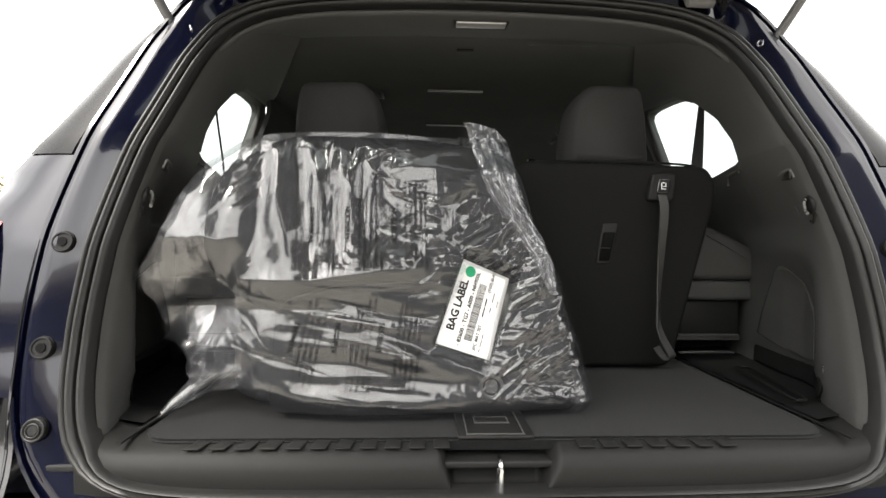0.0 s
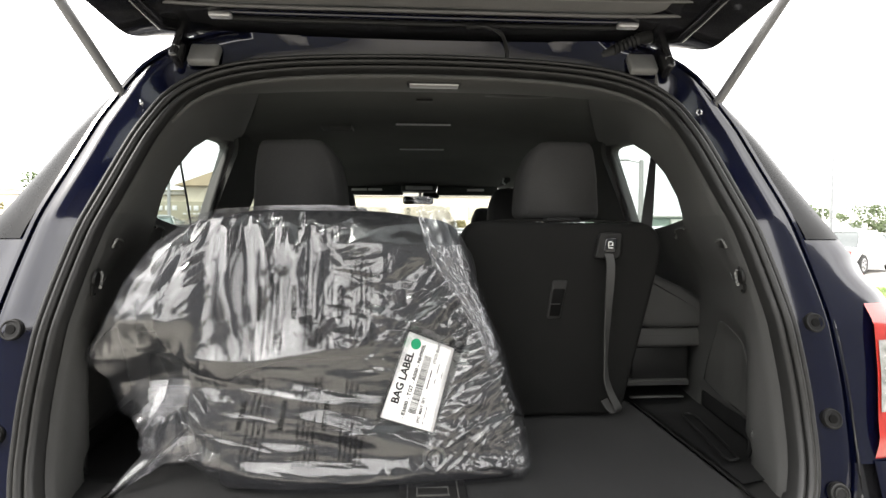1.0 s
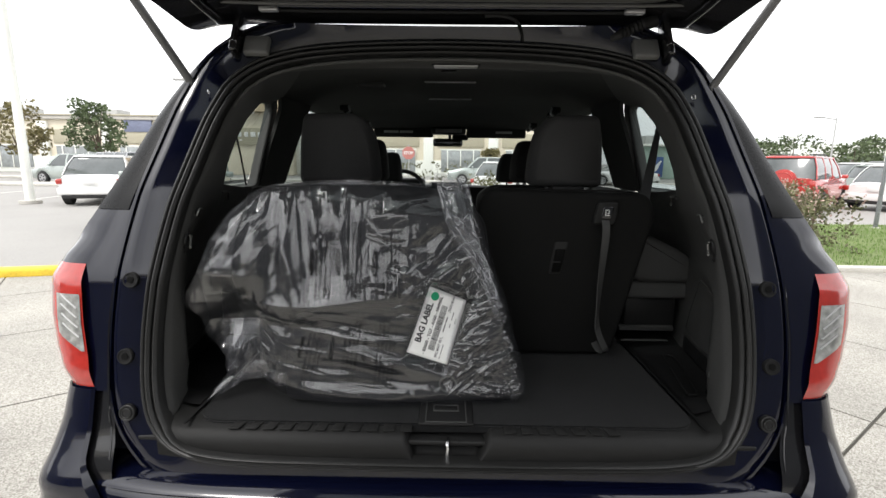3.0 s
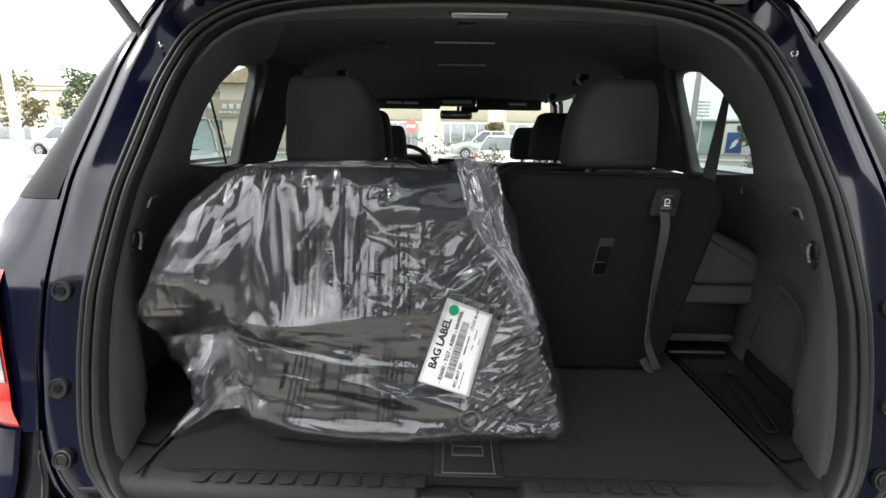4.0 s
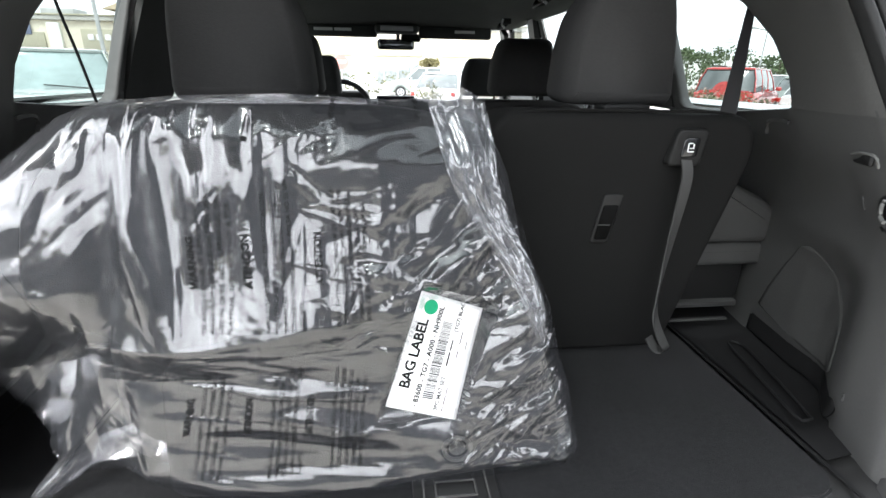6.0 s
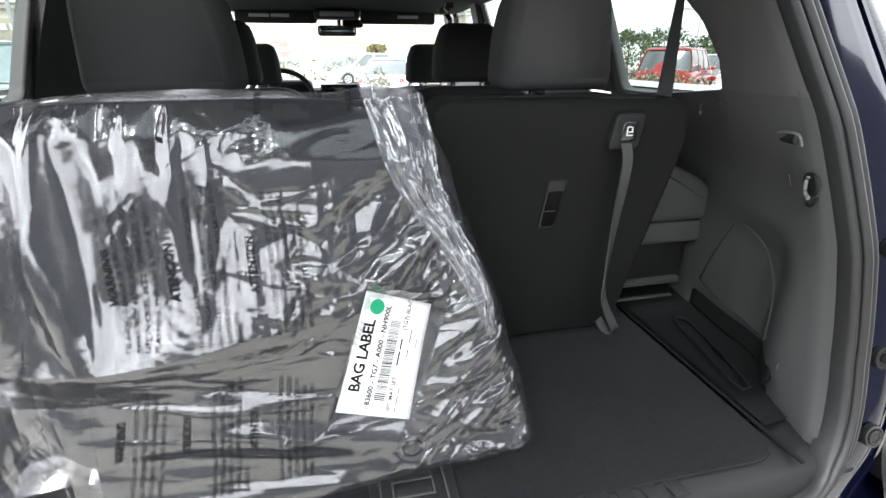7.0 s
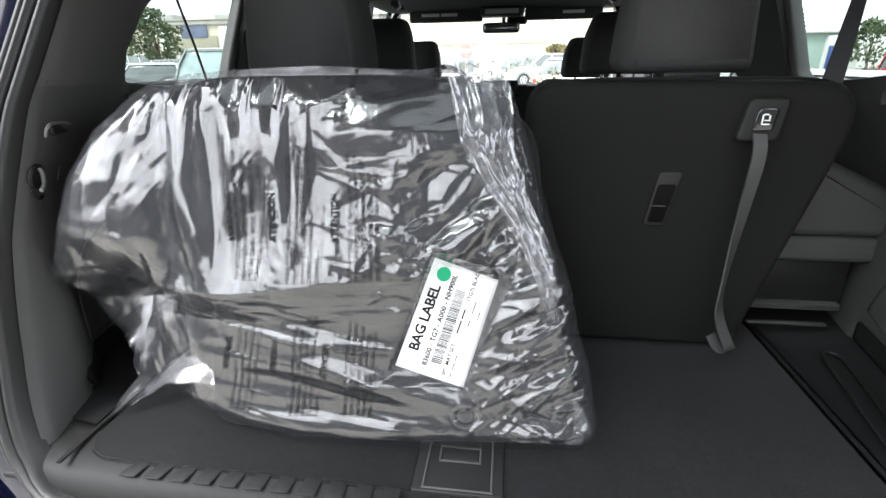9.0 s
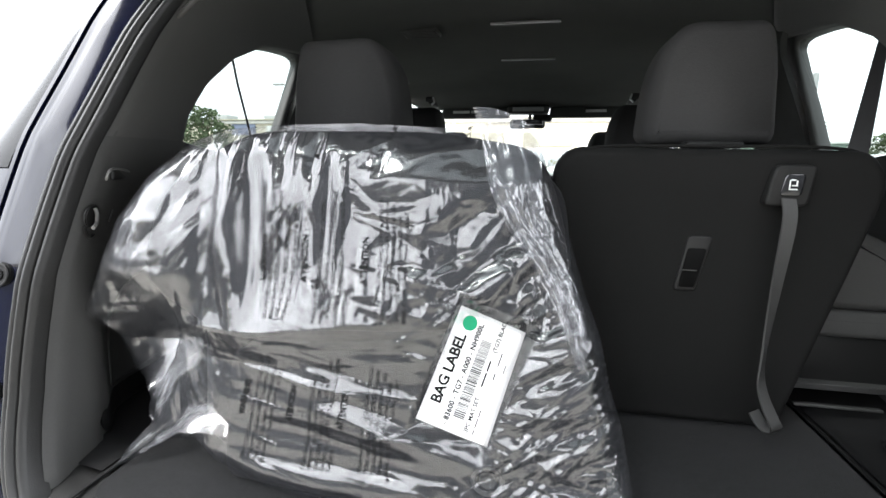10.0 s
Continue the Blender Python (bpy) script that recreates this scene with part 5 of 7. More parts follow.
def wall_x(y, z):
    """Half width of the moulded lower wall."""
    low = np.interp(y, [-0.1, 0.05, 0.10, 0.13, 0.16, 0.19, 0.23, 0.30, 0.45, 0.60, 1.0], [0.664, 0.664, 0.668, 0.680, 0.706, 0.732, 0.744, 0.748, 0.772, 0.80, 0.82])
    high = np.interp(y, [-0.1, 0.05, 0.10, 0.16, 0.30, 0.45, 0.60, 1.0], [0.664, 0.664, 0.668, 0.677, 0.722, 0.772, 0.80, 0.82])
    up = float(step(1.02, 1.12, z))
    base = low * (1 - up) + high * up
    base -= 0.045 * float(step(1.18, 1.32, z)) * float(1 - step(0.10, 0.45, y))
    return float(base)


def pillar_x(y, z, x0, y0):
    """Half width of the pillar trim between the opening and the window."""
    y1 = float(np.interp(z, *WIN_Y))
    if y > y1:
        return upper_x(y, z)
    x1 = upper_x(y1, z)
    f = min(1.0, max(0.0, (y - y0) / (y1 - y0)))
    return x0 - 0.006 * math.sin(min(1, f * 6) * math.pi / 2) + (x1 - x0) * f - 0.004 * math.sin(math.pi * f)


for side in (1, -1):
    # lower wall
    rows = []
    for z in np.concatenate([[0.772, 0.785, 0.80], np.linspace(0.82, 1.335, 38)]):
        x0, y0 = open_x(z) - 0.020, float(y_rear(z)) + 0.022
        row = [(side * x0, y0, z), (side * (x0 - 0.004), y0 + 0.014, z)]
        for y in np.linspace(0.07, 0.95, 60):
            yy = y0 + 0.02 + (y - 0.07) * (0.95 - y0 - 0.02) / 0.88
            blend = float(step(y0, y0 + 0.11, yy))
            x = (x0 - 0.006) * (1 - blend) + wall_x(yy, z) * blend
            up = float(step(1.13, 1.335, z))
            x = x * (1 - up) + pillar_x(yy, 1.335, x0, y0) * up
            # low tray
            tray = float(step(0.095, 0.110, yy)) * float(1 - step(0.43, 0.45, yy)) * float(1 - step(0.830, 0.862, z))
            x += 0.012 * tray
            row.append((side * x, yy, min(z, float(np.interp(yy, [0.33, 0.38, 0.75], [1.335, 1.316, 1.292])))))
        rows.append(row)
    mesh_object("side_trim", *sheet(rows), TRIM, suv, "dark grey moulded cargo side trim", sharp=35)
    # upper pillar trim, from the opening to the window
    rows = []
    for z in np.linspace(1.326, 1.672, 27):
        x0, y0 = open_x(z) - 0.020, float(y_rear(z)) + 0.022
        y1 = float(np.interp(z, *WIN_Y))
        row = [(side * (pillar_x(y0 + (y1 - y0) * f, z, x0, y0) - 0.0015), y0 + (y1 - y0) * f, z) for f in np.linspace(0, 1, 22)]
        row.append((side * (upper_x(y1, z) + 0.05), y1 + 0.012, z))
        rows.append(row)
    mesh_object("pillar_trim", *sheet(rows), TRIM_LIT, suv, "dark grey rear pillar trim", sharp=70)
    part("trim_seam", tube_bm([(side * (0.64 + 0.15 * f - 0.019 * math.sin(math.pi * f) - 0.006), 0.13 + 0.41 * f, 1.352 - 0.05 * f) for f in np.linspace(0.05, 0.55, 8)], 0.0016, 5), RUBBER, suv)
    # floor edge strip and the tray at the wall's foot
    part("floor_edge_strip", ribbon_bm([(side * 0.606, y, FLOOR + 0.002) for y in np.linspace(-0.040, 0.60, 18)], 0.007, 0.003, (1, 0, 0)), TRAY_BLACK, suv, "dark plastic floor edge strip")
    rows = []
    for y in np.linspace(0.040, 0.62, 32):
        xe = wall_x(max(y, 0.0), 0.8) + 0.02
        dip = 0.012 * float(step(0.10, 0.14, y)) * float(1 - step(0.42, 0.46, y))
        row = []
        for f in np.linspace(0, 1, 12):
            row.append((side * (0.612 + (xe - 0.612) * f), y, FLOOR + 0.005 + 0.012 * f - dip * math.sin(math.pi * f) ** 0.5))
        rows.append(row)
    mesh_object("side_tray", *sheet(rows), TRAY_BLACK, suv, "dark plastic side tray", sharp=60)
    # cloth panel over the wheel arch and the black liner of the tray below it
    def lining(name, y_of, z0, z1, nz, off, mat, label):
        out = []
        for z in np.linspace(z0, z1, nz):
            ya, yb = y_of(z)
            out.append([(side * (wall_x(y, z) + off), y, z) for y in np.linspace(ya, yb, 26)])
        return thick(mesh_object(name, *sheet(out), mat, suv, label, facing=(-side, 0, 0)), 0.004)
    lining("cloth_panel", lambda z: (float(np.interp(z, [0.862, 0.875, 0.921, 0.981, 1.035, 1.058, 1.066], [0.182, 0.161, 0.170, 0.195, 0.237, 0.268, 0.290])),
                                     float(np.interp(z, [0.862, 0.872, 0.885, 0.938, 1.007, 1.055, 1.066], [0.241, 0.323, 0.414, 0.396, 0.363, 0.333, 0.305]))), 0.862, 1.066, 26, -0.003, PANEL_CLOTH, "charcoal cloth wheel arch panel")
    lining("tray_liner", lambda z: (0.108 + 0.012 * ((z - 0.84) / 0.03) ** 2, 0.44), 0.806, 0.866, 10, 0.004, TRAY_BLACK, "black tray liner")
    ring = spline([(0.640, 0.135), (0.655, 0.125), (0.668, 0.140), (0.695, 0.25), (0.715, 0.36), (0.705, 0.385), (0.685, 0.375), (0.665, 0.27)], 48, closed=True)
    if side > 0:
        part("tray_pocket_rim", tube_bm([(side * x, y, FLOOR + 0.012) for x, y in list(ring) + [ring[0]]], 0.0035, 6), TRAY_BLACK, suv, "rounded rim of the tray pocket")
    # bag hook on a dark disc for its recess's shade, and the cover latch above it
    def on_wall(y, z, off=0.0):
        return (side * (0.650 + 0.347 * (y - 0.118) - 0.28 * (z - 1.197) - off), y, z)
    inward = (-side * 0.93, 0.30, -0.22)
    hook = part("bag_hook_plate", disc_bm(on_wall(0.112, 1.199, -0.0012), 0.019, 0.005, inward, 28, 0.0015), TRIM_DARK, suv, "dark round disc standing in for the shaded hook recess")
    part("bag_hook", tube_bm(spline([on_wall(0.113, 1.211, 0.003), on_wall(0.113, 1.203, 0.008), on_wall(0.112, 1.190, 0.010), on_wall(0.107, 1.184, 0.012), on_wall(0.098, 1.181, 0.014)], 16), 0.0030, 8), HINGE_GREY, hook, "grey bag hook")
    part("hook_guide", tube_bm([on_wall(0.166, 1.203, 0.0015), on_wall(0.162, 1.193, 0.003), on_wall(0.160, 1.183, 0.0015)], 0.0013, 6), STRAP, hook)
    part("hook_chin", tube_bm(spline([on_wall(0.093, 1.182, 0.001), on_wall(0.103, 1.168, 0.002), on_wall(0.112, 1.163, 0.002), on_wall(0.120, 1.167, 0.001)], 12), 0.0022, 6), TRIM_DARK, hook)
    catch = part("cover_latch", box_bm((0.008, 0.046, 0.020), on_wall(0.166, 1.264, 0.005), 0.004, 2, Matrix.Rotation(radians(side * -19), 4, "Z")), TRIM_DARK, suv, "dark cover latch")
    part("latch_lip", tube_bm(spline([on_wall(0.193, 1.267, 0.010), on_wall(0.167, 1.272, 0.012), on_wall(0.134, 1.273, 0.012), on_wall(0.125, 1.266, 0.012), on_wall(0.125, 1.256, 0.010)], 14), 0.0022, 6), HINGE_GREY, catch)
    if side > 0:
        part("tie_down", tube_bm(spline([(side * 0.678, 0.095, 0.885), (side * 0.668, 0.093, 0.880), (side * 0.667, 0.092, 0.868), (side * 0.676, 0.093, 0.860)], 10), 0.0022, 8), STRAP, suv, "small grey tie-down ring")
    # stepped moulding beside the seat, ahead of the wheel arch
    ledge = part("wheel_arch_step", box_bm((0.20, 0.16, 0.055), (side * 0.685, 0.535, 0.985), 0.012, 3, Matrix.Rotation(radians(-6), 4, "X")), TRIM, suv, "dark stepped plastic moulding")
    part("step_face", box_bm((0.17, 0.14, 0.10), (side * 0.672, 0.545, 0.915), 0.008, 2), TRIM_DARK, ledge)
    part("step_foot", box_bm((0.18, 0.15, 0.016), (side * 0.660, 0.535, 0.862), 0.004, 2), TRIM, ledge)
    part("step_strip", box_bm((0.155, 0.012, 0.006), (side * 0.655, 0.462, 0.822), 0.002, 2), STRAP, ledge, "grey edge strip")
    part("step_lip", box_bm((0.165, 0.006, 0.005), (side * 0.660, 0.458, 0.868), 0.002, 2), STRAP, ledge)
    part("step_groove", box_bm((0.19, 0.004, 0.004), (side * 0.685, 0.458, 0.998), 0.001), RUBBER, ledge)
    # added panel: blocks daylight that leaks in behind the step
    part("wheel_arch_panel", box_bm((0.36, 0.012, 0.20), (side * 0.69, 0.628, 0.845), 0.003), TRIM_DARK, suv, "dark panel added behind the step to block leaking light")
    rest = slab_bm(round_outline([(0.60, 1.02), (0.80, 1.02), (0.812, 1.065), (0.77, 1.115), (0.64, 1.175), (0.60, 1.175)], 0.03), 0.45, 0.92, 0.018)
    for v in rest.verts:
        v.co.x *= side
    bmesh.ops.recalc_face_normals(rest, faces=rest.faces)
    part("side_armrest", rest, TRIM, suv, "moulded dark plastic side armrest")
    part("belt_bezel", ribbon_bm(spline([(side * (upper_x(y, z) - 0.006), y, z) for y, z in ((0.345, 1.300), (0.36, 1.302), (0.40, 1.300), (0.415, 1.293), (0.415, 1.272))], 12), 0.006, 0.004, (0, 0, 1)), STRAP, suv)
    # window ledge and quarter window
    rows = [[(side * (upper_x(y, 1.29) - 0.002 + (0.89 - upper_x(y, 1.29)) * f), y, 1.318 - 0.035 * min(1.0, (y - 0.34) / 0.5) + 0.010 * f) for f in np.linspace(0, 1, 5)] for y in np.linspace(0.34, 1.20, 14)]
    mesh_object("window_ledge", *sheet(rows), TRIM, suv, "window ledge trim")
    part("window_sill_bright", ribbon_bm([(side * 0.855, y, 1.308) for y in np.linspace(0.5, 1.15, 6)], 0.05, 0.006, (1, 0, 0.25)), SILVER_PAINT, suv, "pale outer window sill")
    wy = [(0.47, 1.27), (0.50, 1.42), (0.62, 1.53), (0.78, 1.62), (0.95, 1.645), (1.10, 1.645), (1.05, 1.50), (0.98, 1.27)]
    bm = bmesh.new()
    bm.faces.new([bm.verts.new((side * (0.865 - 0.11 * (z - 1.3) / 0.36), y, z)) for y, z in wy])
    turn_to(bm, (-side, 0, 0))
    pane = part("quarter_window", bm, WINDOW, suv, "rear quarter window pane")
    pane.visible_shadow = False
    # moulded surround that frames the quarter window from inside
    opening = spline([(0.346, 1.345), (0.362, 1.385), (0.428, 1.452), (0.535, 1.520), (0.63, 1.558), (0.72, 1.588), (0.84, 1.610), (0.95, 1.624), (1.02, 1.630), (1.040, 1.622), (1.038, 1.600), (0.998, 1.521), (0.940, 1.420), (0.895, 1.335), (0.878, 1.308), (0.84, 1.298), (0.70, 1.300), (0.56, 1.308), (0.40, 1.322), (0.352, 1.328)], 100, closed=True)
    mid = opening.mean(0)
    tan = np.roll(opening, -1, 0) - np.roll(opening, 1, 0)
    nrm = np.stack([tan[:, 1], -tan[:, 0]], 1) / np.linalg.norm(tan, axis=1)[:, None]
    nrm *= np.sign((nrm * (opening - mid)).sum(1))[:, None]
    rows = []
    for off, out in ((-0.001, 0.045), (0.0, 0.012), (0.003, 0.004), (0.008, 0.002), (0.04, 0.004), (0.085, 0.004)):
        row = []
        for (y, z), (ny, nz) in zip(opening, nrm):
            flare = 0.034 * max(0.0, ny) ** 0.5 if out > 0.04 else 0.0
            yy, zz = y + ny * off + flare, z + nz * off * (0.25 if z < 1.33 else 1.0)
            row.append((side * (upper_x(yy, zz) + out), yy, zz))
        rows.append(row)
    mesh_object("window_surround", *sheet(rows, closed_u=True), TRIM_LIT, suv, "dark moulded quarter window surround", sharp=60)
    # door windows
    for y0, y1 in ((1.38, 2.36), (2.46, 3.30)):
        bm = bmesh.new()
        top = 1.66
        bm.faces.new([bm.verts.new((side * x, y, z)) for x, y, z in ((0.875, y0, 1.27), (0.735, y0 + (0.10 if y0 < 2 else 0), top), (0.735, min(y1, 2.84), top), (0.875, y1, 1.27))])
        turn_to(bm, (-side, 0, 0))
        pane = part("door_window", bm, WINDOW, suv, "side door window pane")
        pane.visible_shadow = False
    # inner pillars
    post_bm = bmesh.new()
    shape = round_outline([(0.935, 1.285), (1.25, 1.285), (1.33, 1.45), (1.46, 1.690), (0.97, 1.690), (1.035, 1.642), (1.050, 1.60), (0.99, 1.45)], 0.02, 4)
    inner = [post_bm.verts.new((side * (0.790 - 0.085 * (z - 1.285) / 0.39), y, z)) for y, z in shape]
    outer = [post_bm.verts.new((side * (0.808 - 0.087 * (z - 1.285) / 0.39), y, z)) for y, z in shape]
    post_bm.faces.new(inner)
    post_bm.faces.new(outer[::-1])
    for k in range(len(shape)):
        post_bm.faces.new((inner[k], inner[(k + 1) % len(shape)], outer[(k + 1) % len(shape)], outer[k]))
    bmesh.ops.recalc_face_normals(post_bm, faces=post_bm.faces)
    part("c_pillar_trim", post_bm, PILLAR_CLOTH, suv, "broad dark pillar trim")
    part("b_pillar_trim", ribbon_bm([(side * 0.84, 2.42, 1.0), (side * 0.80, 2.38, 1.40), (side * 0.72, 2.32, 1.68)], [0.14, 0.11, 0.10], 0.03, (0, 1, 0)), TRIM_DARK, suv, "dark pillar trim")
    part("a_pillar_trim", ribbon_bm([(side * 0.84, 3.40, 1.16), (side * 0.78, 3.12, 1.42), (side * 0.69, 2.84, 1.645)], 0.08, 0.03, (0, 1, 0)), TRIM_DARK, suv, "dark pillar trim")
    # door cards
    rows = [[(side * (0.83 + 0.04 * f), y, 0.55 + 0.72 * f) for f in np.linspace(0, 1, 6)] for y in np.linspace(0.95, 3.4, 14)]
    thick(mesh_object("door_card", *sheet(rows), TRIM_DARK, suv, "dark door card"), 0.03)
    part("belt_loop", box_bm((0.02, 0.05, 0.045), (side * 0.715, 1.40, 1.475), 0.01, 3), RUBBER, suv, "belt guide")
    part("second_belt", ribbon_bm([(side * 0.712, 1.40, 1.47), (side * 0.725, 1.42, 1.25), (side * 0.735, 1.43, 1.05)], 0.045, 0.003, (0, 1, 0)), BELT, suv, "dark seat belt webbing")
    # roof handles
    for y0, z0, dx in ((1.58, 1.668, -0.05), (2.32, 1.645, -0.035)):
        h = part("grab_handle", tube_bm(spline([(side * (0.605 + dx), y0 + 0.10, z0), (side * (0.590 + dx), y0 + 0.085, z0 - 0.022), (side * (0.575 + dx), y0 + 0.02, z0 - 0.03), (side * (0.575 + dx), y0 - 0.02, z0 - 0.03), (side * (0.590 + dx), y0 - 0.085, z0 - 0.022), (side * (0.605 + dx), y0 - 0.10, z0)], 20), 0.010, 8), RUBBER, suv, "folding roof grab handle")
        part("handle_base", box_bm((0.05, 0.035, 0.03), (side * (0.592 + dx), y0 - 0.092, z0 - 0.004), 0.008, 3), RUBBER, h, "black handle base")
        part("handle_face", ribbon_bm([(side * (0.570 + dx), y0 - 0.112, z0 + 0.006), (side * (0.562 + dx), y0 - 0.114, z0 - 0.022), (side * (0.580 + dx), y0 - 0.114, z0 - 0.036)], 0.010, 0.006, (1, 0, 0.6)), SILVER, h, "pale handle end")
    # sun visor
    vis = part("sun_visor", slab_bm(round_outline([(side * 0.13, 1.585), (side * 0.60, 1.585), (side * 0.60, 1.655), (side * 0.13, 1.655)], 0.02), 2.80, 2.83, 0.008), TRIM, suv, "dark cloth sun visor")
    for xa, xb in (((-0.52, -0.405), (-0.395, -0.29)) if side < 0 else ((0.36, 0.49),)):
        part("visor_label", box_bm((xb - xa, 0.003, 0.018), ((xa + xb) / 2, 2.797, 1.627), 0.001), WHITE_INK, vis, "pale warning label")
# belts of the third row
part("third_row_belt", ribbon_bm([(0.676, 0.532, 1.56), (0.662, 0.515, 1.50), (0.640, 0.486, 1.41), (0.617, 0.456, 1.32), (0.600, 0.440, 1.24)], [0.012, 0.017, 0.024, 0.030, 0.034], 0.003, (0.86, -0.5, 0)), BELT, suv, "dark seat belt webbing")
part("third_row_belt", ribbon_bm([(-0.79, 0.72, 1.60), (-0.79, 0.745, 1.50), (-0.79, 0.78, 1.40), (-0.79, 0.815, 1.28)], 0.006, 0.003, (0.6, 0.8, 0)), BELT, suv, "dark seat belt webbing seen edge on")

# headliner and what hangs on it
def roof_z(x, y):
    rise = float(step(0.42, 1.15, y))
    return 1.693 + 0.060 * rise * (1 - (abs(x) / 0.74) ** 4) - 0.035 * (abs(x) / 0.74) ** 3 - 0.093 * float(step(2.0, 2.9, y)) * (1 - (abs(x) / 0.74) ** 4)


rows = [[(0.745 * u, y, roof_z(0.745 * u, y)) for u in np.linspace(-1, 1, 25)] for y in np.linspace(0.45, 2.90, 36)]
thick(mesh_object("headliner", *sheet(rows), HEADLINER, suv, "charcoal cloth headliner"), 0.006)
crown = CONTOUR[CONTOUR[:, 1] > 1.45]
crown = crown[np.argsort(crown[:, 0])]
rows = []
for f in np.linspace(0, 1, 12):
    row = []
    for u in np.linspace(-1, 1, 41):
        z0 = float(np.interp(0.585 * u, crown[:, 0], crown[:, 1]))
        a = Vector((0.575 * u, float(y_rear(z0)) + 0.016, z0 - 0.020))
        b = Vector((0.66 * u, 0.50 + 0.02 * u * u, roof_z(0.66 * u, 0.5) - 0.004))
        p = a.lerp(b, f)
        p.z -= 0.010 * math.sin(math.pi * f) * (1 - u * u)
        row.append(tuple(p))
    rows.append(row)
thick(mesh_object("rear_header_trim", *sheet(rows), TRIM_LIT, suv, "dark plastic rear header trim"), 0.008)
lampa = part("cargo_lamp", box_bm((0.140, 0.05, 0.014), (0.016, 0.392, 1.671), 0.006, 3), TRIM_DARK, suv, "slim cargo lamp in the header trim")
part("lamp_lens", box_bm((0.125, 0.030, 0.006), (0.016, 0.384, 1.664), 0.003, 2), SILVER, lampa, "pale lamp lens")
for y0, w in ((1.171, 0.235), (1.75, 0.245)):
    vent = part("roof_vent", box_bm((w, 0.030, 0.010), (0.0, y0, roof_z(0, y0) - 0.004), 0.004, 2), TRIM_DARK, suv, "slim roof console strip")
    part("bright_edge", box_bm((w - 0.006, 0.009, 0.009), (0.0, y0 - 0.014, roof_z(0, y0) - 0.008), 0.002, 2), SILVER, vent, "satin bright edge")
part("belt_dock", box_bm((0.05, 0.02, 0.006), (-0.005, 0.62, 1.693), 0.002), TRIM_DARK, suv)
air = part("air_vent", box_bm((0.12, 0.09, 0.010), (-0.365, 1.21, roof_z(-0.365, 1.21) - 0.003), 0.004, 2), TRIM_DARK, suv, "rectangular roof air vent")
for dx, dy, sx, sy in ((0, -0.048, 0.13, 0.006), (0, 0.048, 0.13, 0.006), (-0.062, 0, 0.006, 0.09), (0.062, 0, 0.006, 0.09)):
    part("vent_rim", box_bm((sx, sy, 0.012), (-0.365 + dx, 1.21 + dy, roof_z(-0.365, 1.21) - 0.007), 0.002), STRAP, air)
for k in range(4):
    part("vent_slat", box_bm((0.105, 0.006, 0.008), (-0.365, 1.185 + 0.018 * k, roof_z(-0.365, 1.21) - 0.008), 0.001), TRIM, air)
bulge = []
for f in np.linspace(0, 1, 10):
    bulge.append([(0.16 + 0.24 * g, 0.50 + 0.09 * f - 0.03 * math.sin(math.pi * g), 1.696 - 0.020 * math.sin(math.pi * f) * math.sin(math.pi * g) ** 0.7) for g in np.linspace(0, 1, 14)])
mesh_object("loose_header_edge", *sheet(bulge), TRIM, suv, "lifted edge of the header trim")
console = part("roof_console", box_bm((0.27, 0.16, 0.05), (-0.01, 2.78, 1.632), 0.018, 3), TRIM, suv, "roof console")
part("console_lamp", box_bm((0.20, 0.004, 0.028), (-0.01, 2.699, 1.632), 0.003), SILVER, console, "pale map lamp")
mirror = part("rear_view_mirror", box_bm((0.235, 0.03, 0.062), (-0.015, 2.83, 1.548), 0.018, 3), RUBBER, suv, "interior rear view mirror")
part("mirror_glass", box_bm((0.215, 0.003, 0.046), (-0.015, 2.814, 1.548), 0.010, 3), surface("mirror_face", (0.5, 0.52, 0.52), 0.05, 1.0, 0.02, 40, 4, 0), mirror, "mirror glass")
part("mirror_stem", tube_bm([(0.0, 2.84, 1.56), (0.0, 2.88, 1.61)], 0.012, 8), RUBBER, mirror)
part("camera_cover", box_bm((0.13, 0.10, 0.045), (0.085, 2.90, 1.592), 0.015, 3), TRIM_DARK, suv, "black windscreen sensor cover")
rows = [[(u * (0.80 - 0.13 * f), 3.46 - 0.62 * f - 0.06 * u * u, 1.155 + 0.50 * f) for u in np.linspace(-1, 1, 13)] for f in np.linspace(0, 1, 8)]
ws = mesh_object("windscreen", *sheet(rows), SCREEN_GLASS, suv, "windscreen glass", facing=(0, -1, 0))
ws.visible_shadow = False
rows = [[(0.82 * u, 2.98 + 0.5 * f, 1.205 - 0.05 * f - 0.01 * u * u) for u in np.linspace(-1, 1, 17)] for f in np.linspace(0, 1, 6)]
dash = mesh_object("dashboard", *sheet([[(p[0], 2.98, 0.85) for p in rows[0]], [(p[0], 2.96, 1.19) for p in rows[0]]] + rows), TRIM_DARK, suv, "dark dashboard")
part("display", box_bm((0.26, 0.02, 0.12), (-0.02, 2.94, 1.17), 0.008), BLACK_GLOSS, dash, "black centre display")
for k in range(3):
    part("dash_vent", box_bm((0.07, 0.02, 0.03), (-0.24 + 0.19 * k, 2.955, 1.185), 0.006), SILVER if k == 1 else RUBBER, dash)
part("cluster_hood", box_bm((0.34, 0.16, 0.09), (-0.37, 2.97, 1.215), 0.03, 3), TRIM_DARK, dash)
wheel_axis = Vector((0, -1, 0.45)).normalized()
steer = part("steering_wheel", ring_bm((-0.37, 2.62, 1.150), 0.188, 0.016, wheel_axis, 40, 10), RUBBER, suv, "black steering wheel")
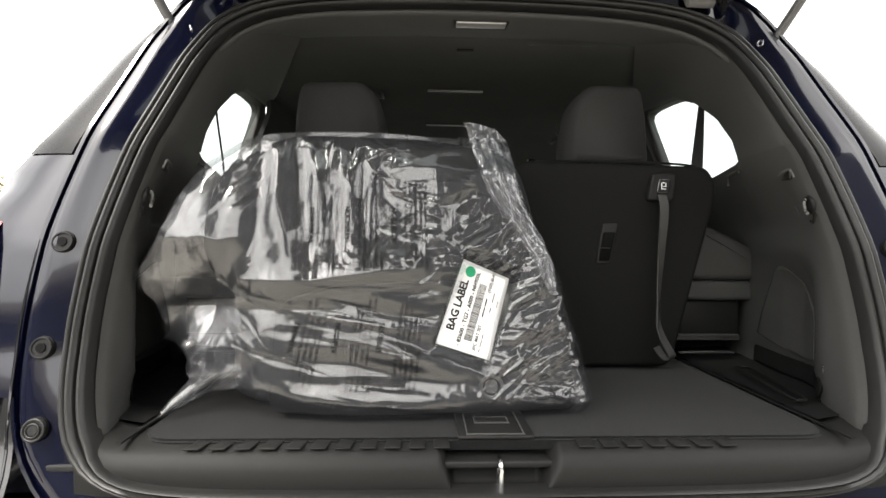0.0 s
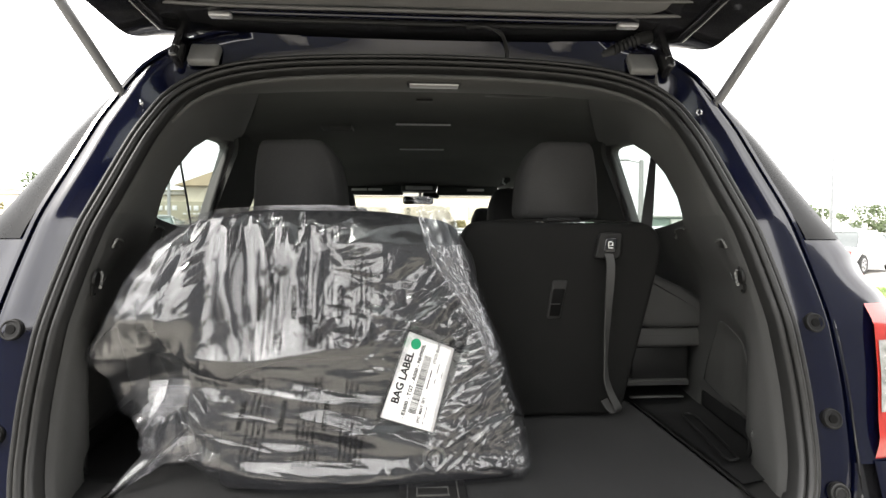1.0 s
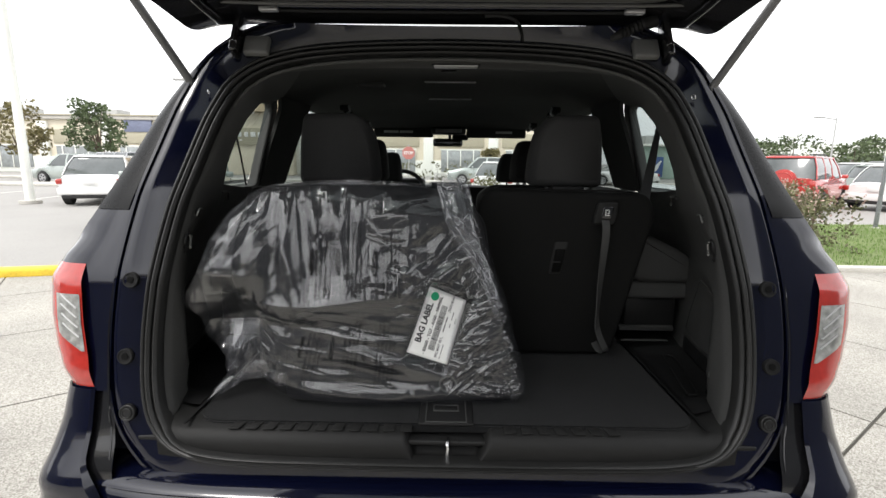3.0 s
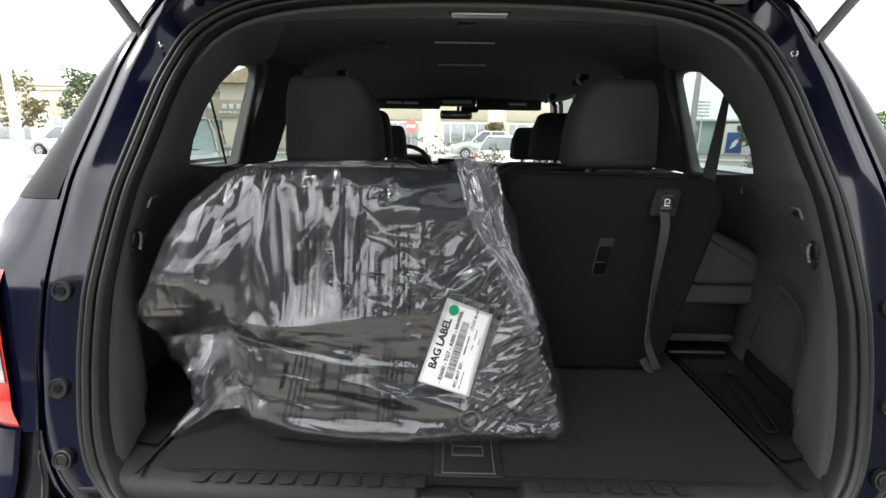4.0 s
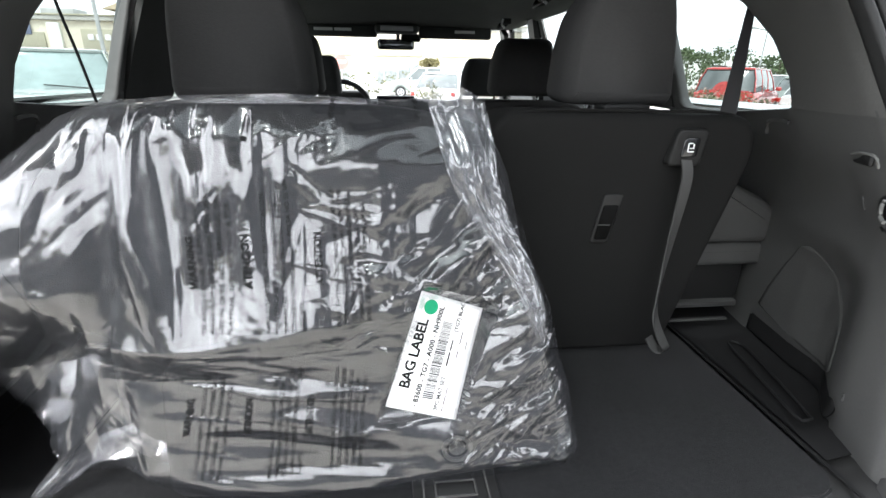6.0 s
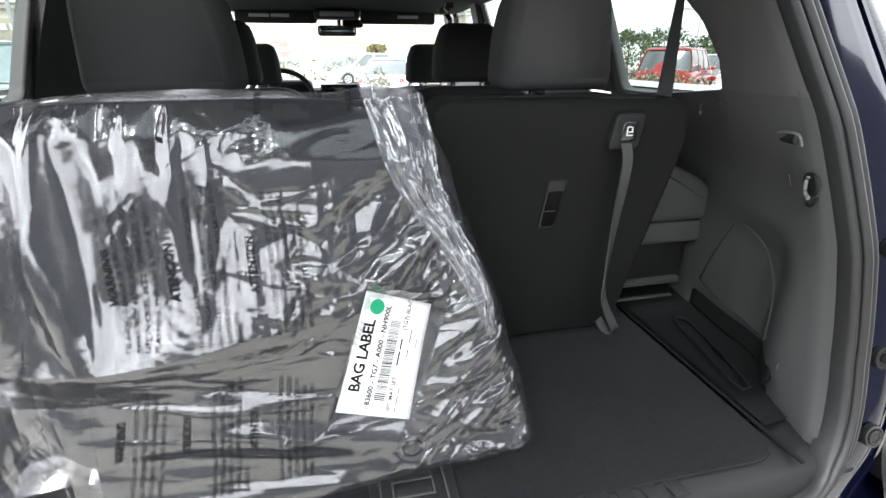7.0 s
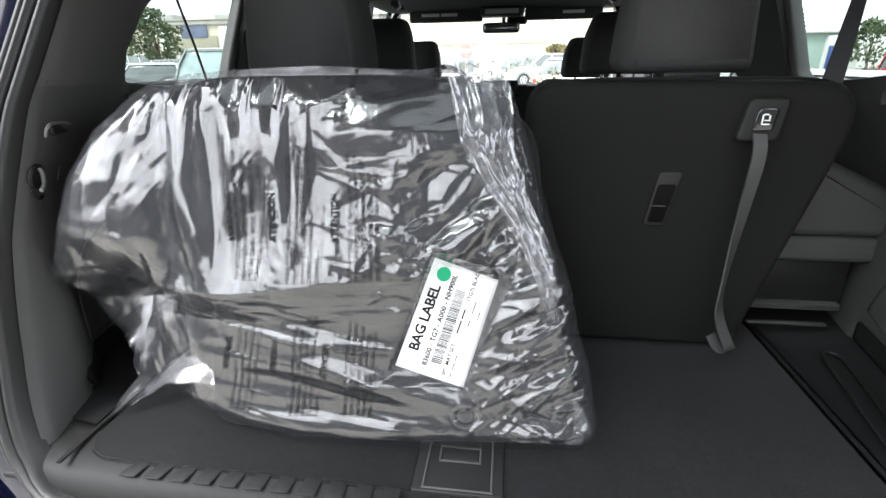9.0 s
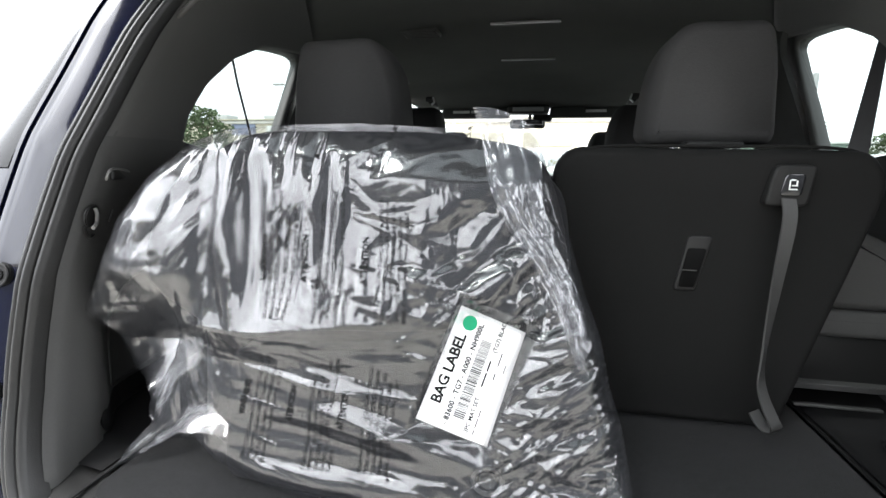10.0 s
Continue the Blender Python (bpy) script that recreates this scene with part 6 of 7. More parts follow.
part("wheel_hub", disc_bm((-0.37, 2.65, 1.135), 0.075, 0.05, wheel_axis, 24, 0.015), TRIM_DARK, steer)
for a in (0, 180, 270):
    part("spoke", tube_bm([(-0.37, 2.64, 1.135), (-0.37 + 0.18 * math.cos(radians(a)), 2.62 + 0.08 * math.sin(radians(a)), 1.145 + 0.165 * math.sin(radians(a)))], 0.014, 8), SILVER, steer)
rows = [[(0.83 * u, y, 0.50 if y > 1.1 else 0.62) for u in np.linspace(-1, 1, 7)] for y in np.linspace(0.64, 3.3, 12)]
thick(mesh_object("cabin_floor", *sheet(rows), CARPET, suv, "dark cabin floor carpet"), 0.02)


# ---- seats ----
def seat_lean(x, z):
    return -0.11 * (z - 0.80) + 0.045 * float(step(1.28, 1.36, z)) * 0.3


def head_restraint(parent, x, y, z, w, h, d, cloth=None, top_in=0.02, inner=0):
    """inner 1 or -1: that side slants in towards the top, the other stays upright."""
    lo, hi = x - w / 2, x + w / 2
    cut = [(0.0, 0.0), (0.006, 0.45), (0.022, 0.78), (0.062, 1.0)]
    if inner:
        near = [((hi - a) if inner > 0 else (lo + a), z + h * f) for a, f in cut]
        far = [((lo + a) if inner > 0 else (hi - a), z + h * f) for a, f in ((0.012, 1.0), (0.004, 0.7), (0.0, 0.0))]
        pts = near + far
        if inner < 0:
            pts = pts[::-1]
    else:
        pts = [(lo, z), (hi, z), (hi - top_in * 0.4, z + h * 0.72), (hi - top_in, z + h), (lo + top_in * 1.3, z + h), (lo + top_in * 0.3, z + h * 0.6)]
    out = round_outline(pts, 0.028, 6)
    hr = part("head_restraint", slab_bm(out, y, y + d, 0.022, 4, lambda xx, zz: 0.04 * ((zz - z) / h) ** 2 + 0.05 * ((xx - x) / w * 2) ** 4), cloth or SEAT_CLOTH, parent, "dark cloth head restraint")
    for dx in (-0.055, 0.055):
        part("post", tube_bm([(x + dx, y + d * 0.5, z - 0.07), (x + dx, y + d * 0.5, z + 0.02)], 0.006, 8), CHROME, hr, "chrome post")
    return hr


def third_row(x0, x1, low0, low1, hx, name_label):
    seat = tagged(thing("rear_bench_seat"), name_label, "car seat", "third-row seats")
    out = round_outline([(low0, 0.80), (low1, 0.80), (x1, 1.235), (x1 - 0.004, 1.275), (x1 - 0.03, 1.312), (x0 + 0.03, 1.318), (x0 + 0.004, 1.285), (x0, 1.20)], 0.035, 6)
    part("backrest", slab_bm(out, 0.385, 0.52, 0.016, 4, seat_lean), SEAT_BACK, seat, "charcoal carpeted seat back")
    part("top_piping", tube_bm(spline([(x0 + 0.015, 0.40, 1.285), (x0 + 0.06, 0.352, 1.316), ((x0 + x1) / 2, 0.348, 1.319), (x1 - 0.05, 0.352, 1.312), (x1 - 0.01, 0.362, 1.26)], 30), 0.003, 6), SEAT_BACK, seat)
    part("cushion", box_bm((abs(x1 - x0) - 0.04, 0.48, 0.16), ((x0 + x1) / 2, 0.76, 0.83), 0.04, 3), SEAT_CLOTH, seat, "dark cloth cushion")
    head_restraint(seat, hx, 0.400 if hx < 0 else 0.385, 1.325, 0.250 if hx < 0 else 0.228, 0.215, 0.115, inner=1 if hx < 0 else -1)
    part("restraint_guide", box_bm((0.09, 0.05, 0.012), (hx - 0.005, 0.40, 1.323), 0.004), TRIM_DARK, seat)
    return seat


right_seat = third_row(0.085, 0.602, 0.10, 0.520, 0.360, "upright charcoal third-row seat with a grey pull strap")
left_seat = third_row(-0.600, 0.070, -0.53, 0.06, -0.344, "upright charcoal third-row seat behind the wrapped mats")
# release handle, its symbol and the pull strap
plate = part("release_bezel", slab_bm(round_outline([(0.418, 1.224), (0.482, 1.224), (0.490, 1.290), (0.430, 1.290)], 0.011), 0.319, 0.347, 0.005), SILL_TRIM, right_seat, "dark plastic release bezel")
part("release_button", slab_bm(round_outline([(0.438, 1.240), (0.470, 1.240), (0.474, 1.276), (0.444, 1.276)], 0.007), 0.3165, 0.327, 0.003), BLACK_GLOSS, plate, "black release button")
for cx, cz, sx, sz in ((0.4505, 1.2580, 0.0022, 0.016), (0.4560, 1.2510, 0.012, 0.0022), (0.4575, 1.2570, 0.009, 0.0017), (0.4550, 1.2660, 0.007, 0.0022), (0.4605, 1.2605, 0.0022, 0.009)):
    part("seat_symbol", box_bm((sx, 0.0012, sz), (cx, 0.3160, cz), 0.0004), WHITE_INK, plate, "white seat symbol")
strap_path = spline([(0.452, 0.318, 1.236), (0.452, 0.305, 1.20), (0.450, 0.312, 1.10), (0.449, 0.320, 1.00), (0.450, 0.322, 0.93), (0.455, 0.312, 0.895), (0.466, 0.300, 0.865), (0.473, 0.298, 0.850), (0.470, 0.304, 0.842), (0.458, 0.308, 0.846), (0.450, 0.312, 0.856), (0.444, 0.318, 0.868)], 60)
strap_turn = [radians(8 + 44 * min(1.0, max(0.0, (k - 8) / 26)) - 30 * min(1.0, max(0.0, (k - 38) / 10))) for k in range(60)]
part("pull_strap", ribbon_bm(strap_path, 0.022, 0.003, [(math.cos(a), math.sin(a), 0.0) for a in strap_turn]), STRAP, right_seat, "grey webbing pull strap")
slot = part("slot_bezel", slab_bm(round_outline([(0.304, 1.068), (0.340, 1.068), (0.357, 1.168), (0.317, 1.168)], 0.008), 0.346, 0.368, 0.003, 3, lambda x, z: -0.11 * (z - 1.12)), RUBBER, right_seat, "dark plastic belt slot")
# solid black plate painted as the shade inside the slot
part("slot_shade", slab_bm(round_outline([(0.311, 1.075), (0.337, 1.075), (0.349, 1.146), (0.319, 1.146)], 0.005), 0.3435, 0.352, 0.001, 1, lambda x, z: -0.11 * (z - 1.12)), HOLE_SHADE, slot, "black plate standing in for the slot's shade")
part("slot_mark", box_bm((0.024, 0.002, 0.0018), (0.325, 0.3438, 1.107), 0.0005), STRAP, slot, "pale ridge across the slot")

# second row and front seats
def cabin_seat(label, group, x, y, w, top, hw, hz, hh):
    seat = tagged(thing("car_seat"), label, "car seat", group)
    out = round_outline([(x - w / 2, 0.80), (x + w / 2, 0.80), (x + w / 2 - 0.01, top - 0.06), (x + w * 0.30, top), (x - w * 0.30, top), (x - w / 2 + 0.01, top - 0.06)], 0.05, 6)
    part("backrest", slab_bm(out, y, y + 0.13, 0.03, 4, lambda xx, zz: -0.22 * (zz - top)), SEAT_CLOTH, seat, "dark cloth backrest")
    part("cushion", box_bm((w, 0.5, 0.16), (x, y + 0.40, 0.80), 0.05, 3), SEAT_CLOTH, seat)
    head_restraint(seat, x, y + 0.005, hz, hw, hh, 0.10, top_in=0.03)
    return seat


for x in (-0.44, 0.44):
    cabin_seat("dark cloth second-row seat with head restraint", "second-row seats", x, 1.33, 0.60, 1.285, 0.26, 1.30, 0.205)
    cabin_seat("dark cloth front seat with head restraint", "front seats", x, 2.10, 0.52, 1.25, 0.25, 1.265, 0.19)

# ---- the wrapped floor mats ----
DEPTH_X = [-0.66, -0.53, -0.475, -0.42, -0.25, -0.10, 0.05, 0.22]
DEPTH_Z = [0.79, 0.85, 0.92, 0.99, 1.045, 1.12, 1.2, 1.26, 1.3, 1.335, 1.37]
DEPTH = [[0.040, 0.072, 0.064, 0.042, 0.022, 0.028, 0.045, 0.060],
         [0.060, 0.084, 0.072, 0.050, 0.040, 0.046, 0.058, 0.075],
         [0.150, 0.096, 0.078, 0.060, 0.055, 0.060, 0.075, 0.088],
         [0.115, 0.135, 0.088, 0.078, 0.062, 0.076, 0.092, 0.095],
         [0.082, 0.100, 0.081, 0.062, 0.050, 0.078, 0.112, 0.100],
         [0.085, 0.058, 0.073, 0.088, 0.084, 0.094, 0.130, 0.130],
         [0.110, 0.076, 0.092, 0.108, 0.114, 0.114, 0.150, 0.168],
         [0.155, 0.112, 0.116, 0.120, 0.126, 0.130, 0.160, 0.190],
         [0.190, 0.150, 0.141, 0.132, 0.136, 0.150, 0.190, 0.215],
         [0.210, 0.178, 0.165, 0.152, 0.158, 0.180, 0.210, 0.235],
         [0.220, 0.205, 0.192, 0.178, 0.182, 0.200, 0.225, 0.250]]
FINE_Z = np.linspace(0.79, 1.37, 146)
FINE = np.array([[np.interp(z, DEPTH_Z, col) for col in np.array(DEPTH).T] for z in FINE_Z])


def bag_depth(x, z):
    """How far forward the wrapped front lies, between a few heights and widths."""
    x, z = np.asarray(x, float), np.asarray(z, float)
    z = z - 0.14 * np.clip(x + 0.33, 0, 0.2) * np.exp(-((z - 1.07) / 0.07) ** 2)
    i = np.clip(np.searchsorted(DEPTH_X, x) - 1, 0, len(DEPTH_X) - 2)
    gx = np.array(DEPTH_X)
    fx = np.clip((x - gx[i]) / (gx[i + 1] - gx[i]), 0, 1)
    w = np.clip((z - 0.79) / 0.004, 0, 144.999)
    j = w.astype(int)
    fz = w - j
    return (FINE[j, i] * (1 - fx) + FINE[j, i + 1] * fx) * (1 - fz) + (FINE[j + 1, i] * (1 - fx) + FINE[j + 1, i + 1] * fx) * fz


BAG_OUTLINE = [(-0.604, 0.794), (-0.590, 0.796), (-0.560, 0.814), (-0.528, 0.830), (-0.470, 0.833), (-0.410, 0.816), (-0.330, 0.801), (-0.250, 0.796), (-0.050, 0.795), (0.080, 0.795), (0.180, 0.796), (0.205, 0.812), (0.205, 0.846),
               (0.190, 0.920), (0.172, 0.970), (0.155, 1.046), (0.131, 1.105), (0.113, 1.165), (0.090, 1.228), (0.070, 1.285), (0.056, 1.320), (0.035, 1.346), (0.0, 1.352), (-0.030, 1.346), (-0.070, 1.340), (-0.220, 1.348),
               (-0.345, 1.345), (-0.445, 1.337), (-0.495, 1.319), (-0.555, 1.263), (-0.592, 1.190), (-0.622, 1.115), (-0.663, 1.052), (-0.658, 1.020), (-0.640, 0.998), (-0.637, 0.960), (-0.635, 0.920), (-0.600, 0.915), (-0.572, 0.892), (-0.570, 0.868), (-0.558, 0.858), (-0.588, 0.822)]
outline = np.array(round_outline(BAG_OUTLINE, 0.007, 4))

# folds of the film that hold their place: from x, z to x, z, half width and height
PLEATS = [(-0.408, 1.240, -0.375, 1.060, 0.022, 0.026), (-0.455, 1.215, -0.465, 1.085, 0.030, 0.012), (-0.400, 1.335, -0.365, 1.150, 0.014, 0.010), (-0.345, 1.330, -0.318, 1.150, 0.014, 0.012),
          (-0.300, 1.335, -0.285, 1.180, 0.012, 0.012), (-0.250, 1.310, -0.268, 1.120, 0.014, 0.012), (-0.215, 1.290, -0.232, 1.150, 0.012, 0.010), (-0.480, 1.320, -0.585, 1.160, 0.030, 0.012),
          (-0.425, 1.325, -0.540, 1.190, 0.016, 0.012), (-0.160, 1.262, -0.030, 1.225, 0.010, 0.012), (-0.160, 1.262, -0.245, 1.305, 0.012, 0.012), (-0.160, 1.262, -0.130, 1.180, 0.012, 0.010),
          (-0.160, 1.262, -0.090, 1.310, 0.010, 0.010), (-0.410, 1.040, -0.270, 1.058, 0.014, 0.018), (-0.270, 1.058, -0.090, 1.095, 0.012, 0.014), (-0.090, 1.095, 0.070, 1.150, 0.012, 0.012),
          (0.030, 0.925, 0.170, 0.975, 0.010, 0.012), (0.040, 0.955, 0.165, 1.015, 0.010, 0.012), (0.055, 0.990, 0.150, 1.060, 0.010, 0.012), (0.025, 0.885, 0.185, 0.930, 0.010, 0.012),
          (-0.400, 1.015, -0.090, 0.995, 0.010, 0.010), (-0.400, 0.995, -0.090, 0.945, 0.010, 0.011), (-0.400, 0.970, 0.020, 0.888, 0.010, 0.011), (-0.390, 0.940, 0.200, 0.858, 0.010, 0.008),
          (-0.630, 1.050, -0.600, 1.010, 0.010, 0.008), (-0.405, 1.035, -0.395, 0.830, 0.012, 0.018), (-0.545, 0.855, -0.596, 0.800, 0.008, 0.010), (-0.510, 0.950, -0.520, 0.850, 0.006, 0.006), (-0.490, 1.000, -0.630, 0.925, 0.008, 0.008), (-0.420, 0.880, -0.330, 0.810, 0.012, 0.010)]

# slack of the film: middle x, z, reach in x and z, the folds' direction, slack across and along them
SLACK = [(-0.32, 1.20, 0.13, 0.13, 95, 0.075, 0.004), (-0.10, 1.26, 0.11, 0.07, 20, 0.030, 0.010), (-0.01, 1.13, 0.10, 0.07, 40, 0.060, 0.025), (0.12, 0.98, 0.08, 0.13, 26, 0.090, 0.004),
         (-0.18, 0.92, 0.22, 0.10, -9, 0.042, 0.000), (-0.55, 1.13, 0.07, 0.05, 60, 0.012, 0.010), (-0.53, 1.27, 0.08, 0.07, 52, 0.065, 0.004), (-0.53, 0.93, 0.07, 0.07, 75, 0.018, 0.006), (0.14, 0.83, 0.07, 0.04, -12, 0.060, 0.020)]


def pleat_height(x, z):
    h = np.zeros(x.shape)
    for x0, z0, x1, z1, wide, high in PLEATS:
        dx, dz = x1 - x0, z1 - z0
        length = math.hypot(dx, dz)
        t = np.clip(((x - x0) * dx + (z - z0) * dz) / length ** 2, 0, 1)
        bend = 0.006 * np.sin(5 * t + 40 * x0) + 0.003 * np.sin(17 * t + 90 * z0)
        d = np.abs(((x - x0) * dz - (z - z0) * dx) / length + bend)
        d = np.where((t <= 0) | (t >= 1), np.hypot(x - (x0 + t * dx), z - (z0 + t * dz)), d)
        h += high * np.clip(1 - d / wide, 0, 1) * (0.25 + 0.75 * np.sin(np.pi * np.clip(t * 0.9 + 0.05, 0, 1)))
    return h


def label_cover(x, z):
    """1 under the paper label, 0 away from it."""
    lu, lv = (x + 0.022) * 0.93 - (z - 0.988) * 0.34, (x + 0.022) * 0.34 + (z - 0.988) * 0.93
    return np.clip(2.5 - 2.2 * np.maximum(np.abs(lu) / 0.052, np.abs(lv) / 0.090), 0, 1)


def label_plane(x, z):
    return -0.1763 + 0.222 * x + 0.2975 * z


def inside_polygon(px, pz, poly):
    inside = np.zeros(px.shape, bool)
    n = len(poly)
    for i in range(n):
        (x1, z1), (x2, z2) = poly[i], poly[(i + 1) % n]
        if z1 == z2:
            continue
        hit = ((z1 > pz) != (z2 > pz)) & (px < (x2 - x1) * (pz - z1) / (z2 - z1) + x1)
        inside ^= hit
    return inside


def rim_distance(x, z):
    """Distance to the outline, and the nearest place on it."""
    best, near = np.full(x.shape, 9.0), np.zeros(x.shape + (2,))
    for a, b in zip(outline, np.roll(outline, -1, 0)):
        d = b - a
        t = np.clip(((x - a[0]) * d[0] + (z - a[1]) * d[1]) / max(1e-12, d @ d), 0, 1)
        qx, qz = a[0] + t * d[0], a[1] + t * d[1]
        e = np.hypot(x - qx, z - qz)
        m = e < best
        best[m] = e[m]
        near[m] = np.stack([qx[m], qz[m]], 1)
    return best, near


def slack_field(x, z):
    """The film's spare length as a field of small tensors xx, xz, zz."""
    xx, xz, zz = (np.full(x.shape, v) for v in (0.004, 0.0, 0.004))
    for cx, cz, rx, rz, angle, across, along in SLACK:
        w = np.exp(-(((x - cx) / rx) ** 2 + ((z - cz) / rz) ** 2))
        c, s = math.cos(radians(angle)), math.sin(radians(angle))
        xx += w * (along * c * c + across * s * s)
        zz += w * (along * s * s + across * c * c)
        xz += w * (along - across) * c * s
    keep = 1 - label_cover(x, z)
    return xx * keep, xz * keep, zz * keep


X0, X1, Z0, Z1 = -0.675, 0.225, 0.785, 1.365


def film_grid(cell):
    nx, nz = int(round((X1 - X0) / cell)) + 1, int(round((Z1 - Z0) / cell)) + 1
    return np.meshgrid(np.linspace(X0, X1, nx), np.linspace(Z0, Z1, nz))


def resample(a, shape):
    """A grid stretched over a finer one, linearly."""
    n, m = a.shape[:2]
    fi, fj = np.linspace(0, n - 1, shape[0]), np.linspace(0, m - 1, shape[1])
    i, j = np.minimum(fi.astype(int), n - 2), np.minimum(fj.astype(int), m - 2)
    u, v = (fi - i)[:, None], (fj - j)[None, :]
    if a.ndim == 3:
        u, v = u[..., None], v[..., None]
    return (a[i][:, j] * (1 - u) + a[i + 1][:, j] * u) * (1 - v) + (a[i][:, j + 1] * (1 - u) + a[i + 1][:, j + 1] * u) * v


def rim_roll(x, z, dist):
    """How far the film bends back towards its rim."""
    thin = step(-0.60, -0.42, x) * 0.75 + 0.25
    half = 0.050 * thin * (0.4 + 0.6 * step(0.79, 0.86, z)) * (1 - 0.55 * step(1.22, 1.32, z))
    return half * (1 - np.sqrt(np.clip(1 - (1 - np.clip(dist / 0.040, 0, 1)) ** 2, 0, 1)))


def facets(x, z, size, angle, stretch, seed, slope):
    """Flat triangles at random heights: a crumpled sheet with straight sharp creases."""
    a = radians(angle)
    u, v = (x * math.cos(a) + z * math.sin(a)) / (size * stretch), (-x * math.sin(a) + z * math.cos(a)) / size
    u = u + 0.7 * value_noise(u * 0.4, v * 0.4 + 7, seed + 1) + 0.5 * v
    v = v + 0.6 * value_noise(u * 0.35 + 3, v * 0.35, seed + 2)
    table = np.random.RandomState(seed).uniform(-1, 1, 4096)
    iu, iv = np.floor(u).astype(int), np.floor(v).astype(int)
    fu, fv = u - iu, v - iv

    def at(i, j):
        return table[((i * 73856093) ^ (j * 19349663)) & 4095]
    h00, h10, h01, h11 = at(iu, iv), at(iu + 1, iv), at(iu, iv + 1), at(iu + 1, iv + 1)
    low = h00 + (h10 - h00) * fu + (h01 - h00) * fv
    high = h11 + (h01 - h11) * (1 - fu) + (h10 - h11) * (1 - fv)
    return np.where(fu + fv < 1, low, high) * size * slope


def scatter_creases():
    """Straight creases strewn over the film: middle, direction, half length, half width, height."""
    rng = random.Random(77)
    zones = [(30, -0.50, -0.19, 1.10, 1.335, 74, 98, 0.05, 0.12, 0.006, 0.022, 0.10, 0.24),
             (24, -0.64, -0.44, 1.14, 1.33, 40, 66, 0.03, 0.08, 0.005, 0.018, 0.10, 0.24),
             (22, -0.34, -0.20, 1.10, 1.24, 55, 125, 0.012, 0.04, 0.003, 0.008, 0.10, 0.22),
             (22, -0.22, 0.02, 1.20, 1.335, -50, 40, 0.03, 0.08, 0.004, 0.011, 0.12, 0.25),
             (44, -0.17, 0.09, 1.05, 1.20, -35, 100, 0.02, 0.06, 0.006, 0.020, 0.16, 0.38),
             (46, 0.03, 0.19, 0.84, 1.10, 18, 46, 0.035, 0.09, 0.004, 0.012, 0.2, 0.42),
             (18, 0.06, 0.20, 0.80, 0.88, -40, 20, 0.02, 0.06, 0.004, 0.010, 0.2, 0.45),
             (34, -0.40, 0.04, 0.81, 1.04, -17, 1, 0.06, 0.16, 0.003, 0.009, 0.16, 0.38),
             (20, -0.66, -0.42, 0.92, 1.12, -90, 90, 0.03, 0.08, 0.004, 0.011, 0.12, 0.26),
             (12, -0.54, -0.49, 0.83, 0.95, 60, 110, 0.02, 0.05, 0.003, 0.007, 0.12, 0.28),
             (12, -0.47, -0.40, 0.83, 1.02, 100, 140, 0.03, 0.07, 0.002, 0.005, 0.15, 0.3)]
    for count, xa, xb, za, zb, a0, a1, l0, l1, w0, w1, s0, s1 in zones:
        for _ in range(count):
            w = rng.uniform(w0, w1)
            yield (rng.uniform(xa, xb), rng.uniform(za, zb), radians(rng.uniform(a0, a1)), rng.uniform(l0, l1), w, w * rng.uniform(s0, s1) * rng.choice((1, -1)))


CREASES = list(scatter_creases())


def fine_creases(x, z):
    """Straight folds and flat facets of the crumpled film, as a height over the sheet."""
    h = 0.30 * facets(x, z, 0.050, 70, 1.5, 71, 0.14)
    for cx, cz, a, half, wide, high in CREASES:
        near = (np.abs(x - cx) < half + wide) & (np.abs(z - cz) < half + wide)
        if not near.any():
            continue
        dx, dz = x[near] - cx, z[near] - cz
        u, v = dx * math.cos(a) + dz * math.sin(a), -dx * math.sin(a) + dz * math.cos(a)
        h[near] += 0.85 * high * np.clip(1 - np.abs(u) / half, 0, 1) ** 0.5 * np.clip(1 - np.abs(v) / (wide * np.clip(1.15 - np.abs(u) / half, 0.15, 1)), 0, 1)
    return h


def comb(moved, gx, gz, cell, share):
    """Draw the buckles out along the direction in which each part of the film is pulled."""
    n = max(2, int(0.045 / cell))
    for cx, cz, rx, rz, angle, across, along in SLACK:
        if across < 2 * along:
            continue
        w = share * np.exp(-(((gx - cx) / rx) ** 2 + ((gz - cz) / rz) ** 2))[..., None]
        total, norm = np.zeros(moved.shape), 0.0
        for k in range(-n, n + 1):
            weight = 1 - abs(k) / (n + 1)
            total += weight * np.roll(moved, (-round(k * math.sin(radians(angle))), -round(k * math.cos(radians(angle)))), (0, 1))
            norm += weight
        moved = moved * (1 - w) + total / norm * w * 1.25
    return moved


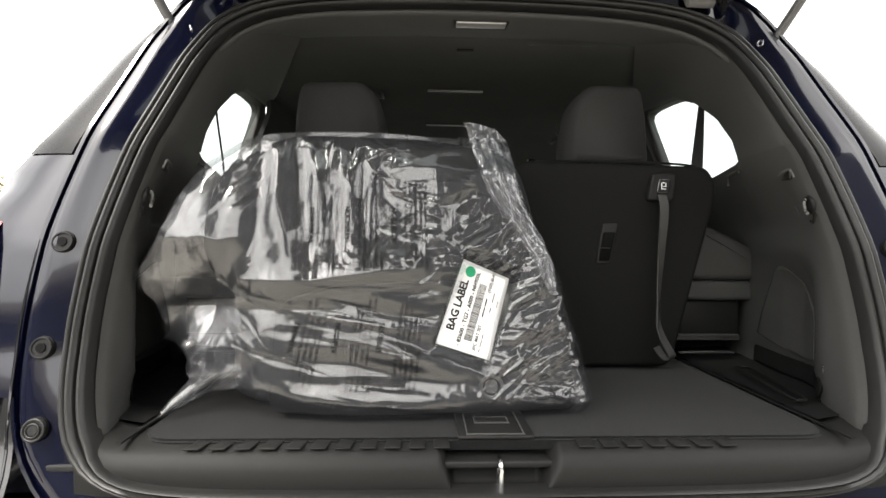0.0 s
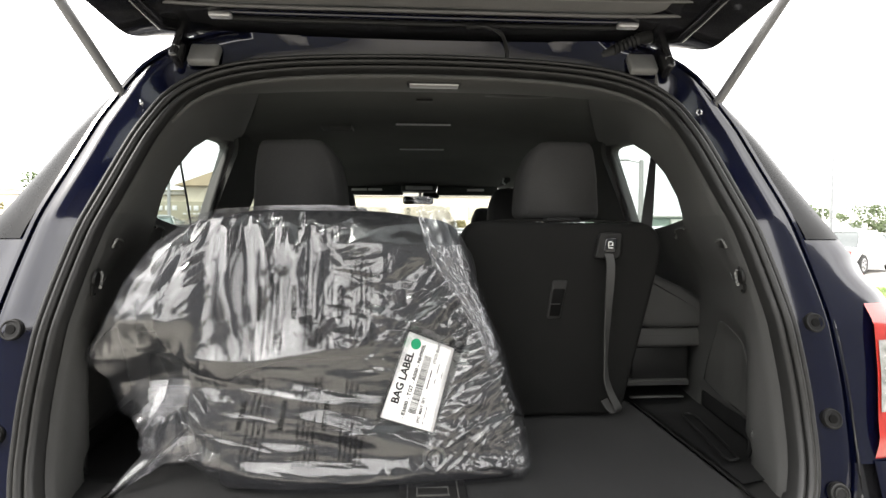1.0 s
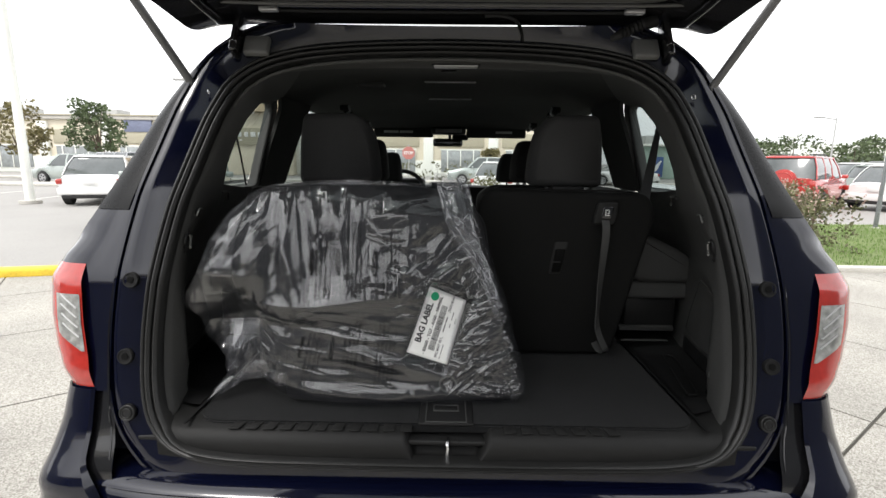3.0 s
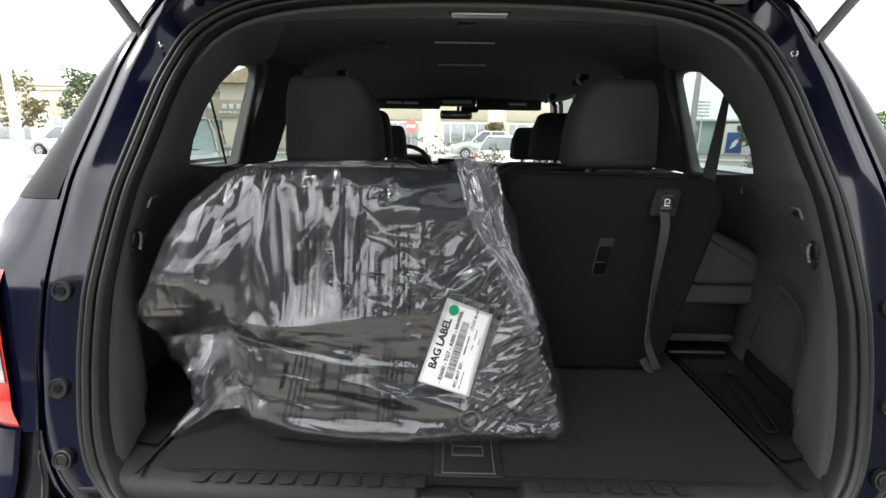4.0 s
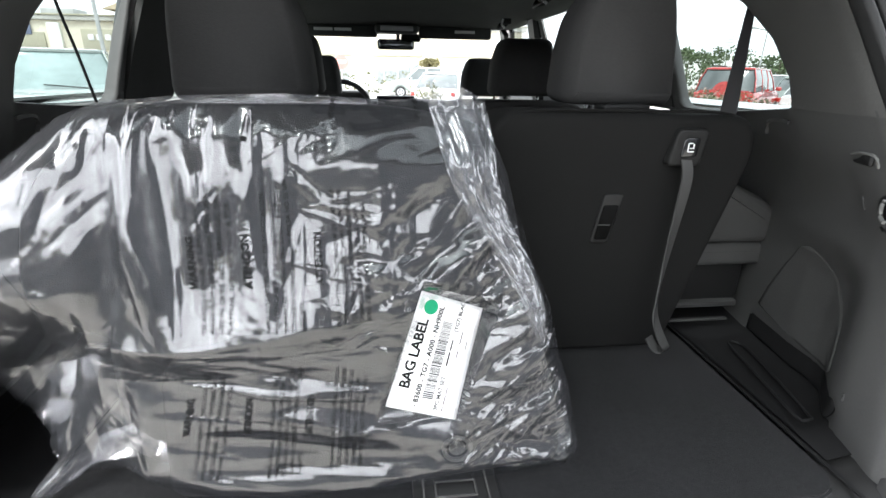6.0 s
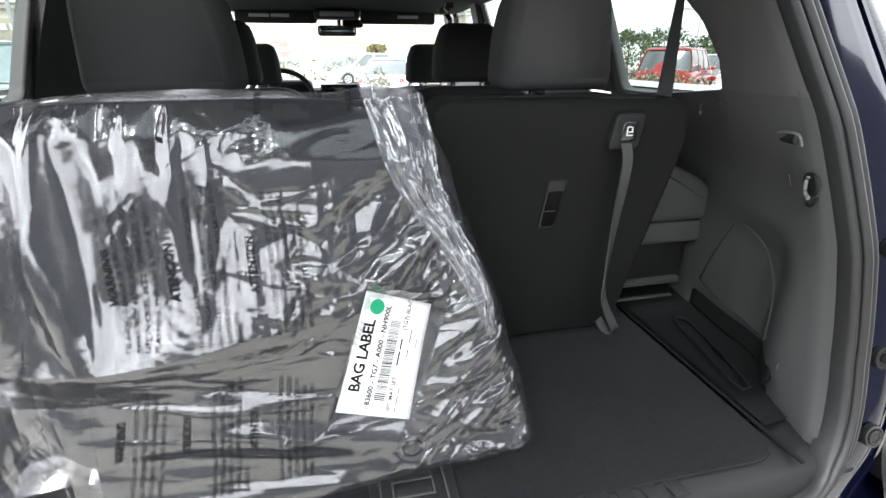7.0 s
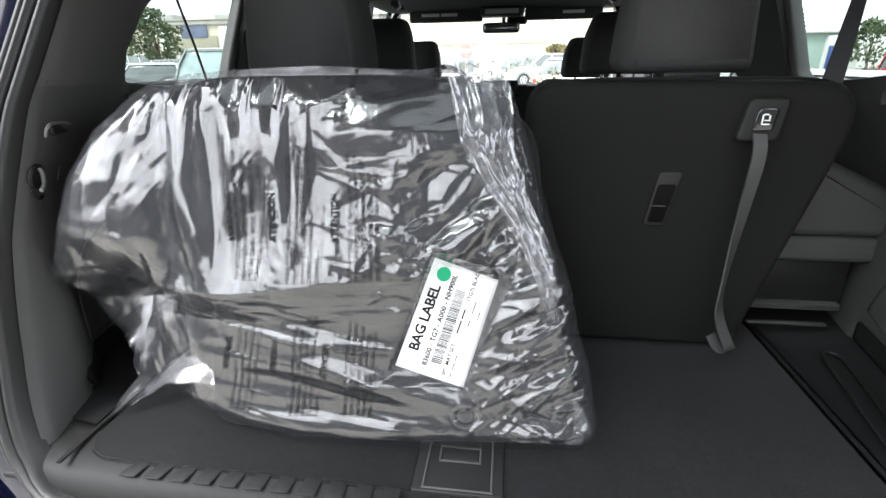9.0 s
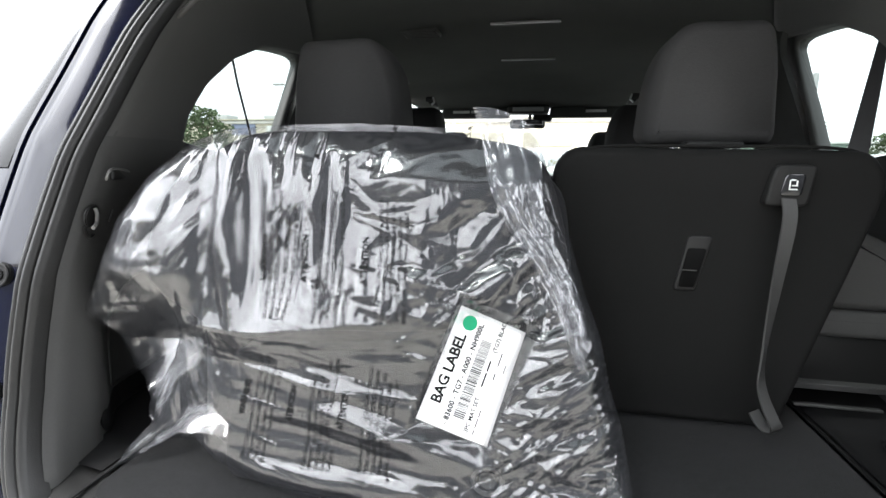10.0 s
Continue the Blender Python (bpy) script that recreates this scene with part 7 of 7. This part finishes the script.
def crumple():
    """Lay a sheet with spare length over the mats and let it buckle, from a coarse net to a fine one."""
    rng = np.random.RandomState(12)
    moved = None
    for level, (cell, rounds, share, stiff) in enumerate(((0.0150, 260, 0.80, 0.05), (0.0075, 200, 1.00, 0.05), (0.00375, 110, 1.10, 0.06), (0.0022, 40, 1.12, 0.08))):
        gx, gz = film_grid(cell)
        inside = inside_polygon(gx, gz, outline)
        dist, near = rim_distance(gx, gz)
        cover = label_cover(gx, gz)
        depth = bag_depth(gx, gz) * (1 - cover) + (label_plane(gx, gz) + 0.003) * cover
        base = np.stack([gx, depth + rim_roll(gx, gz, dist), gz], -1)
        if moved is None:
            moved = np.zeros(base.shape)
            moved[..., 1] = -pleat_height(gx, gz)
        else:
            moved = resample(moved, gx.shape)
        moved[..., 1] += rng.normal(0, 0.03 * cell, gx.shape)
        free = (inside & (dist > cell * 0.5)).astype(float) * (1 - 0.98 * label_cover(gx, gz))
        p = base + moved * (free > 0.03)[..., None] * np.clip(dist / 0.02, 0, 1)[..., None]
        xx, xz, zz = slack_field(gx, gz)
        sets = []
        for di, dj, soft in ((0, 1, 1.0), (1, 0, 1.0), (1, 1, 0.6), (1, -1, 0.6), (0, 2, stiff), (2, 0, stiff), (0, 3, stiff * 0.6), (3, 0, stiff * 0.6)):
            rows = np.arange(gx.shape[0] - di)
            cols = np.arange(max(0, -dj), gx.shape[1] - max(0, dj))
            for colour in (0, 1):
                if di == 0:
                    r, c = rows, cols[(cols // abs(dj)) % 2 == colour]
                else:
                    r, c = rows[(rows // di) % 2 == colour], cols
                a = np.ix_(r, c)
                b = np.ix_(r + di, c + dj)
                e = base[b] - base[a]
                flat = np.linalg.norm(e, axis=-1)
                ex, ez = e[..., 0], e[..., 2]
                rest = flat + share * (xx[a] * ex * ex + 2 * xz[a] * ex * ez + zz[a] * ez * ez) / np.maximum(flat, 1e-9)
                wa, wb = free[a], free[b]
                total = wa + wb
                k = np.where(total > 0, soft / np.maximum(total, 1e-9), 0)
                sets.append((a, b, rest, wa * k, wb * k, di + abs(dj) > 2 or max(di, abs(dj)) > 1))
        floor_y = base[..., 1]
        for _ in range(rounds):
            for a, b, rest, wa, wb, bend in sets:
                d = p[b] - p[a]
                n = np.sqrt((d * d).sum(-1)) + 1e-9
                f = (n - rest) / n
                if bend:
                    f = np.minimum(f, 0.0)
                d *= f[..., None]
                p[a] += wa[..., None] * d
                p[b] -= wb[..., None] * d
            over = p[..., 1] - floor_y - 0.004
            p[..., 1] -= np.maximum(over, 0) * (free > 0)
            under = floor_y - 0.040 - p[..., 1]
            p[..., 1] += np.maximum(under, 0) * 0.5 * (free > 0)
        moved = comb(p - base, gx, gz, cell, (0.95, 0.95, 0.85, 0.45)[level]) * (free > 0.03)[..., None]
    p = base + moved
    p[..., 1] -= fine_creases(gx, gz) * np.clip(dist / 0.03, 0, 1) * (1 - cover)
    return gx, gz, p, inside, near


FILM_X, FILM_Z, FILM_P, FILM_IN, FILM_NEAR = crumple()


def film_point(x, z):
    """Where a place of the flat film lies once it is crumpled."""
    x, z = np.asarray(x, float), np.asarray(z, float)
    n, m = FILM_X.shape
    fi, fj = np.clip((z - Z0) / (Z1 - Z0) * (n - 1), 0, n - 1.001), np.clip((x - X0) / (X1 - X0) * (m - 1), 0, m - 1.001)
    i, j = fi.astype(int), fj.astype(int)
    u, v = (fi - i)[..., None], (fj - j)[..., None]
    return (FILM_P[i, j] * (1 - u) + FILM_P[i + 1, j] * u) * (1 - v) + (FILM_P[i, j + 1] * (1 - u) + FILM_P[i + 1, j + 1] * u) * v


def film_faces(points, gx, gz, inside, near):
    """The net's faces within the outline, its rim drawn onto it."""
    keep = inside[:-1, :-1].astype(int) + inside[1:, :-1] + inside[:-1, 1:] + inside[1:, 1:] >= 3
    count = np.zeros(gx.shape, int)
    for di in (0, 1):
        for dj in (0, 1):
            count[di:di + keep.shape[0], dj:dj + keep.shape[1]] += keep
    used = count > 0
    index = -np.ones(gx.shape, int)
    index[used] = np.arange(used.sum())
    p = points.copy()
    out = used & (count < 4)
    p[out, 0], p[out, 2] = near[out, 0], near[out, 1]
    ii, jj = np.nonzero(keep)
    return p[used], [(index[i, j], index[i, j + 1], index[i + 1, j + 1], index[i + 1, j]) for i, j in zip(ii, jj)]


def back_film():
    gx, gz = film_grid(0.0125)
    dist, near = rim_distance(gx, gz)
    inside = inside_polygon(gx, gz, outline)
    half = rim_roll(gx, gz, np.zeros(gx.shape))
    p = np.stack([gx, bag_depth(gx, gz) + 2 * half - rim_roll(gx, gz, np.where(inside, dist, 0.0)) + 0.004 * value_noise(gx * 25, gz * 25, 8), gz], -1)
    return film_faces(p, gx, gz, inside, near)


bag = tagged(thing("plastic_bag", (-0.2, 0.08, 0.795)), "clear crinkled plastic bag round black floor mats on the cargo floor", "plastic bag")
mesh_object("front_film", *film_faces(FILM_P, FILM_X, FILM_Z, FILM_IN, FILM_NEAR), FILM, bag, "crinkled clear front film", sharp=20, facing=(0, -1, 0))
mesh_object("back_film", *back_film(), FILM, bag, "clear back film", sharp=180, facing=(0, -1, 0))
# loose folded flap that runs down the upper right edge
rows = []
flap_line = spline([(0.004, 1.352), (0.014, 1.31), (0.030, 1.25), (0.055, 1.19), (0.085, 1.13), (0.112, 1.07), (0.128, 1.02)], 90)
for k, (cx, cz) in enumerate(flap_line):
    f = k / 89
    w = 0.080 * (1 - f) ** 0.7 + 0.014
    row = []
    for g in np.linspace(-1, 1, 36):
        x, z = cx + w / 2 * g + 0.004 * math.sin(9 * f + 1), cz + 0.010 * (1 - g * g) * (1 - f) ** 4 - 0.016 * g * (1 - f)
        lift = 0.012 * (1 - abs(g) ** 2.5) + 0.007 * abs(math.sin(2.3 * g + 3.0 * f + 0.8)) + 0.004 * abs(math.sin(5.1 * g - 7 * f)) + 0.0022 * abs(math.sin(11 * g + 15 * f + 2 * math.sin(20 * f)))
        lift += 0.0035 * float(value_noise(np.array(14 * f + 2 * g), np.array(1.5 * g), 31))
        row.append((x, float(bag_depth(x, min(z, 1.335))) + 0.004 - lift, z))
    rows.append(row)
mesh_object("folded_flap", *sheet(rows), FOLDED_FILM, bag, "loose folded film flap", sharp=30, facing=(0, -1, 0))


# mats inside: a folded lower mat and a leaning upper one
def mat_front(x, z):
    cover = float(label_cover(x * 0.9 - 0.002, 0.988 + (z - 0.988) * 0.9))
    return max(float(bag_depth(x, z)), float(label_plane(x, z)) + 0.006 if cover > 0 else 0.0)


def mat_plate(name, outline_xz, back, thickness, label, gap):
    bm = slab_bm(outline_xz, 0, thickness, 0.004, 2)
    bmesh.ops.triangulate(bm, faces=[f for f in bm.faces if len(f.verts) > 4])
    bmesh.ops.subdivide_edges(bm, edges=[e for e in bm.edges if e.calc_length() > 0.08], cuts=3, use_grid_fill=True)
    for v in bm.verts:
        v.co.y += back(v.co.x, v.co.z) + gap
    return part(name, bm, MAT_CLOTH, mats, label)


mats = tagged(thing("floor_mats", (-0.1, 0.12, 0.80)), "folded black carpet floor mats stacked inside the clear bag", "floor mat")
mat_plate("folded_mat", round_outline([(-0.405, 0.803), (0.175, 0.803), (0.165, 0.90), (0.13, 1.03), (-0.02, 1.045), (-0.30, 1.030), (-0.40, 1.00)], 0.03), mat_front, 0.045, "folded black mat", 0.018)
mat_plate("upper_mat", round_outline([(-0.54, 1.02), (-0.30, 0.92), (0.14, 0.92), (0.095, 1.22), (0.06, 1.31), (-0.10, 1.335), (-0.40, 1.335), (-0.52, 1.26)], 0.05), lambda x, z: mat_front(x, z) + 0.045 * float(1 - step(1.0, 1.10, z)), 0.035, "leaning black mat", 0.022)
mat_plate("back_mat", round_outline([(-0.50, 0.803), (0.15, 0.803), (0.10, 1.26), (-0.05, 1.32), (-0.42, 1.32), (-0.52, 1.22)], 0.05), lambda x, z: mat_front(x, z) + 0.05, 0.03, "black mat at the back", 0.025)
ey = float(bag_depth(0.006, 0.849)) + 0.012
part("heel_ring", ring_bm((0.006, ey, 0.849), 0.020, 0.003, (0, 1, -0.05), 28, 8), TRIM, mats, "raised round fixing ring")
part("ring_core", disc_bm((0.006, ey + 0.002, 0.849), 0.012, 0.006, (0, 1, 0), 20, 0.001), TRIM, mats)


# print on the film
def drape(verts, faces, origin, along, up, lift, name, mat, parent, label=""):
    """Flat lettering laid on the film: origin, reading direction and upward direction in x and z."""
    p = np.array(verts)
    x = origin[0] + along[0] * p[:, 0] + up[0] * p[:, 1]
    z = origin[1] + along[1] * p[:, 0] + up[1] * p[:, 1]
    q = film_point(x, z)
    out = list(zip(q[:, 0], q[:, 1] - lift, q[:, 2]))
    return mesh_object(name, out, faces, mat, parent, label, smooth=False)


WARN = [("WARNING", 0.019, ["TO AVOID DANGER OF SUFFOCATION, KEEP", "AWAY FROM BABIES AND CHILDREN. DO NOT", "USE IN CRIBS, BEDS, CARRIAGES, OR", "PLAYPENS. THIS BAG IS NOT A TOY."]),
        ("ATENCION", 0.017, ["PARA EVITAR PELIGRO DE SOFOCACION,", "MANTENGASE FUERA DEL ALCANCE DE", "INFANTES Y NINOS. NO SE USE EN CUNAS,", "CAMAS O CORRALES. ESTA BOLSA NO ES UN", "JUGUETE"]),
        ("ATTENTION", 0.017, ["POUR EVITER TOUT RISQUE DE SUFFOCA-", "TION, GARDER CE SAC HORS DE PORTEE", "DES ENFANTS ET DES BEBES DANS LES", "CHARIOTS, BERCEAU OU PARC POUR", "BEBE. CE SAC N'EST PAS UN JOUET"])]


def warning_block(z0, tall, head_z, head_tall, columns):
    """Three paragraphs that read upwards: for each the heading's x, the first line's x, the pitch and the slant."""
    for (head, _, lines), (hx, lx, pitch, slant) in zip(WARN, columns):
        v, f = lettering(head, 0.0135)
        k = head_tall / max(p[0] for p in v)
        drape(v, f, (hx + slant * (head_z - z0), head_z), (slant * k, k), (-1.0, 0.0), 0.0016, "warning_heading", INK, bag, "black printed heading " + head)
        for n, line in enumerate(lines):
            v, f = lettering(line, 0.0076)
            k = tall / 37 * len(line) / max(p[0] for p in v)
            tagged(drape(v, f, (lx + pitch * n, z0), (slant * k, k), (-1.0, 0.0), 0.0016, "warning_line", INK, bag, "black printed line"), kind="stuff")


warning_block(1.066, 0.180, 1.118, 0.064, ((-0.327, -0.317, 0.0107, 0.0), (-0.258, -0.238, 0.0100, -0.04), (-0.173, -0.153, 0.0096, -0.04)))
warning_block(0.850, 0.162, 0.915, 0.052, ((-0.373, -0.358, 0.0107, 0.22), (-0.288, -0.258, 0.0098, 0.14), (-0.204, -0.174, 0.0098, 0.10)))
for k in range(2):
    v, f = lettering("POUR", 0.010)
    drape(v, f, (-0.155 + 0.022 * k + 0.09 * k, 1.318), (0.0, 1.0), (-1.0, 0.0), 0.0015, "warning_line", INK, bag)
part("ink_dot", disc_bm((-0.265, float(film_point(-0.265, 1.297)[1]) - 0.002, 1.297), 0.0032, 0.0016, (0, 1, -0.7), 14), INK, bag, "small black dot")

# paper label
L_TL, L_TR, L_BL, L_BR = Vector((-0.043, 0.122, 1.085)), Vector((0.050, 0.140, 1.045)), Vector((-0.099, 0.073, 0.929)), Vector((0.003, 0.076, 0.896))


def label_point(u, v, lift=0.0):
    """u along the reading direction (foot to head of the sheet), v across it from the left edge, both 0 to 1."""
    a, b = L_BL.lerp(L_TL, u), L_BR.lerp(L_TR, u)
    p = a.lerp(b, v)
    bend = 0.004 * math.sin(math.pi * u) * math.sin(math.pi * v) + 0.003 * math.sin(5 * u + 2 * v)
    p.y -= bend * 0.5 + lift
    return p


paper = tagged(mesh_object("bag_label", *sheet([[label_point(u, v) for v in np.linspace(0, 1, 14)] for u in np.linspace(0, 1, 20)]), PAPER), "white paper bag label with barcode and a green dot", "label")
thick(paper, 0.0004)


def on_label(verts, faces, u0, v0, mat, name, label=""):
    """Lettering on the label; its units are metres, the sheet 0.172 by 0.105."""
    out = [label_point(u0 + a / 0.172, v0 - b / 0.105, 0.0011) for a, b, _ in verts]
    return mesh_object(name, out, faces, mat, paper, label, smooth=False)


for text, size, u0, v0 in (("BAG LABEL", 0.0215, 0.19, 0.225), ("- 83600 - TG7 - A000 - NH900L", 0.0111, 0.05, 0.405)):
    v, f = lettering(text, size)
    on_label(v, f, u0, v0, INK, "label_lettering", "black print " + text)
v, f = lettering("3PC MAT SET,", 0.0088)
on_label(v, f, 0.05, 0.70, INK, "label_lettering", "black print 3PC MAT SET")
v, f = lettering("(TG7) BLACK", 0.0088)
on_label(v, f, 0.74, 0.70, INK, "label_lettering", "black print (TG7) BLACK")


def label_bar(u0, u1, v0, v1, mat=INK, name="label_bar"):
    v0, v1 = v0 + 0.25 * (v1 - v0), v1 - 0.25 * (v1 - v0)
    pts = [[label_point(u, v, 0.0007) for v in (v0, v1)] for u in np.linspace(u0, u1, 4)]
    return mesh_object(name, *sheet(pts), mat, paper, smooth=False)


rng = random.Random(5)
u = 0.14
bars_v, bars_f = [], []
while u < 0.80:
    w = rng.choice((0.004, 0.006, 0.010))
    n0 = len(bars_v)
    pts, fc = sheet([[label_point(uu, vv, 0.0007) for vv in (0.445, 0.60)] for uu in (u, u + w)])
    bars_v += pts
    bars_f += [tuple(i + n0 for i in q) for q in fc]
    u += w + rng.choice((0.004, 0.006, 0.008))
mesh_object("barcode", bars_v, bars_f, INK, paper, "black barcode", smooth=False)
for u0, u1, v0, v1 in ((0.44, 0.56, 0.645, 0.69), (0.575, 0.665, 0.645, 0.69), (0.05, 0.09, 0.755, 0.785), (0.11, 0.19, 0.755, 0.785), (0.20, 0.26, 0.755, 0.785), (0.52, 0.58, 0.77, 0.80), (0.64, 0.76, 0.77, 0.80), (0.60, 0.68, 0.875, 0.90)):
    label_bar(u0, u1, v0, v1)
dot = bmesh.new()
ring = [dot.verts.new(label_point(0.893 + 0.0110 / 0.172 * math.cos(a), 0.205 + 0.0110 / 0.105 * math.sin(a), 0.0009)) for a in np.linspace(0, 2 * math.pi, 33)[:-1]]
dot.faces.new(ring)
finish("green_dot", dot, GREEN_INK, paper, "round green dot")
